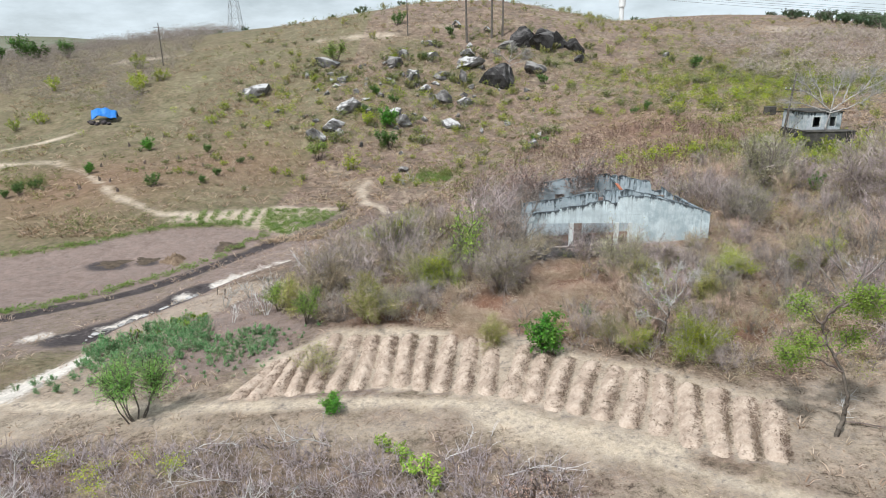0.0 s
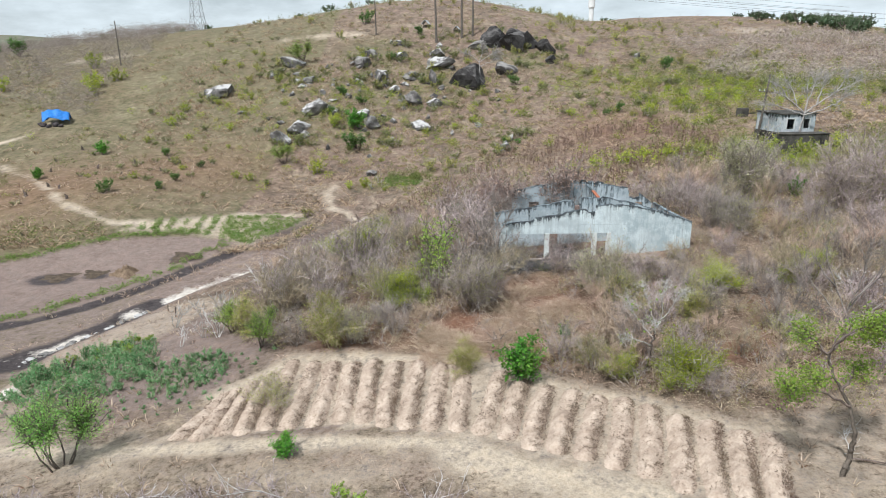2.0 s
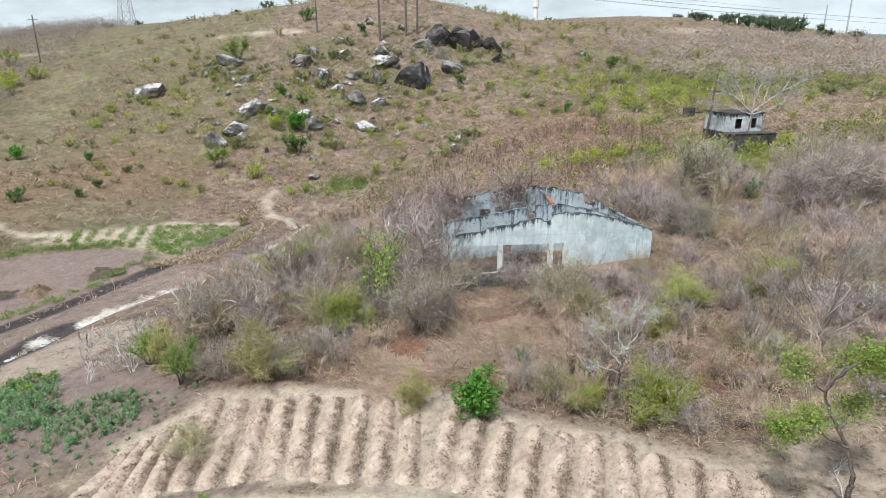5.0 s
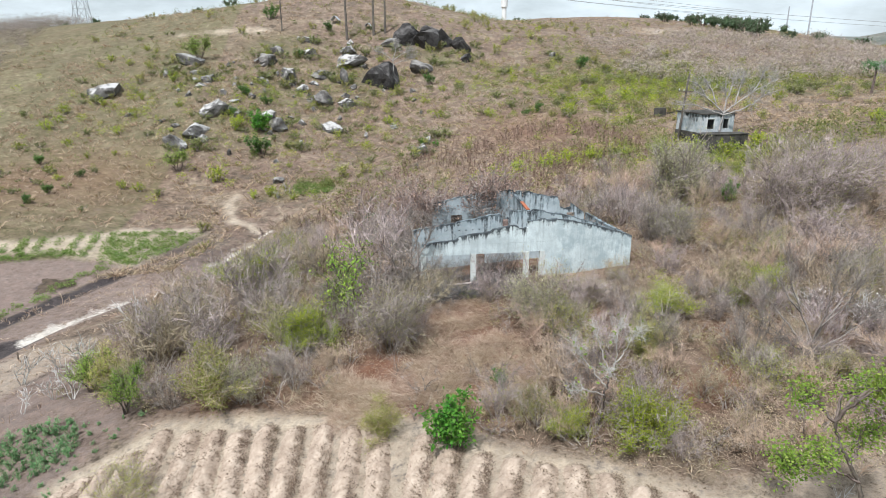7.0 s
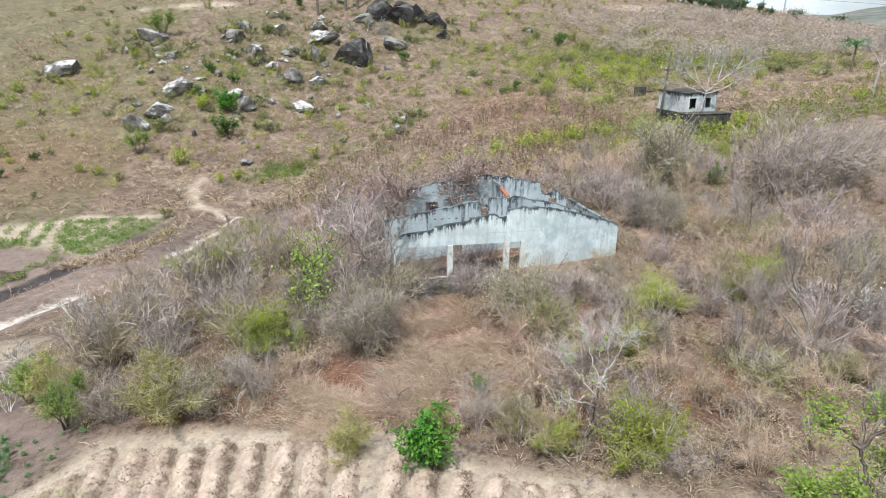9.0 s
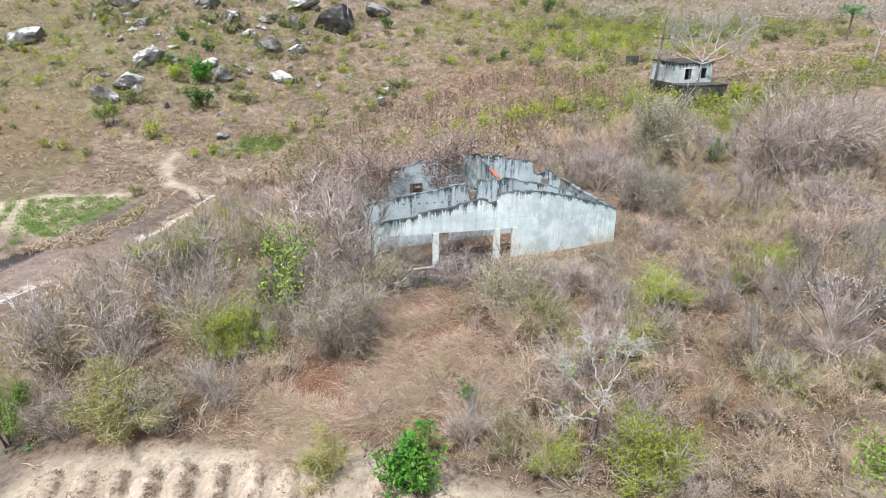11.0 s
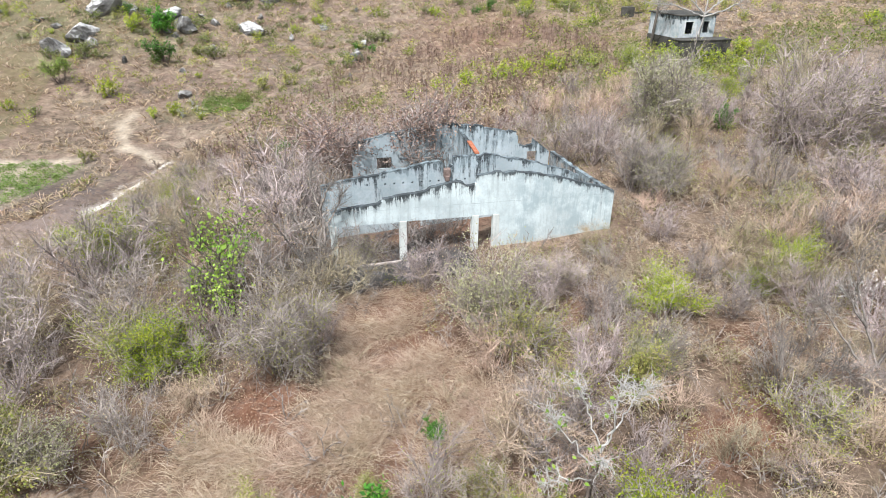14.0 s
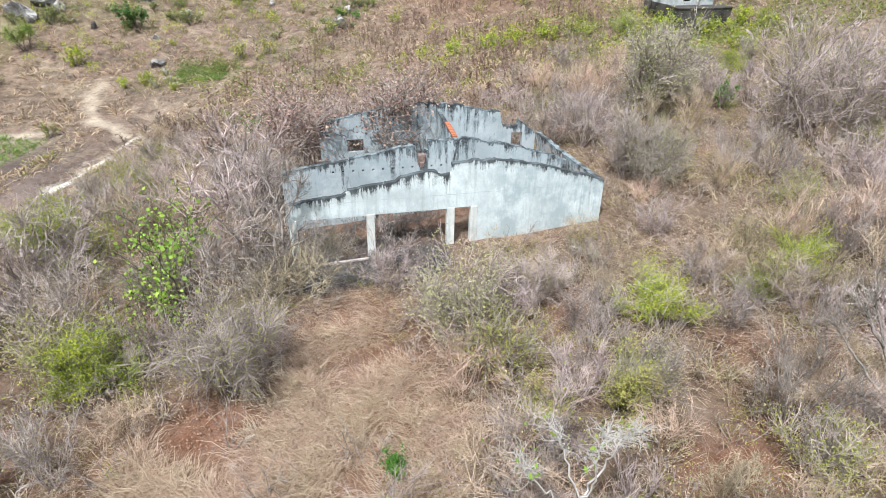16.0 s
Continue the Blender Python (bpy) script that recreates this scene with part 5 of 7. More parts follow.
    rows = np.c_[vx, vy, land(vx, vy) - 0.1, vs, rng.uniform(0, 6.28, len(vx)), rng.integers(0, 3, len(vx))]
    scatter("dead_vines", kinds, rows, MAT_TWIG_GREY, "dead grey vines and saplings round the broken walls", "dead vines")

    # loose stones on the red cut
    ico = bmesh.new()
    bmesh.ops.create_cube(ico, size=1.0)
    v0 = np.array([v.co[:] for v in ico.verts]) * np.array([1, 0.8, 0.5])
    f0 = np.array([[v.index for v in f.verts] for f in ico.faces])
    ico.free()
    xs, ys = np.r_[rng.normal(-3.0, 1.5, 340), rng.normal(19, 1.5, 60)], np.r_[rng.normal(-7.3, 1.0, 340), rng.normal(7, 1.5, 60)]
    rows = np.c_[xs, ys, land(xs, ys) - 0.1, rng.uniform(0.02, 0.07, len(xs)), rng.uniform(0, 6.28, len(xs)), np.zeros(len(xs))]
    scatter("loose_stones", [(v0, f0)], rows, mottled("ochre_stone", (0.20, 0.11, 0.07), (0.50, 0.35, 0.25), 2.0, 12.0), "loose ochre stones on red earth", "stones")

    # withered stalks behind the house
    def stalk(seed):
        r = np.random.default_rng(seed)
        s = grow(r, np.zeros((1, 3)), np.array([[0.1, 0, 1.0]]), np.array([1.0]), 0.02, 0.012, 4, 0.06, 0)
        tv, tf = tube_arrays(s)
        p = np.c_[r.normal(size=7) * 0.03, r.normal(size=7) * 0.03, r.uniform(0.35, 1.02, 7)]
        lv, lf = leaf_arrays(r, p, 0.22, 0.3, 0.9)
        return np.r_[tv, lv], np.r_[tf, lf + len(tv)]

    xs, ys = rng.uniform(-14, 34, 6000), rng.uniform(12, 66, 6000)
    field = inside(xs, ys, [(-12, 36), (0, 12), (12, 11), (18, 20), (28, 30), (34, 46), (30, 62), (8, 64), (-4, 48)])
    ok = (field > 0) & (rng.uniform(size=6000) < 0.9) & (hash_noise(xs / 4, ys / 4, 71) > -0.12)
    xs, ys = xs[ok][:1600], ys[ok][:1600]
    rows = np.c_[xs, ys, land(xs, ys) - 0.05, rng.uniform(0.9, 1.7, len(xs)), rng.uniform(0, 6.28, len(xs)), rng.integers(0, 3, len(xs))]
    scatter("withered_stalks", [stalk(k) for k in range(3)], rows, MAT_STALK, "stand of withered dark-brown crop stalks", "dry crop")

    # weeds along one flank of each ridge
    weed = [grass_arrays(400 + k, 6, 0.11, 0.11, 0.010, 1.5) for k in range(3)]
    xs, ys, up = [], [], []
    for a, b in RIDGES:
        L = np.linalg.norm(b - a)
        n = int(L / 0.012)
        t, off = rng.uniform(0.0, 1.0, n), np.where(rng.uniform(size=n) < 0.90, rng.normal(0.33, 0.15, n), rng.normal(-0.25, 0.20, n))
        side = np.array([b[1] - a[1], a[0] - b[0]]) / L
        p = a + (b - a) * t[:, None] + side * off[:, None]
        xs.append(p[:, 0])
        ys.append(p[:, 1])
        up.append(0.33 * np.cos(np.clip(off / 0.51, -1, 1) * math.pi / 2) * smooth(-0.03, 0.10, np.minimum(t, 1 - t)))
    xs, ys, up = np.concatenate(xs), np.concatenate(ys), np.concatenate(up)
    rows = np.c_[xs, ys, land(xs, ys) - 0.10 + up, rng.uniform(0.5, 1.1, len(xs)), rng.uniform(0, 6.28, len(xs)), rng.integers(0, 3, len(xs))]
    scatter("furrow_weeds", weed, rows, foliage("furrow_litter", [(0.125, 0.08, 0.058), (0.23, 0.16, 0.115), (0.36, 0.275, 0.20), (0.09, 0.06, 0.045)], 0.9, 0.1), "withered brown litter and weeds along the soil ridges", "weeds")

    # short dry tufts on open ground
    tuft = [grass_arrays(450 + k, 5, 0.36, 0.16, 0.020, 0.8) for k in range(3)]
    xs, ys = rng.uniform(-60, 50, 30000), rng.uniform(-32, 110, 30000)
    ok = (inside(xs, ys, FURROWED) < -0.3) & (inside(xs, ys, PLOT) < 0.3) & (to_line(xs, ys, PATH_SAND) > 0.9) & (to_line(xs, ys, STREAM) > 1.6) & (inside(xs, ys, HOUSE_AREA) < 0) & (inside(xs, ys, THICKET) < 1)
    for line in TRAILS:
        ok &= to_line(xs, ys, line) > 1.2
    ok &= (hash_noise(xs / 5, ys / 5, 61) + 0.6 * hash_noise(xs / 1.5, ys / 1.5, 62)) > -0.10
    xs, ys = xs[ok][:8500], ys[ok][:8500]
    rows = np.c_[xs, ys, land(xs, ys) - 0.05, rng.uniform(0.5, 1.5, len(xs)) * (1 + smooth(20, 90, ys)), rng.uniform(0, 6.28, len(xs)), rng.integers(0, 3, len(xs))]
    scatter("dry_tufts", tuft, rows, MAT_STRAW, "short dry grass tufts on bare ground", "grass")

    # grey weeds on the near slope before the plot
    xs, ys = rng.uniform(-32, 18, 12000), rng.uniform(-32, -15, 12000)
    ok = (inside(xs, ys, FURROWED) < -0.4) & (to_line(xs, ys, PATH_SAND) > 0.8) & (hash_noise(xs / 2.2, ys / 2.2, 91) > -0.22)
    xs, ys = xs[ok][:6000], ys[ok][:6000]
    rows = np.c_[xs, ys, land(xs, ys) - 0.03, rng.uniform(0.6, 1.6, len(xs)), rng.uniform(0, 6.28, len(xs)), rng.integers(0, 3, len(xs))]
    scatter("grey_weeds", weed, rows, MAT_WEED, "short withered grey weeds on sandy ground", "weeds")

    # scrub on the hillside, by kind
    n = 34000
    ys = 26 + 190 * rng.uniform(size=n) ** 1.5
    xs = rng.uniform(-0.8, 0.85, n) * (ys + 46)
    fade = rng.uniform(size=n) < 1 - 0.3 * smooth(150, 220, ys)
    bare = (inside(xs, ys, PLOT) < -1) & (inside(xs, ys, CROP) < -1) & (to_line(xs, ys, STREAM) > 2.5)
    for line in TRAILS:
        bare &= to_line(xs, ys, line) > 1.6
    soilpatch = np.exp(-(((xs + 50) / 26) ** 2 + ((ys - 52) / 22) ** 2)) > 0.4
    ok = fade & bare & ~(soilpatch & (rng.uniform(size=n) < 0.7)) & (inside(xs, ys, THICKET) < 0)
    woods = ((xs < -62) & (ys > 62 + (xs + 62) * -0.4)) & (hash_noise(xs / 30, ys / 30, 51) > -0.2)
    g = hash_noise(xs / 16, ys / 16, 41)
    kinds_by = (("tan_scrub", MAT_HILLGRASS, (g < 0.30), 1.0, 0.4, "dense tufts of straw-coloured dry grass on the hillside", 11500), ("olive_scrub", MAT_LEAF_OLIVE, (g > -0.12) & ((xs > -28) | (hash_noise(xs / 9, ys / 9, 46) > 0.12)), 1.0, 0.45, "sparse olive scrub on the hillside", 5600),
                ("brown_scrub", MAT_WEED, (g < 0.12), 0.8, 0.5, "withered dark brown scrub on the hillside", 4200),
                ("green_scrub", MAT_LEAF_HILL, (g > 0.06) | ((np.hypot((xs + 12) / 30, (ys - 88) / 26) < 1) & (hash_noise(xs / 5, ys / 5, 45) > 0.05)), 1.15, 0.7, "low dull green bushes on the hillside", 3000))
    for k, (name, mat, mask, size, h, label, most) in enumerate(kinds_by):
        m = ok & mask & (rng.uniform(size=n) < 0.75) & ~woods
        x, y = xs[m][:most], ys[m][:most]
        kinds = [grass_arrays(520 + j, 13, 0.62, 0.42, 0.028, 0.9) for j in range(4)] if name == "tan_scrub" else [clump_arrays(500 + 10 * k + j, 26, 0.85, h * 1.2, 0.14, 0.5) for j in range(4)]
        sz = rng.uniform(0.45, 1.5, len(x)) ** 1.5 * size
        rows = np.c_[x, y, land(x, y) - 0.1, sz, rng.uniform(0, 6.28, len(x)), rng.integers(0, 4, len(x))]
        scatter(name, kinds, rows, mat, label, "scrub")
    # yellow-green and green bushes among the boulders, on the far slope and by the small ruin
    for name, mat, seed, centres, label in (
            ("yellow_scrub", MAT_LEAF_YELLOW, 1, ((-20, 74, 14, 9, 70), (-45, 84, 12, 10, 60), (44, 84, 16, 13, 300), (66, 90, 18, 10, 220), (21, 42, 6, 3, 60), (38, 36, 5, 3.5, 50), (30, 24, 6, 4, 40), (-12, 92, 12, 12, 70), (34, 120, 12, 14, 60)), "yellow-green scrub in loose drifts on the hillside"),
            ("leafy_scrub", MAT_LEAF_HILL, 2, ((-14, 90, 12, 13, 160), (48, 96, 18, 14, 320), (72, 86, 14, 9, 200), (-70, 47, 3, 2, 40), (27, 72, 3, 2.5, 26), (-9, 53, 2.6, 2, 36), (0, 118, 9, 8, 60), (27, 39, 7, 3, 40)), "dull green leafy scrub in loose drifts on the hillside")):
        pts = np.concatenate([np.c_[rng.normal(cx, sx, c), rng.normal(cy, sy, c)] for cx, cy, sx, sy, c in centres])
        kinds = [clump_arrays(660 + 10 * seed + j, 90, 1.2, 0.95, 0.12, 0.5) for j in range(4)]
        rows = np.c_[pts, land(pts[:, 0], pts[:, 1]) - 0.1, rng.uniform(0.7, 1.9, len(pts)), rng.uniform(0, 6.28, len(pts)), rng.integers(0, 4, len(pts))]
        scatter(name, kinds, rows, mat, label, "scrub")
    kinds = [bush_arrays(395 + k, 1, 2.0, 9, 30, 120, 0, 0, thick=0.35, low=0.0, wob=0.22, twig=0.004, fine=True)[0] for k in range(3)]
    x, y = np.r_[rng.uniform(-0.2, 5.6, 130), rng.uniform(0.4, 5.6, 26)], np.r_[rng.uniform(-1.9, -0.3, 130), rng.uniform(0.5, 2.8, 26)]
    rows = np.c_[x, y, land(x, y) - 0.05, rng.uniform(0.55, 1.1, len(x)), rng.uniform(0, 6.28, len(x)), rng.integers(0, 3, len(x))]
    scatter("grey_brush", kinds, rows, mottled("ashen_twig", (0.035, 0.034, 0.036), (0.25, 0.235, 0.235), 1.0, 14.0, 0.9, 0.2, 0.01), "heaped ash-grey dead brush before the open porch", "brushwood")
    x, y = rng.uniform(6.4, 13.2, 260), rng.uniform(-0.75, -0.12, 260)
    rows = np.c_[x, y, land(x, y) - 0.05, rng.uniform(0.35, 0.9, 260), rng.uniform(0, 6.28, 260), rng.integers(0, 4, 260)]
    scatter("wall_grass", straw, rows, MAT_STRAW, "dry grass along the foot of the house wall", "grass")
    x, y = rng.uniform(-150, -60, 9000), rng.uniform(55, 220, 9000)
    m = (to_line(x, y, TRAILS[1]) > 3) & (x < -72 - 0.10 * (y - 90)) & (y > 80 - (x + 74) * 0.45)
    x, y = x[m][:1700], y[m][:1700]
    kinds = [clump_arrays(600 + k, 110, 1.3, 1.15, 0.19, 0.10) for k in range(3)]
    rows = np.c_[x, y, land(x, y) - 0.1, rng.uniform(1.6, 3.6, len(x)), rng.uniform(0, 6.28, len(x)), rng.integers(0, 3, len(x))]
    scatter("leafless_wood", kinds, rows, foliage("dark_dusky_twig", [(0.18, 0.145, 0.13), (0.27, 0.225, 0.205), (0.34, 0.29, 0.26), (0.24, 0.21, 0.14)], 0.9, 0.1), "leafless purple-grey scrub wood on the valley side", "scrub wood")


make_cover()


def slope_thicket():
    """Leafless thicket on the slope beyond the small ruin."""
    rng = np.random.default_rng(15)
    x, y = rng.uniform(54, 140, 6000), rng.uniform(80, 156, 6000)
    m = (hash_noise(x / 14, y / 14, 53) + 0.35 - 0.012 * np.abs(y - 112)) > 0
    m &= (y > 84) | (x > 76)
    x, y = x[m][:900], y[m][:900]
    kinds = [clump_arrays(640 + k, 56, 1.5, 0.9, 0.26, 0.14) for k in range(3)]
    rows = np.c_[x, y, land(x, y) - 0.1, rng.uniform(1.8, 3.6, len(x)), rng.uniform(0, 6.28, len(x)), rng.integers(0, 3, len(x))]
    scatter("leafless_thicket", kinds, rows, foliage("mauve_twig", [(0.28, 0.225, 0.20), (0.38, 0.315, 0.285), (0.46, 0.39, 0.35), (0.36, 0.33, 0.20)], 0.9, 0.1), "leafless purple-grey thicket on the far slope", "scrub wood")


slope_thicket()


def bare_trees_by_house():
    a = bush_arrays(131, 1, 0.75, 5, 40, 320, 160, 0.020, thick=0.40, wob=0.18, low=0.25, twig=0.0020, branch=0.8, rise=0.05)
    b = bush_arrays(132, 1, 0.65, 5, 40, 220, 1300, 0.026, thick=0.32, wob=0.14, low=0.30, twig=0.0018, branch=0.6, rise=0.1)
    grey = plant("leafless_tree", a, MAT_TWIG_GREY, MAT_LEAF_DRY, "leafless grey tree with twisted limbs against the house", "tree", "trees by the house", "trunk", "dead_foliage")
    brown = plant("withered_tree", b, MAT_TWIG_GREY, MAT_STALK, "withered sapling with hanging brown leaves behind the house", "tree", "trees by the house", "trunk", "dead_foliage")
    set_out([grey], [(-0.9, -0.7, 4.0), (-2.3, 1.4, 4.4), (-1.8, 5.2, 4.6), (-3.2, -2.0, 3.4), (-3.6, 3.0, 4.2), (-2.4, 8.4, 4.6), (16.2, 4.6, 3.4), (24.4, 15, 4.4), (31, 12, 5.2), (-12, -3.5, 3.8), (-14, 0.5, 3.8), (-11, 3.0, 4.0)], 14)
    set_out([brown], [(0.4, 9.3, 5.6), (2.2, 9.0, 5.8), (3.8, 9.5, 6.0), (5.4, 9.3, 5.6), (6.8, 9.9, 5.2), (-1.6, 10.5, 5.2), (1.2, 11.6, 5.4), (4.4, 12.0, 5.2), (-3.4, 12.2, 4.6), (7.6, 12.4, 4.6), (-0.4, 13.4, 4.8), (2.8, 14.2, 4.6)], 15)


bare_trees_by_house()
trunk_tree("bare_tree", (-0.55, -0.6), [[(0, 0, 0), (-0.05, 0, 1.2), (0.05, 0.05, 2.4), (-0.1, 0, 3.6)], [(0.05, 0.05, 2.4), (0.5, 0.2, 3.2), (0.9, 0.3, 4.0)], [(-0.1, 0, 3.6), (-0.4, 0.2, 4.3), (-0.3, 0.2, 5.0)], [(0, 0, 1.8), (-0.7, -0.2, 2.6), (-1.3, -0.2, 3.4)], [(-0.1, 0, 3.4), (0.2, -0.2, 4.2), (0.6, -0.2, 4.7)], [(0, 0, 1.4), (0.6, -0.3, 1.9), (1.3, -0.3, 2.2)]],
           130, 0, 0.1, MAT_TWIG_GREY, None, "bare grey tree at the corner of the house", 66, r=(0.12, 0.03), twig_len=0.9)


# ---------------------------------------------------------------- boulders
def rock_material(name, dark, light, top_tone, amount):
    m, nt, bsdf = material(name, 0.9)
    pos = where(nt)
    big, small = noise_tex(nt, pos, 0.7, 5, 0.65), noise_tex(nt, pos, 5.0, 6, 0.7)
    col = ramp_of(nt, calc(nt, "ADD", calc(nt, "MULTIPLY", big, 0.55), calc(nt, "MULTIPLY", small, 0.45)), [(0.36, dark), (0.6, light)])
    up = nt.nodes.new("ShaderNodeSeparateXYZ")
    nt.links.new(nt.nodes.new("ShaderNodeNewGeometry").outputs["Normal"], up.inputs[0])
    # faces turned upward mix towards a paler tone, broken up by noise
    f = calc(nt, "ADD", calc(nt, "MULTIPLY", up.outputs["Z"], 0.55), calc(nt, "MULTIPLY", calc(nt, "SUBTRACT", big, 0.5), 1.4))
    col = mix(nt, ramp_of(nt, f, [(0.25, (0, 0, 0)), (0.5, (amount, amount, amount))]), col, top_tone)
    nt.links.new(col, bsdf.inputs["Base Color"])
    bump(nt, bsdf, small, 0.6, 0.15)
    return m


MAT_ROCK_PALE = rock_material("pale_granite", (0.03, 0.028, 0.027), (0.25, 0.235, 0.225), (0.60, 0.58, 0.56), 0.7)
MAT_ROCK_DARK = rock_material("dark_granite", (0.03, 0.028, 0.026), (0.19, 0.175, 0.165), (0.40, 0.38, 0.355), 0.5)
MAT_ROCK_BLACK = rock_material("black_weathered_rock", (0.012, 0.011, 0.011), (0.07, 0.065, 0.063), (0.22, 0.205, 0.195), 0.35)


def boulder(x, y, w, h, mat, label, seed):
    bm = bmesh.new()
    bmesh.ops.create_icosphere(bm, subdivisions=3, radius=1.0)
    rng = random.Random(seed)
    off = Vector((rng.uniform(0, 50), rng.uniform(0, 50), rng.uniform(0, 50)))
    cuts = [(Vector((rng.uniform(-1, 1), rng.uniform(-1, 1), rng.uniform(-0.3, 1))).normalized(), rng.uniform(0.34, 0.76)) for _ in range(11)]
    for v in bm.verts:
        p = v.co.copy()
        for n, d in cuts:
            over = p.dot(n) - d
            if over > 0:
                p -= n * over * 0.95
        p *= 1.36 + 0.32 * noise.noise(p * 1.5 + off) + 0.20 * noise.noise(p * 4.0 + off)
        v.co = Vector((p.x * w / 2, p.y * w * 0.44, p.z * h * 0.52))
    for f in bm.faces:
        f.smooth = False
    ob = tagged(part("boulder", bm, mat), label, "boulder", "boulders on the hillside")
    ob.matrix_basis = pose(x, y, ground_at(x, y) + h * 0.24, rng.uniform(-8, 8), rng.uniform(-8, 8), rng.uniform(0, 360))


PALE = [(-48.9,91.7,6.1,3.1),(-37.3,105.1,5.7,3.0),(-40.0,99.6,2.1,1.8),(-27.1,76.4,4.4,3.3),(-28.9,70.4,4.2,2.3),(-31.0,67.0,3.6,2.1),(-16.9,75.0,3.4,2.4),(-7.4,77.6,4.2,2.0),(-17.1,99.4,3.6,2.6),(-13.5,93.5,3.2,2.0),(-5.4,88.2,4.3,1.7),(-5.0,106.1,6.4,2.9),(-4.5,111.5,4.2,1.9),(-13.3,115.5,2.9,1.4),(-13.3,109.6,3.0,1.9),(-23.5,76.2,2.0,1.3),(-13.4,70.0,1.9,1.4),(6.0,61.1,1.9,2.3),(7.5,66.9,1.8,1.4),(41.6,112.9,1.8,1.5),(-19.2,77.1,2.8,1.7)]
DARK = [(-31.3,95.0,3.8,1.8),(-10.1,100.2,3.6,2.3),(-9.3,87.5,3.3,3.1),(-5.7,96.9,2.3,3.5),(-21.2,105.7,5.4,2.7),(-19.6,109.8,2.8,2.2),(-21.5,96.3,2.0,1.5),(-24.8,77.6,1.8,1.1),(5.0,115.9,4.3,2.6),(10.5,102.5,4.7,2.9),(-15.9,95.0,1.7,1.2),(-34.9,99.0,1.8,1.0)]
BLACK = [(1.6,96.7,7.8,5.4),(12.2,115.2,7.4,4.8),(16.0,115.6,5.0,4.0),(20.2,114.1,4.6,3.4),(20.4,107.7,3.3,2.2),(9.0,117.5,6.0,4.6),(14.5,118.0,5.6,5.2)]
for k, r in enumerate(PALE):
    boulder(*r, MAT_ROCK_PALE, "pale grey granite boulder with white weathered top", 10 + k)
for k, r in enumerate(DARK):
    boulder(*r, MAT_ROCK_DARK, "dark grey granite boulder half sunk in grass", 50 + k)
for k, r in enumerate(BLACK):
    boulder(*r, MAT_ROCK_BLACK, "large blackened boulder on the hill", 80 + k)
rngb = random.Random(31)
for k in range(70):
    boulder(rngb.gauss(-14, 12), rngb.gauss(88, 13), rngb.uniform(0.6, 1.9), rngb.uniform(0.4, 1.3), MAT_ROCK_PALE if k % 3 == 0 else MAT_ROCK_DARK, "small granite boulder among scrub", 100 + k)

# bushes scattered over the hillside
GREEN = [(40.6, 35.6, 1.9), (-18.2,65.6,3.4),(-48.9,41.4,1.9),(-49.6,63.8,1.6),(-22.8,85.7,2.2),(-24.5,75.6,1.7),(-18.9,83.0,1.9),(-42.5,49.3,1.5),(-41.7,57.0,1.3),(-43.2,44.4,1.2),(26.4,71.1,1.8),(24.1,70.0,1.3),(11.5,94.0,2.4),(45.0,103.9,2.8),(-15.5,107.7,1.9),(-23.0,127.5,3.2),(-8.6,120.8,2.4),(-68.4,41.8,1.9),(-67.9,44.2,1.7),(-69.9,40.9,1.5),(-2.5,31.5,1.7),(23.0,14.8,1.2)]
YELLOW = [(37.4, 34.9, 2.4), (39.0, 34.2, 2.2), (36.2, 36.4, 2.6), (43.6, 35.6, 1.9), (41.8, 34.6, 1.6), (35.0, 33.6, 1.8), (-23.8,57.3,2.3),(-23.0,71.8,2.2),(-37.9,95.4,2.2),(19.6,41.0,1.8),(24.8,39.1,1.8),(37.7,70.0,2.6),(31.0,22.1,1.7),(35.2,23.8,1.6),(-15.8,51.7,1.5),(16.1,42.0,1.5),(-40.3,78.4,1.7),(-53.7,77.0,1.8),(-53.1,83.4,1.8),(44.8,78.7,2.4),(-10.5,27.5,1.6),(31.3,67.9,2.2)]
far_green = plant("green_hill_bush", bush_arrays(701, 1, 1.15, 8, 26, 60, 1100, 0.09, thick=0.8, low=0.05, twig=0.008, fine=True), MAT_BARK, foliage("dark_green_leaf", [(0.05, 0.12, 0.03), (0.09, 0.19, 0.04), (0.15, 0.25, 0.06)]), "dark green bush on the dry hillside", "bush", "hillside bushes")
far_yellow = plant("yellow_hill_bush", bush_arrays(702, 1, 1.5, 8, 26, 50, 700, 0.10, thick=0.8, low=0.05, twig=0.008, fine=True), MAT_TWIG_GREY, MAT_LEAF_YELLOW, "yellow-green bush on the dry hillside", "bush", "hillside bushes")
far_olive = plant("olive_hill_bush", bush_arrays(703, 1, 1.5, 8, 20, 50, 520, 0.10, thick=0.8, low=0.05, twig=0.010, fine=True), MAT_TWIG_GREY, MAT_LEAF_OLIVE, "dull olive bush on the dry hillside", "bush", "hillside bushes")
set_out([far_green], GREEN, 21)
set_out([far_yellow], [(-79, 106, 3.8), (-76, 95, 3.4), (-75, 92, 3.0), (-88, 78, 2.6), (-91, 75, 2.4), (-84, 112, 3.6), (-73, 99, 2.8), (-96, 96, 3.0)], 36)
set_out([far_green], [(-118, 128, 5.5), (-124, 132, 6.0), (-113, 131, 4.6), (-130, 128, 6.0)], 37)
set_out([far_yellow], YELLOW, 22)
rngo = random.Random(8)
rows = []
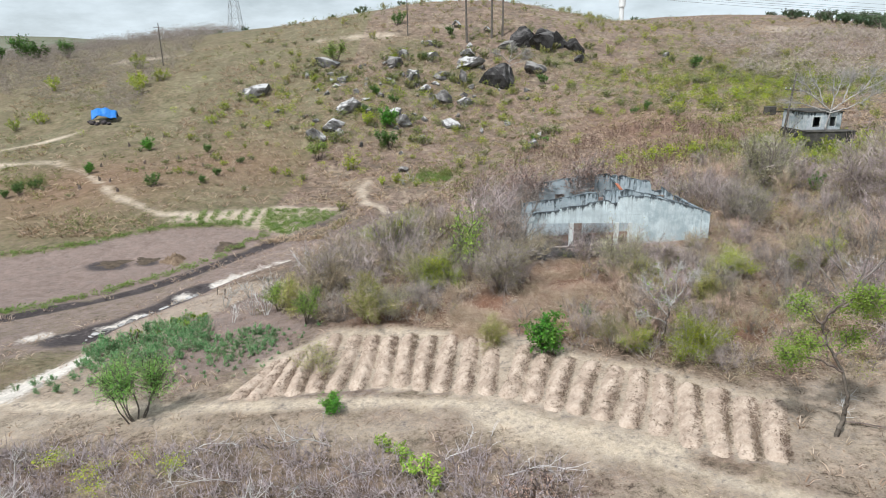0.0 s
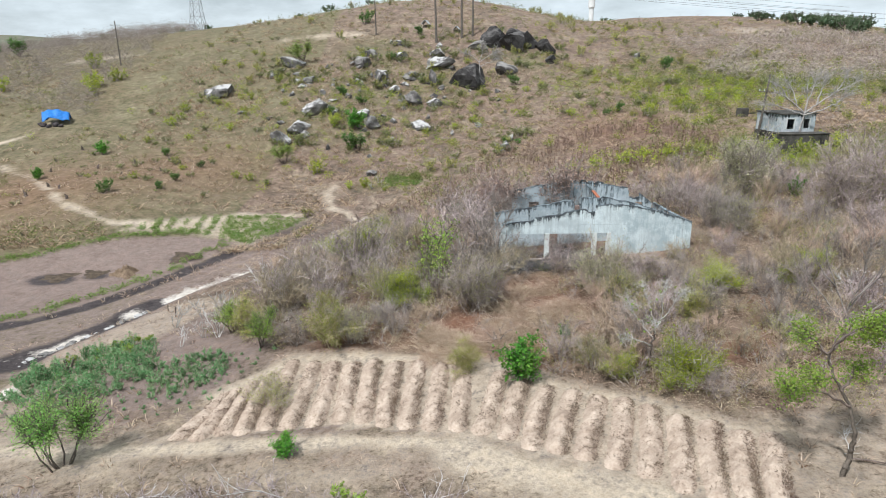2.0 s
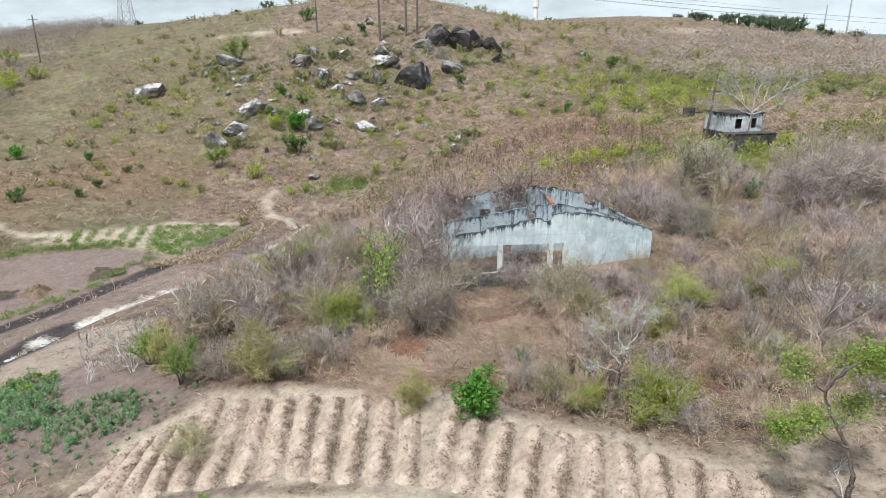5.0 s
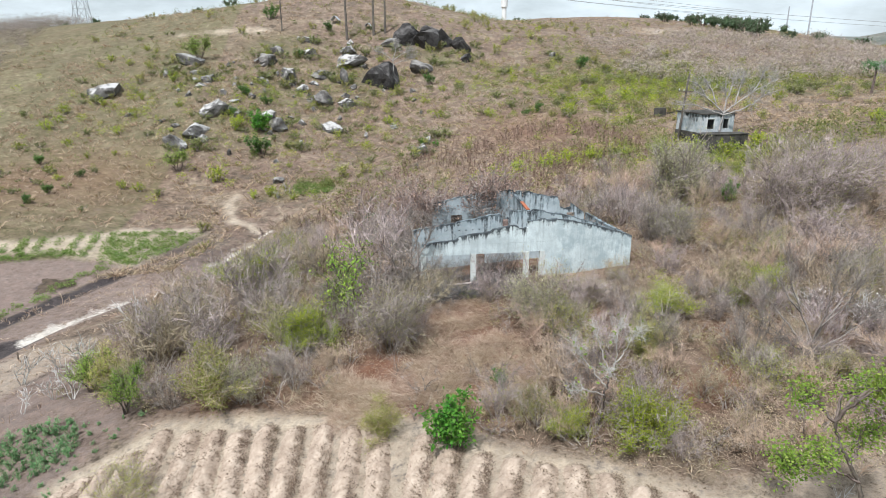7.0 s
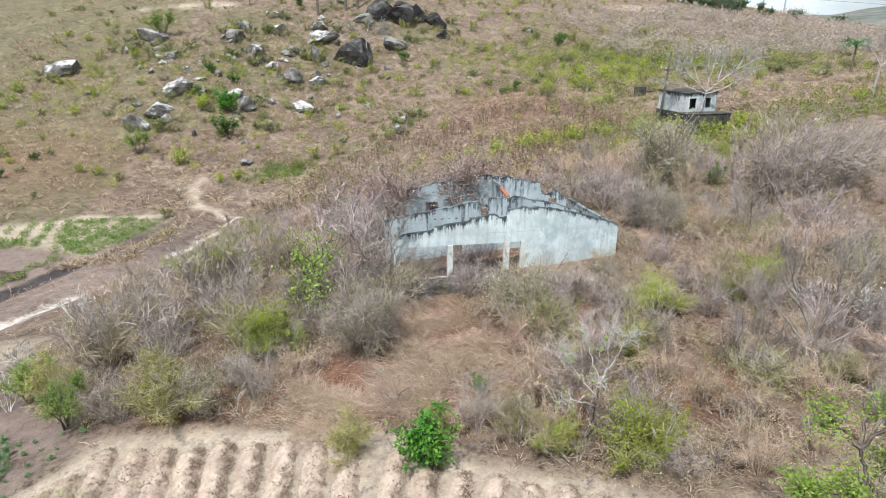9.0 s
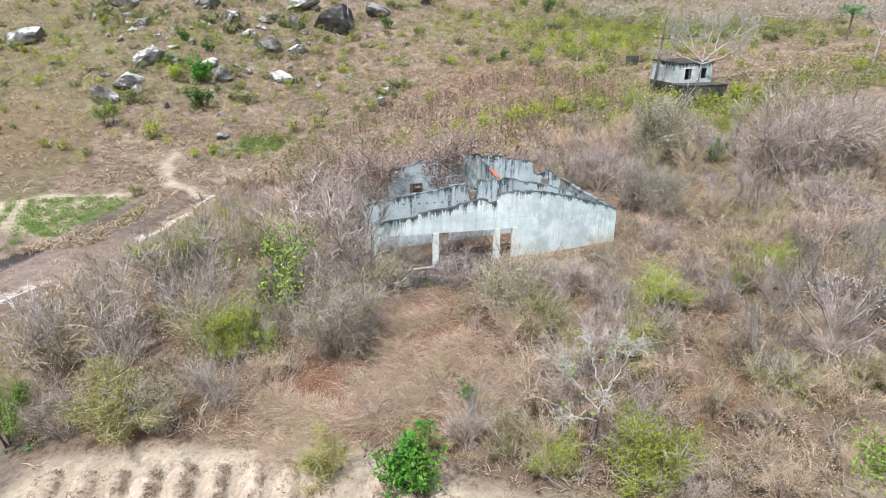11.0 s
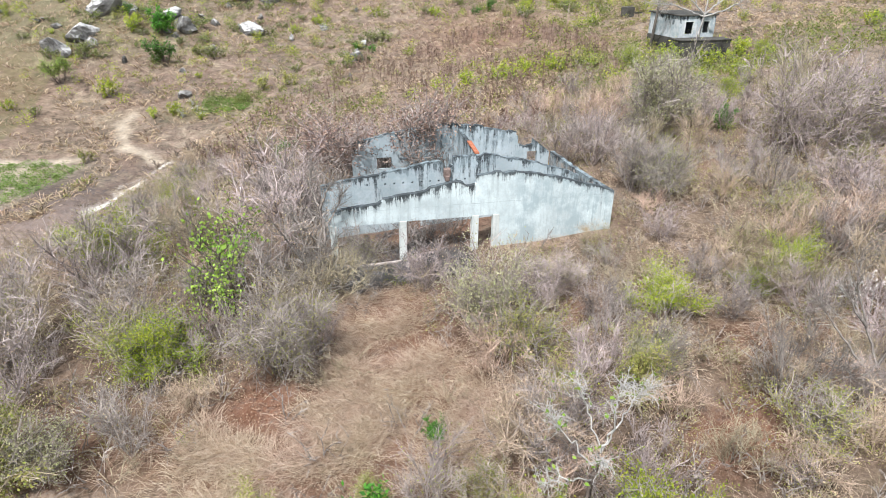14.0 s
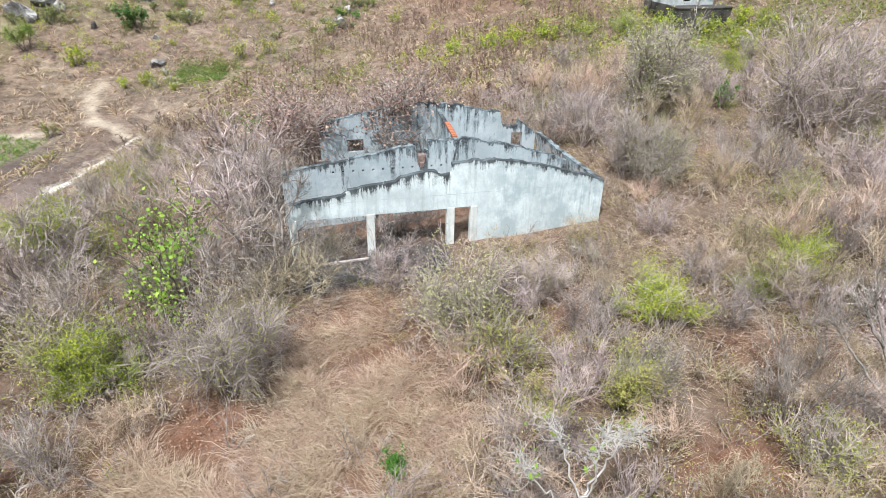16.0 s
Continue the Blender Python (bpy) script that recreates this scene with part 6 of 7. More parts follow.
while len(rows) < 150:
    x, y = rngo.uniform(-75, 95), rngo.uniform(34, 190)
    if rngo.random() < 0.35 + 0.5 * (x > 20) and not (-60 < x < -22 and y < 62) and abs(x + 80) > 8:
        rows.append((x, y, rngo.uniform(0.9, 2.4)))
for k, (x, y, w, h) in enumerate(PALE + DARK + BLACK):
    rows.append((x + rngo.uniform(-0.9, 0.9) * w, y - rngo.uniform(0.3, 0.8) * w, rngo.uniform(0.9, 1.9)))
set_out([far_olive], rows, 23)
far_dull = plant("dull_green_hill_bush", bush_arrays(705, 1, 1.4, 8, 20, 40, 330, 0.13, thick=0.8, low=0.05, twig=0.008, fine=True), MAT_TWIG_GREY, MAT_LEAF_HILL, "dull green bush between boulders on the hillside", "bush", "hillside bushes")
rows = [(x + rngo.uniform(-1.0, 1.0) * w, y + rngo.uniform(-1.0, 0.9) * w, rngo.uniform(1.0, 2.4)) for x, y, w, h in PALE + DARK + BLACK for _ in range(3)]
rows += [(rngo.gauss(44, 16), rngo.gauss(84, 16), rngo.uniform(1.0, 2.2)) for _ in range(40)] + [(rngo.gauss(78, 10), rngo.gauss(76, 8), rngo.uniform(1.2, 2.4)) for _ in range(22)]
rows += [(rngo.gauss(-50, 9), rngo.gauss(52, 9), rngo.uniform(0.5, 1.3)) for _ in range(26)]
rows += [(rngo.uniform(-62, 12), rngo.uniform(58, 126), rngo.uniform(0.6, 1.5)) for _ in range(70)] + [(rngo.gauss(62, 18), rngo.gauss(90, 14), rngo.uniform(1.0, 2.2)) for _ in range(40)]
set_out([far_dull], rows, 34)
set_out([far_yellow], [(rngo.uniform(-60, 20), rngo.uniform(46, 116), rngo.uniform(0.7, 1.6)) for _ in range(40)] + [(rngo.gauss(50, 20), rngo.gauss(80, 16), rngo.uniform(0.9, 1.9)) for _ in range(24)], 35)
rows = [(x, y, s) for x, y, s in ((-37.8, 164.9, 5), (-25.4, 164.5, 3.4), (-86.9, 172.5, 4.4), (-78.1, 173.5, 4.4), (71.7, 266.3, 7), (87.1, 272.6, 7.5), (117.5, 272.9, 7), (123.7, 254.2, 8), (124.1, 232.1, 7), (131.4, 202.7, 7), (134.6, 192.8, 6.5), (-47, 166.3, 3), (-7, 160.5, 4.5), (106.6, 274.8, 6), (126.5, 225.4, 6.5), (-95, 180, 5), (-110, 172, 5), (111, 262, 6), (129, 214, 6), (136, 184, 6), (138, 170, 6), (60, 268, 5), (98, 279, 5), (45, 262, 4.5), (120, 262, 6.5), (128, 240, 6.5))]
crest = plant("crest_tree", bush_arrays(704, 1, 1.9, 6, 30, 60, 650, 0.15, thick=1.5, low=0.06, twig=0.01, fine=True), MAT_BARK, foliage("far_tree_leaf", [(0.06, 0.10, 0.05), (0.10, 0.155, 0.075), (0.16, 0.21, 0.115)]), "dark green tree on the skyline", "tree", "skyline trees", "trunk", "crown")
rngk = random.Random(6)
rows = [(x, y, s * 0.52) for x, y, s in rows]
rows += [(x + rngk.gauss(0, 4), y + rngk.gauss(0, 5), rngk.uniform(2.2, 4.0)) for x, y in ((124, 254), (124, 232), (131, 203), (135, 193), (126, 225), (129, 214), (136, 184), (138, 172), (122, 262), (127, 240), (133, 198), (137, 178), (125, 248), (118, 268)) for _ in range(2)]
rows += [(x, y, rngk.uniform(3.2, 4.6)) for x, y in ((115, 181), (117, 177), (118.5, 173), (119.5, 168), (119.5, 163), (119, 158), (118.5, 154), (113, 185), (121, 170), (108, 196), (126, 150), (134, 146), (142, 140))]
set_out([crest], rows, 24)


# ---------------------------------------------------------------- crops in the valley
def make_crops():
    rng = np.random.default_rng(19)
    protos = []
    for k in range(3):
        a = bush_arrays(800 + k, 1, 1.1, 4, 12, 36, 400, 0.11, thick=0.8, low=0.12, aspect=0.45, twig=0.01)
        protos.append(plant("cassava_plant", a, MAT_TWIG_TAN, MAT_LEAF_CASSAVA, "young blue-green cassava plant in sandy soil", "crop plant", "cassava patch"))
    a = free_spots(rng, 150, [(-30, -6), (-25.3, -3.0), (-23.2, -3.6), (-20.6, -8.5), (-22, -11), (-25, -11.8), (-28.4, -10.2)], 0.5, [])
    b = free_spots(rng, 100, [(-21.3, -7.8), (-17.3, -7.2), (-15.9, -10.8), (-19.5, -12.0)], 0.46, [])
    low = [(-22.5 + 0.85 * i + 0.35 * j + rng.normal() * 0.1, -13.6 + 0.8 * j + rng.normal() * 0.1) for i in range(8) for j in range(8)]
    c = free_spots(rng, 14, [(-32, -13.2), (-27, -10.2), (-23, -13), (-27, -14.3)], 0.9, [])
    set_out(protos, [(x, y, rng.uniform(0.4, 1.05)) for x, y in a] + [(x, y, rng.uniform(0.35, 0.7)) for x, y in b] + [(x, y, rng.uniform(0.4, 0.8)) for x, y in c] + [(x, y, rng.uniform(0.2, 0.38)) for x, y in low if inside(np.array([x]), np.array([y]), FURROWED)[0] < -0.3], 25)
    lime = plant("lime_green_seedling", bush_arrays(805, 1, 0.9, 5, 12, 24, 300, 0.13, thick=0.8, low=0.05, twig=0.01), MAT_TWIG_TAN, MAT_LEAF_LIME, "fresh lime-green seedling in sandy soil", "crop plant", "cassava patch")
    set_out([lime], [(-25.0, -3.8, 0.8), (-27.4, -5.2, 0.8), (-24.2, -4.6, 0.7), (-26.0, -5.0, 0.6), (-25.6, -3.3, 0.9), (-24.6, -3.0, 0.9), (-26.6, -4.2, 0.7), (-23.6, -3.4, 0.8), (-8.2, -21.4, 0.9), (-7.4, -22.2, 1.0), (-6.3, -23.3, 1.2), (-6.0, -24.0, 1.0)], 26)
    leafy = [clump_arrays(820 + k, 34, 0.8, 0.45, 0.13, 0.6) for k in range(3)]
    x, y = rng.uniform(-43, -20, 3600), rng.uniform(27.5, 40.5, 3600)
    rowed = np.sin((x * 0.97 + y * 0.1) * 4.2) > 0.35
    ok = (inside(x, y, CROP) > 0) & ((x > -31) | rowed) & (rng.uniform(size=3600) < np.where(x > -31, 0.55, 0.9))
    x, y = x[ok][:900], y[ok][:900]
    ex = np.concatenate([np.linspace(p[0], q[0], 90) for p, q in zip(CROP_EDGE, CROP_EDGE[1:])])
    ey = np.concatenate([np.linspace(p[1], q[1], 90) for p, q in zip(CROP_EDGE, CROP_EDGE[1:])])
    dx = np.linspace(-50, -28.5, 260)
    dy = np.interp(dx, [-50, -44, -39, -34, -31, -28.5], [3.4, 6.0, 11.7, 18.4, 25.2, 29])
    gx, gy = rng.uniform(-12.6, -7.4, 240), rng.uniform(50.8, 55.6, 240)
    x = np.r_[x, ex + rng.normal(size=len(ex)) * 0.4, dx + rng.normal(size=260) * 0.5, gx]
    y = np.r_[y, ey + rng.normal(size=len(ey)) * 0.4, dy + rng.normal(size=260) * 0.4, gy]
    rows = np.c_[x, y, land(x, y), rng.uniform(0.5, 1.2, len(x)), rng.uniform(0, 6.28, len(x)), rng.integers(0, 3, len(x))]
    scatter("low_crop", leafy, rows, foliage("bean_leaf", [(0.15, 0.26, 0.06), (0.25, 0.36, 0.085), (0.32, 0.41, 0.13)]), "low green crop in rows and along the plot's edge", "crop")
    # faint seed rows, clods and dung in the grey plot
    x, y = rng.uniform(-58, -28, 2600), rng.uniform(4, 30, 2600)
    ok = (inside(x, y, PLOT) > 0.3)
    x, y = x[ok], y[ok]
    rows = np.c_[x, y, land(x, y) - 0.02, rng.uniform(0.25, 0.6, len(x)), rng.uniform(0, 6.28, len(x)), rng.integers(0, 3, len(x))]
    scatter("plot_litter", [grass_arrays(830 + k, 6, 0.2, 0.25, 0.03, 1.6) for k in range(3)], rows, MAT_WEED, "dry litter strewn on the grey plot", "litter")


make_crops()


def heap(x, y, w, h, mat, label, seed):
    rng = np.random.default_rng(seed)
    n = 26
    u = np.linspace(-1, 1, n)
    X, Y = np.meshgrid(u, u)
    r = np.hypot(X, Y) * (1 + 0.25 * np.sin(np.arctan2(Y, X) * 3 + seed) + 0.12 * np.sin(np.arctan2(Y, X) * 7))
    z = np.clip(1 - r * 1.2, -0.4, 1) * h * (1 + 0.25 * rng.normal(size=X.shape)) - 0.05
    px, py = x + X.ravel() * w / 2, y + Y.ravel() * w / 2
    i = np.arange(n * n).reshape(n, n)
    f = np.stack([i[:-1, :-1], i[:-1, 1:], i[1:, 1:], i[1:, :-1]], -1).reshape(-1, 4)
    ob = new("dung_mound", mesh("dung_mound", np.c_[px, py, land(px, py) + z.ravel()], f))
    ob.data.materials.append(mat)
    return tagged(ob, label, "heap")


MAT_DUNG = mottled("dark_dung", (0.035, 0.027, 0.02), (0.14, 0.105, 0.075), 2.0, 12.0, 0.97, 0.8, 0.05)
heap(-36.8, 20.6, 3.0, 0.9, mottled("brown_manure", (0.09, 0.06, 0.04), (0.26, 0.19, 0.13), 2.0, 12.0, 0.97, 0.8, 0.05), "heap of brown manure on the plot", 1)
heap(-43.2, 19.3, 4.4, 0.16, MAT_DUNG, "low dark heap of spread manure", 2)
heap(-39.9, 20.6, 3.4, 0.16, MAT_DUNG, "low dark heap of spread manure", 3)
heap(-32.4, 25.0, 4.0, 0.16, MAT_DUNG, "low dark heap of spread manure", 4)


def stream_stones():
    rng = random.Random(3)
    for k in range(60):
        t = rng.random()
        x, y = np.interp(t, [0, 0.5, 1], [-33.4, -31.0, -29.2]), np.interp(t, [0, 0.5, 1], [-2.2, 2.0, 8.0])
        x, y, s = x + rng.gauss(0, 0.5), y + rng.gauss(0, 0.5), rng.uniform(0.12, 0.42)
        bm = bmesh.new()
        bmesh.ops.create_icosphere(bm, subdivisions=1, radius=1.0)
        for v in bm.verts:
            v.co = Vector((v.co.x * s, v.co.y * s * 0.8, v.co.z * s * 0.5)) * rng.uniform(0.8, 1.15)
        ob = tagged(part("stream_stone", bm, MAT_ROCK_PALE if k % 2 else MAT_ROCK_DARK), "grey stone in the dark dry stream bed", "stone", "stones in the stream bed")
        ob.matrix_basis = pose(x, y, ground_at(x, y) - 0.45, 0, 0, rng.uniform(0, 360))


stream_stones()


# ---------------------------------------------------------------- cut brushwood in the foreground
MAT_TWIG_PURPLE = mottled("purple_grey_twig", (0.20, 0.158, 0.155), (0.52, 0.445, 0.435), 1.0, 14.0, 0.9, 0.1, 0.01)


def make_felled():
    rng = np.random.default_rng(44)
    kinds = [bush_arrays(900 + k, 1, 2.3, 7, 14, 46, 0, 0, thick=0.6, low=0.0, wob=0.20, twig=0.0075, fine=True)[0] for k in range(4)]
    poly = [(-30, -19.6), (-24, -19.6), (-16, -20.6), (-10.5, -20.2), (-7, -22.6), (-4.5, -21.8), (-0.5, -23.0), (0, -26), (-3, -31), (-30, -31)]
    pts = free_spots(rng, 700, poly, 0.34, [])
    rows = np.c_[pts, land(pts[:, 0], pts[:, 1]) - 0.1, rng.uniform(0.6, 1.25, len(pts)), rng.uniform(0, 6.28, len(pts)), rng.integers(0, 4, len(pts))]
    scatter("cut_brushwood", kinds, rows, MAT_TWIG_PURPLE, "cut purple-grey brushwood strewn on the ground", "brushwood")
    # larger pale dead limbs lying on it
    protos = []
    for k in range(3):
        r = np.random.default_rng(950 + k)
        s1 = grow(r, np.zeros((1, 3)), np.array([[1.0, 0.1, 0.32]]), np.array([2.4]), 0.028, 0.012, 7, 0.16, -0.03)
        p, d = spawn(r, s1, 9, 0.6, 0.12)
        s2 = grow(r, p, d, r.uniform(0.5, 1.2, 9), 0.015, 0.007, 4, 0.2, 0.02)
        p, d = spawn(r, s2, 26, 0.7, 0.1)
        s3 = grow(r, p, d, r.uniform(0.2, 0.6, 26), 0.008, 0.004, 2, 0.2, 0)
        ob = tagged(new("dead_limb", mesh("dead_limb", *tube_arrays(join(s1, s2, s3)))), "bleached dead limb lying on cut brushwood", "branch", "dead limbs")
        ob.data.materials.append(MAT_TWIG_PALE)
        protos.append(ob)
    set_out(protos, [(x, y, s) for (x, y), s in zip(free_spots(rng, 42, poly, 1.5, []), rng.uniform(0.7, 1.2, 42))], 27)
    set_out(protos, [(0.8, -2.2, 0.9), (1.6, -1.2, 1.0), (0.2, -3.0, 0.8), (18.4, -9.6, 1.1), (19.6, -11.4, 1.0), (10.8, -21.0, 0.9), (-1.2, -1.6, 1.0)], 28)
    # sprinkled yellow leaves on it
    mid = np.array([(-22.6, -21.4), (-20.2, -22.6), (-18.6, -21.6), (-17.0, -22.4), (-19.4, -23.6)])[rng.integers(0, 5, 60)]
    x, y = mid[:, 0] + rng.normal(0, 0.28, 60), mid[:, 1] + rng.normal(0, 0.28, 60)
    rows = np.c_[x, y, land(x, y) + 0.35, rng.uniform(0.5, 1.1, 60), rng.uniform(0, 6.28, 60), rng.integers(0, 2, 60)]
    scatter("yellow_regrowth", [clump_arrays(970 + k, 30, 0.9, 0.6, 0.075) for k in range(2)], rows, MAT_LEAF_YELLOW, "yellow regrowth sprouting through brushwood", "weeds")
    dark = bush_arrays(980, 1, 2.4, 9, 30, 160, 260, 0.12, thick=0.9, low=0.0, twig=0.012)
    d1 = plant("dead_brush_pile", dark, MAT_BARK, MAT_STALK, "pile of dead dark red-brown brush", "brush pile", "brush piles", "wood", "dead_foliage")
    set_out([d1], [(-1.6, -24.2, 1.1), (-2.8, -24.8, 1.0), (-0.9, -25.2, 1.0), (6.2, -14.8, 0.7), (5.0, -15.2, 0.6)], 29)


make_felled()


# posts, stump and bare saplings left of the plot
def small_wood():
    bm = bmesh.new()
    rod(bm, (0, 0, -0.1), (-0.25, 0.1, 0.75), 0.09, 0.06, 7)
    rod(bm, (0, 0, 0.2), (0.25, 0, 0.85), 0.06, 0.04, 7)
    rod(bm, (-0.1, 0, 0.3), (-0.75, 0.1, 0.6), 0.05, 0.03, 6)
    ob = tagged(part("tree_stump", bm, MAT_BARK), "burnt forked stump beside the cassava", "stump")
    ob.matrix_basis = spot(-26.7, -6.8, 1.25)
    for x, y, s in ((-24.2, 2.7, 0.8), (-25.6, 4.6, 0.7), (-20.2, 14.0, 0.9), (-19.4, 17.2, 1.0), (-18.4, 20.0, 0.8)):
        bm = bmesh.new()
        rod(bm, (0, 0, -0.1), (0.06, 0, 1.0), 0.07, 0.05, 7)
        rod(bm, (0.03, 0, 0.6), (0.22, 0.05, 0.95), 0.04, 0.03, 6)
        ob = tagged(part("charred_post", bm, MAT_BARK), "short charred post in bare soil", "post", "charred posts")
        ob.matrix_basis = spot(x, y, s, x)
    sap = plant("bare_sapling", bush_arrays(991, 1, 0.8, 4, 18, 60, 0, 0, thick=0.6, low=0.2, twig=0.006), MAT_TWIG_PALE, None, "bare pale sapling on bare soil", "sapling", "bare saplings")
    set_out([sap], [(-18.4, -4.6, 2.0), (-19.6, -4.0, 1.6), (-23.0, -0.4, 2.2), (-20.6, -5.2, 1.4), (-17.6, -2.4, 2.2), (-19.0, -1.0, 2.4), (-30.5, -18.6, 2.6), (-15.6, -1.6, 2.6), (-16.5, 1.5, 2.8), (-21.5, 1.0, 1.8), (18.6, -8.8, 2.2), (19.5, -9.6, 2.4)], 30)
    # dark burnt shrubs along the stream head
    burnt = plant("burnt_shrub", bush_arrays(992, 1, 1.0, 6, 18, 50, 40, 0.10, thick=0.8, low=0.2, twig=0.010), MAT_BARK, MAT_STALK, "dark burnt shrub near the stream", "shrub", "burnt shrubs", "wood", "dead_foliage")
    set_out([burnt], [(-13.5, 37, 1.6), (-12.4, 38.4, 1.5), (-11.0, 36.4, 1.7), (-14.6, 33.8, 1.3), (-9.6, 34.6, 1.4), (-8.4, 37.4, 1.4), (-12.0, 33.4, 1.2)], 31)
    blossom = plant("blossoming_shrub", bush_arrays(993, 1, 1.3, 10, 50, 200, 200, 0.04, thick=0.5, low=0.3, twig=0.005), MAT_TWIG_GREY, MAT_FLOWER, "grey leafless shrub dotted with pale blossom", "shrub", "", "wood", "blossom")
    set_out([blossom], [(18.6, -9.4, 2.2), (20.4, -10.6, 2.0)], 32)
    agave = bush_arrays(994, 1, 1.2, 14, 6, 10, 60, 0.5, thick=1.6, low=0.1, aspect=0.14, twig=0.01)
    ag = plant("spiky_plant", agave, MAT_TWIG_PALE, MAT_LEAF_OLIVE, "pale spiky plant by the sandy track", "plant", "spiky plants")
    set_out([ag], [(-14.6, 50.5, 1.3), (-13.2, 51.8, 1.2), (-15.6, 52.6, 1.2), (-12.4, 49.6, 1.1), (-14.0, 54.0, 1.2)], 33)


small_wood()
bm = bmesh.new()
rod(bm, (0, 0, 0), (2.6, -0.1, 0.12), 0.07, 0.06, 7)
beam = tagged(part("fallen_beam", bm, MAT_TWIG_GREY), "weathered grey roof beam lying on dead brush", "beam")
beam.matrix_basis = pose(0.3, -0.75, ground_at(0.6, -0.75) + 0.55, 0, 0, 3)
for x, y, sz in ((-59.2, 41.4, 1.2), (-58.4, 45.2, 1.0), (-56.0, 43.6, 0.9), (-52.6, 39.3, 1.0), (-63.4, 54.5, 1.0), (-56.8, 55.6, 1.1), (-50.8, 50.6, 0.8), (-52.4, 58.7, 1.0), (-48.0, 61.0, 1.0), (-52.2, 28.8, 0.7), (-64.5, 66, 1.1), (-60.2, 70.5, 1.1), (-46.5, 54.0, 0.9), (-66.0, 60.5, 1.0)):
    bm = bmesh.new()
    rod(bm, (0, 0, -0.1), (0.05, 0.02, 0.55), 0.22, 0.15, 8)
    rod(bm, (0.02, 0, 0.3), (0.20, 0.04, 0.75), 0.10, 0.06, 6)
    ob = tagged(part("burnt_stump", bm, MAT_BARK), "low burnt stump on the cleared hillside", "stump", "burnt stumps")
    ob.matrix_basis = spot(x, y, sz, x)
bm = bmesh.new()
for k in range(5):
    rod(bm, (k * 0.72, 0.05 * math.sin(k * 1.7), 0.05), (k * 0.72 + 0.73, 0.05 * math.sin(k * 1.7 + 1.7), 0.05), 0.035 - 0.003 * k, 0.032 - 0.003 * k, 7)
log = tagged(part("fallen_pole", bm, MAT_BARK), "dark dead pole lying on sandy ground", "pole")
log.matrix_basis = pose(10.8, -20.9, ground_at(12.2, -21.3) + 0.02, 0, 0, -16)


# ---------------------------------------------------------------- small ruin, poles, pylon, far things
def flat_wall(name, length, height, thick, mat, parent, m, openings=()):
    xs = np.arange(0, length + 0.01, length / max(4, round(length / 0.35)))
    ob = part(name, wall_mesh(name, xs, 0.0, broken([(0, height), (length, height)], len(name), 0.02), openings, thick), mat, parent)
    ob.matrix_basis = m
    return ob


def make_small_ruin():
    root = tagged(new("small_ruin"), "small flat-roofed abandoned house with stained white walls on a dark base", "house")
    a = 8.0
    root.matrix_basis = pose(37.85, 38.1, 4.1, 0, 0, a)
    flat_wall("front_wall", 4.6, 2.25, 0.2, MAT_RUIN, root, pose(0, 0, 0), [(0.75, 1.8, 0.4, 1.65), (3.0, 3.85, 0.45, 1.65)])
    flat_wall("side_wall", 4.6, 2.25, 0.2, MAT_RUIN, root, pose(0, 4.8, 0, 0, 0, -90), [(0.6, 1.0, 1.2, 1.7)])
    flat_wall("side_wall", 4.6, 2.25, 0.2, MAT_RUIN, root, pose(4.6, 0.2, 0, 0, 0, 90))
    flat_wall("back_wall", 4.6, 2.25, 0.2, MAT_RUIN, root, pose(0, 4.8, 0))
    bm = bmesh.new()
    box(bm, -0.15, 4.75, -0.15, 5.15, 2.2, 2.34, 0.02)
    part("roof_slab", bm, MAT_CONCRETE, root, "blackened concrete roof slab")
    bm = bmesh.new()
    box(bm, -0.1, 4.7, -0.1, 5.0, -2.4, 0.0, 0.02)
    part("foundation", bm, MAT_CONCRETE, root)
    for x0, x1, z0, z1 in ((0.75, 1.8, 0.4, 1.65), (3.0, 3.85, 0.45, 1.65)):
        bm = bmesh.new()
        box(bm, x0 - 0.14, x0 + 0.03, -0.03, 0.12, z0, z1)
        box(bm, x1 - 0.03, x1 + 0.06, -0.03, 0.12, z0, z1)
        box(bm, x0 + 0.03, x1 - 0.03, -0.03, 0.12, z1 - 0.03, z1 + 0.08)
        part("window_frame", bm, MAT_PILLAR, root)
    tank = tagged(new("water_tank"), "dark damp concrete cistern in front of the small ruin", "cistern")
    tank.matrix_basis = pose(37.0, 36.0, 1.6, 0, 0, 2)
    bm = bmesh.new()
    box(bm, 0, 5.9, 0, 1.7, -0.6, 2.5, 0.03)
    part("tank_body", bm, MAT_CONCRETE, tank)
    bm = bmesh.new()
    box(bm, -0.08, 5.98, -0.08, 1.78, 2.5, 2.62, 0.02)
    part("rim", bm, MAT_CONCRETE, tank)
    shed = tagged(new("block_shed"), "small dark masonry block beside the ruin", "shed")
    shed.matrix_basis = pose(42.4, 58.7, ground_at(43.2, 58.7), 0, 0, 20)
    bm = bmesh.new()
    box(bm, 0, 1.4, 0, 1.2, -0.6, 1.3, 0.03)
    part("body", bm, MAT_CONCRETE, shed)
    bm = bmesh.new()
    box(bm, 1.4, 3.2, 0.2, 0.4, 0.4, 0.55)
    part("beam", bm, MAT_CONCRETE, shed)


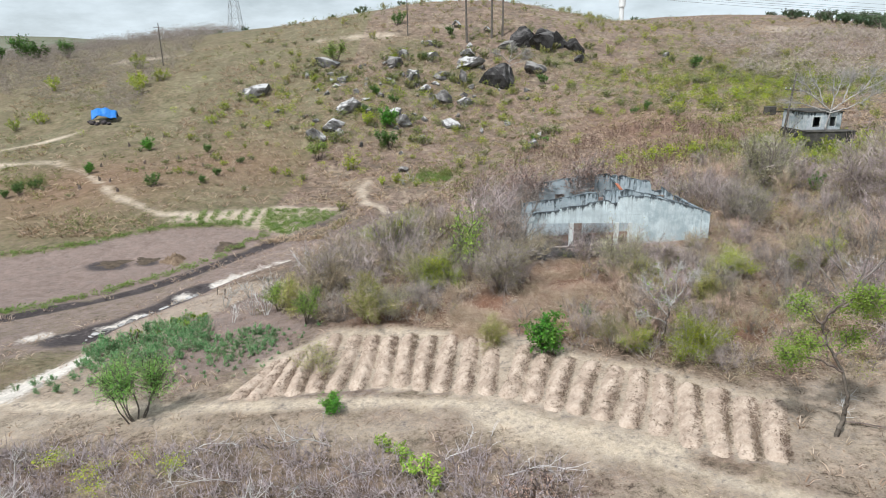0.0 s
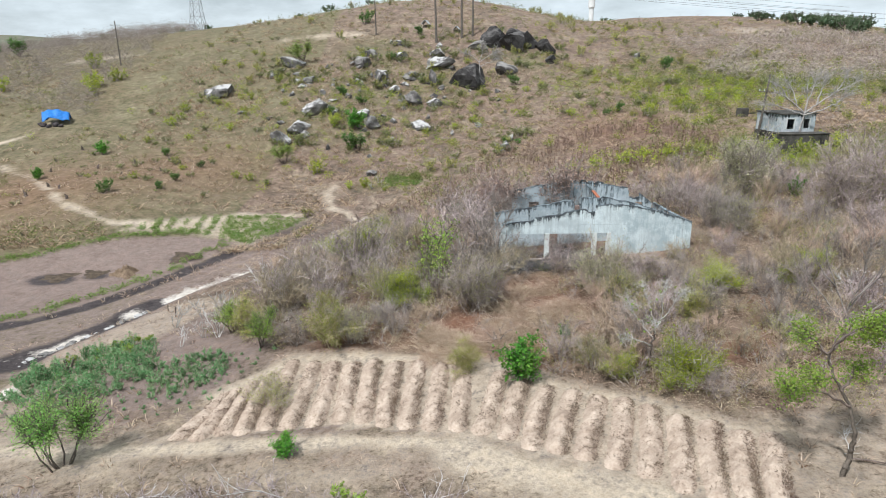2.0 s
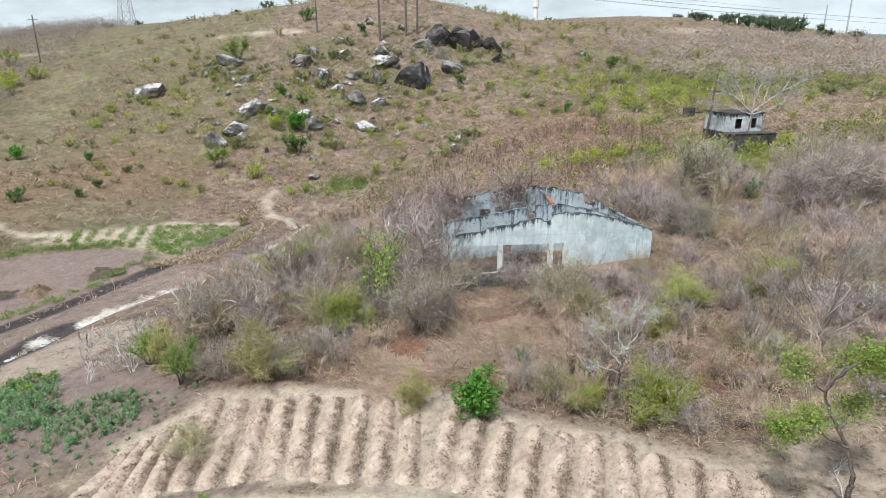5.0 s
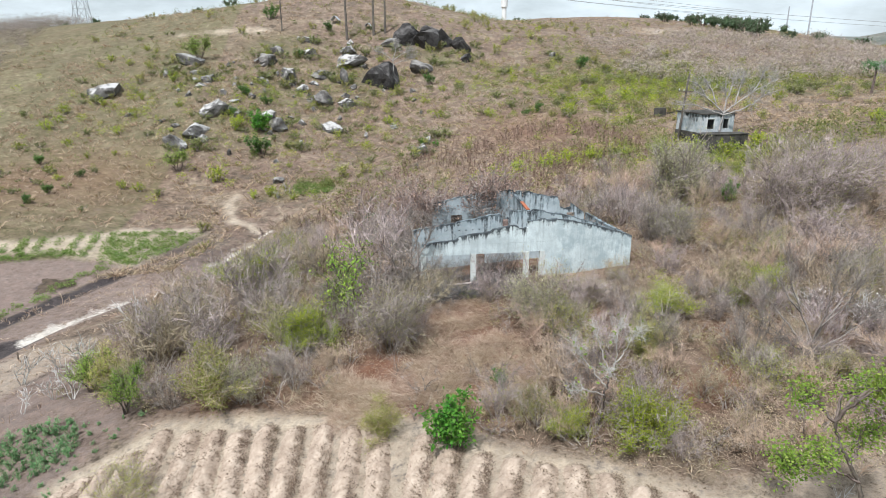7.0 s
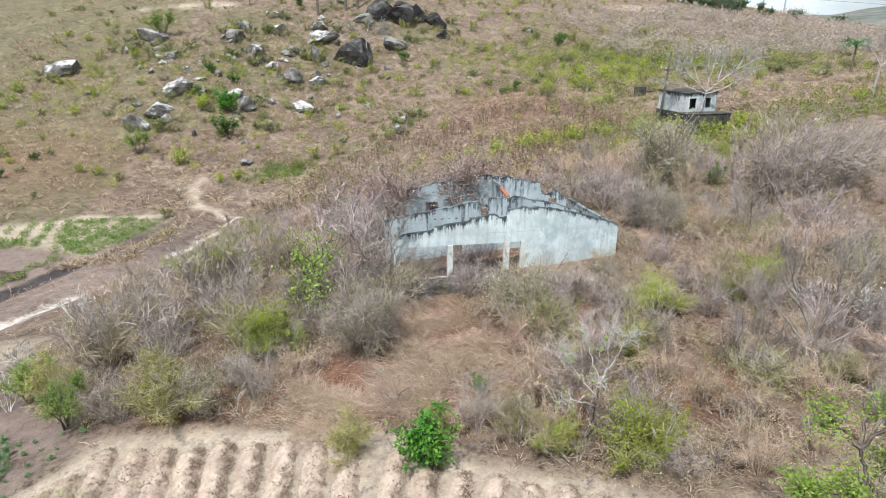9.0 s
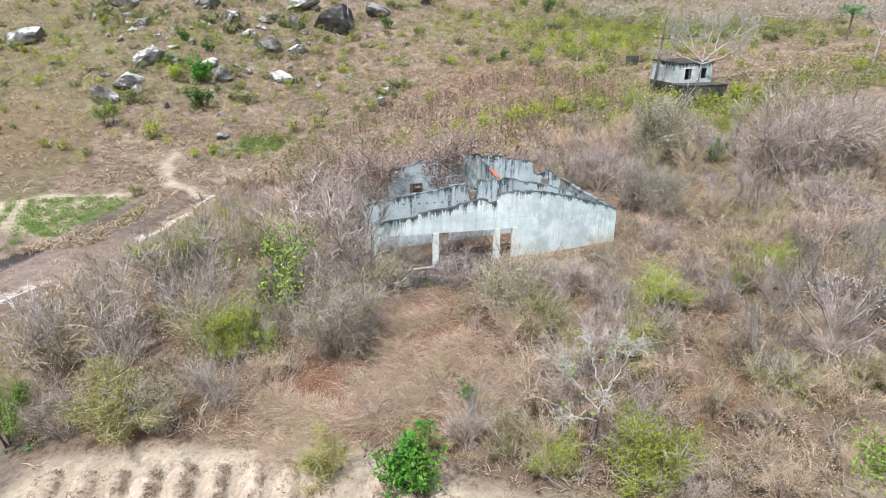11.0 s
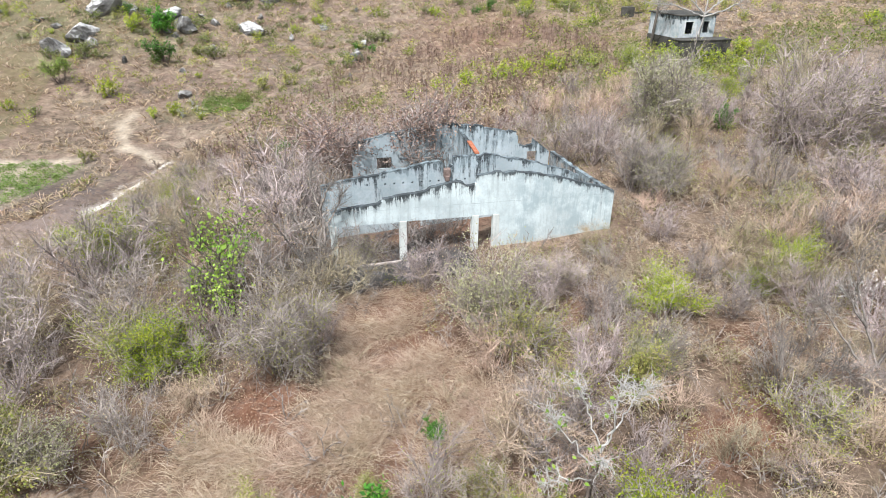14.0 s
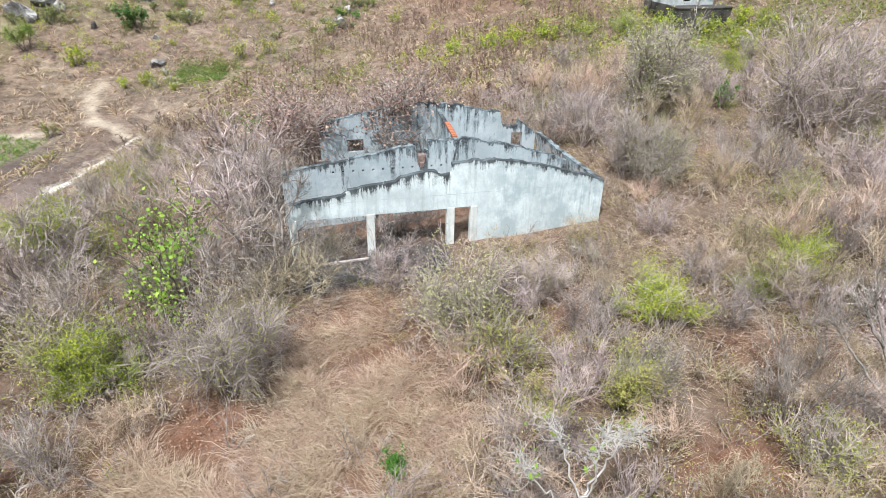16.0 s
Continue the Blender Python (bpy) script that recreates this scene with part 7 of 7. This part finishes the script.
make_small_ruin()
MAT_POLE = mottled("weathered_concrete_pole", (0.07, 0.06, 0.052), (0.20, 0.175, 0.15), 1.0, 10.0)
MAT_STEEL = mottled("galvanised_steel", (0.30, 0.32, 0.34), (0.48, 0.50, 0.52), 1.0, 8.0, 0.5)
MAT_WIRE = mottled("wire", (0.22, 0.22, 0.22), (0.36, 0.36, 0.36), 1.0, 8.0, 0.5)


def utility_pole(x, y, h, lean, arms, label, extra=0.0):
    root = tagged(new("utility_pole"), label, "utility pole", "utility poles")
    root.matrix_basis = pose(x, y, ground_at(x, y) - 0.3, 0, lean, 0)
    bm = bmesh.new()
    rod(bm, (0, 0, 0), (0, 0, h), 0.17 + extra, 0.11 + extra * 0.7, 8)
    part("shaft", bm, MAT_POLE, root)
    for z in arms:
        bm = bmesh.new()
        box(bm, -1.1, 1.1, -0.16, -0.06, z, z + 0.11)
        arm = part("crossarm", bm, MAT_POLE, root)
        for dx in (-1.0, -0.4, 1.0):
            bm = bmesh.new()
            rod(bm, (dx, -0.11, z + 0.11), (dx, -0.11, z + 0.36), 0.07, 0.05, 6)
            part("insulator", bm, MAT_PILLAR, arm)


utility_pole(36.6, 41.3, 8.8, 4.5, (6.6,), "leaning utility pole with one crossarm beside the ruin")
utility_pole(-5.0, 117.2, 14.5, -1, (13.2,), "tall utility pole on the hilltop", 0.12)
utility_pole(1.1, 120.4, 15.0, 0, (13.8,), "tall utility pole on the hilltop", 0.12)
utility_pole(3.8, 122.0, 14.5, 0.6, (13.2,), "tall utility pole on the hilltop", 0.10)
utility_pole(-19.6, 121, 11.0, 0, (), "thin wooden pole on the hilltop")
utility_pole(100, 42, 8.5, 0, (7.5,), "utility pole at the end of the line")
utility_pole(-78, 112, 10.0, 0, (9.0,), "utility pole above the valley wood")


def wire(a, b, sag, r, n=24):
    a, b = np.array(a, float), np.array(b, float)
    t = np.linspace(0, 1, n)
    p = a + (b - a) * t[:, None]
    p[:, 2] -= sag * 4 * t * (1 - t)
    ob = new("power_line", mesh("power_line", *tube_arrays([p[:-1], p[1:], np.full(n - 1, r), np.full(n - 1, r)])))
    ob.data.materials.append(MAT_WIRE)
    tagged(ob, "thin overhead power line across the hillside", "power line", "power lines")


wire((3.8, 122, 31), (100, 42, 15.3), 1.2, 0.035)
wire((3.8, 121.4, 30.4), (100, 41.5, 15.0), 1.6, 0.03)
for dz in (0, 1.3, 2.6):
    wire((14, 168, 34.5 + dz * 1.4), (150, 212.4, 26.9 + dz), 0.8, 0.05)


def pylon(x, y, w, h):
    root = tagged(new("transmission_pylon"), "steel lattice transmission pylon on the ridge", "pylon")
    root.location = (x, y, ground_at(x, y) - 0.2)

    def half(z):
        return w / 2 * (1 - 0.62 * min(1, z / (h * 0.55)))

    levels = [0, 0.16, 0.30, 0.42, 0.52, 0.62, 0.72, 0.82, 0.92, 1.0]
    corners = [(-1, -1), (1, -1), (1, 1), (-1, 1)]
    for sx, sy in corners:
        bm = bmesh.new()
        for a, b in zip(levels, levels[1:]):
            rod(bm, (sx * half(a * h), sy * half(a * h), a * h), (sx * half(b * h), sy * half(b * h), b * h), 0.09, 0.09, 4)
        part("leg", bm, MAT_STEEL, root)
    for k in range(4):
        bm = bmesh.new()
        (ax, ay), (bx, by) = corners[k], corners[(k + 1) % 4]
        for a, b in zip(levels, levels[1:]):
            ha, hb = half(a * h), half(b * h)
            rod(bm, (ax * ha, ay * ha, a * h), (bx * hb, by * hb, b * h), 0.05, 0.05, 4)
            rod(bm, (bx * ha, by * ha, a * h), (ax * hb, ay * hb, b * h), 0.05, 0.05, 4)
            rod(bm, (ax * hb, ay * hb, b * h), (bx * hb, by * hb, b * h), 0.05, 0.05, 4)
        part("lattice", bm, MAT_STEEL, root)
    for z in (0.66, 0.80, 0.94):
        for sx in (-1, 1):
            bm = bmesh.new()
            tip = (sx * w * 0.75, 0, z * h + 0.5)
            for sy in (-1, 1):
                rod(bm, (sx * half(z * h), sy * half(z * h), z * h), tip, 0.06, 0.05, 4)
                rod(bm, (sx * half(z * h), sy * half(z * h), z * h + 1.0), tip, 0.06, 0.05, 4)
            part("crossarm", bm, MAT_STEEL, root)


pylon(-72, 148, 3.6, 24)


def water_tower(x, y):
    root = tagged(new("water_tower"), "white cylindrical water tower on the skyline", "water tower")
    root.location = (x, y, ground_at(x, y) - 0.5)
    white = mottled("white_tank_paint", (0.66, 0.66, 0.64), (0.82, 0.82, 0.80), 0.5, 4.0)
    bm = bmesh.new()
    rod(bm, (0, 0, 0), (0, 0, 9), 1.1, 1.1, 16)
    part("column", bm, white, root)
    bm = bmesh.new()
    rod(bm, (0, 0, 9.003), (0, 0, 12.4), 1.5, 1.5, 18)
    rod(bm, (0, 0, 12.403), (0, 0, 12.9), 1.5, 0.3, 18)
    part("tank", bm, white, root)


water_tower(64.9, 266)


def hut(x, y, s, label):
    root = tagged(new("small_shelter"), label, "shelter", "hilltop shelters")
    root.matrix_basis = spot(x, y, s, 1.35)
    bm = bmesh.new()
    for px in (-1.0, 1.0):
        for py in (-0.8, 0.8):
            rod(bm, (px, py, 0), (px, py, 0.75), 0.07, 0.06, 6)
    rod(bm, (-1.0, 0, 1.55), (1.0, 0, 1.55), 0.05, 0.05, 6)
    part("post_frame", bm, MAT_BARK, root)
    for sy in (-1, 1):
        bm = bmesh.new()
        box(bm, -1.3, 1.3, -0.65, 0.65, -0.03, 0.03)
        ob = part("roof_panel", bm, MAT_STEEL, root)
        ob.matrix_basis = pose(0, sy * 0.50, 1.2, -sy * 48, 0, 0)


hut(-7.6, 125.5, 1.0, "tiny open shelter with a pale sheet roof")
hut(0.0, 123.6, 0.8, "tiny open shelter with a pale sheet roof")


def tarp_shelter(x, y):
    root = tagged(new("tarp_shelter"), "makeshift shelter of blue tarpaulin over branches", "shelter")
    root.matrix_basis = spot(x, y, 1.0, 0.4)
    blue = mottled("blue_tarpaulin", (0.02, 0.12, 0.42), (0.05, 0.24, 0.62), 1.5, 6.0, 0.45, 0.4, 0.05)
    n = 22
    u = np.linspace(-1, 1, n)
    X, Y = np.meshgrid(u, u)
    z = 2.6 - 1.5 * np.abs(Y) ** 1.2 - 0.55 * np.abs(X) ** 1.5 - 0.2 * X + 0.18 * np.sin(X * 5 + Y * 3) * np.abs(Y) + 0.10 * np.sin(X * 9)
    i = np.arange(n * n).reshape(n, n)
    f = np.stack([i[:-1, :-1], i[:-1, 1:], i[1:, 1:], i[1:, :-1]], -1).reshape(-1, 4)
    sheet = part("tarpaulin", mesh("tarpaulin", np.c_[X.ravel() * 2.2, Y.ravel() * 1.8, z.ravel()], f, True), blue, root)
    sheet.modifiers.new("thickness", "SOLIDIFY").thickness = 0.02
    for px, py in ((-2.2, -1.4), (2.2, -1.4), (-2.2, 1.4), (2.2, 1.4)):
        bm = bmesh.new()
        rod(bm, (px, py, 0), (px, py, 1.15), 0.06, 0.05, 6)
        part("post", bm, MAT_BARK, root)


tarp_shelter(-74.7, 77.6)
# dark lumps added to stand in for shade and goods under the tarpaulin
MAT_SHADE_GOODS = mottled("dark_goods_shade", (0.02, 0.02, 0.025), (0.11, 0.09, 0.085), 2.0, 9.0, 0.9, 0.5, 0.04)
for k, (dx, dy, sz) in enumerate(((-1.7, -1.5, 0.55), (-0.6, -1.9, 0.42), (0.5, -1.4, 0.6), (1.5, -1.7, 0.4), (-2.6, -0.8, 0.45))):
    bm = bmesh.new()
    bmesh.ops.create_icosphere(bm, subdivisions=2, radius=sz)
    for v in bm.verts:
        v.co = Vector((v.co.x * 1.2, v.co.y, v.co.z * 0.8)) * (1 + 0.25 * noise.noise(v.co * 3 + Vector((k * 7, 0, 0))))
    ob = tagged(part("shade_bundle", bm, MAT_SHADE_GOODS), "dark lump added for the shade and goods under the tarpaulin", "bundle", "bundles by the shelter")
    ob.matrix_basis = spot(-74.7 + dx, 77.6 + dy, 1.0, k, 1.0, -0.4 * sz)


def mast(x, y, h):
    root = tagged(new("radio_mast"), "thin radio mast on the far ridge", "mast", "radio masts")
    root.location = (x, y, ground_at(x, y))
    bm = bmesh.new()
    rod(bm, (0, 0, 0), (0, 0, h), 0.35, 0.2, 6)
    part("shaft", bm, MAT_STEEL, root)


mast(173, 206, 20)
mast(167, 211, 12)


def palm(x, y, h):
    root = tagged(new("palm_tree"), "dark green palm on the far slope", "palm")
    root.matrix_basis = spot(x, y)
    bm = bmesh.new()
    rod(bm, (0, 0, 0), (0.2, 0, h), 0.22, 0.15, 8)
    part("trunk", bm, MAT_BARK, root)
    rng = np.random.default_rng(3)
    n = 22
    az = rng.uniform(0, 6.28, n)
    s = grow(rng, np.tile([[0.2, 0, h]], (n, 1)), np.c_[np.cos(az), np.sin(az), rng.uniform(0.1, 1.2, n)], np.full(n, 2.6), 0.05, 0.02, 6, 0.03, -0.22)
    A, B = s[0], s[1]
    pts = np.concatenate([A + (B - A) * t for t in (0.0, 0.25, 0.5, 0.75)])
    part("fronds", mesh("fronds", *merged(ribbon_arrays(s), leaf_arrays(rng, pts, 0.7, 0.16, 0.4))), MAT_LEAF_CASSAVA, root)


palm(84, 66, 4.5)
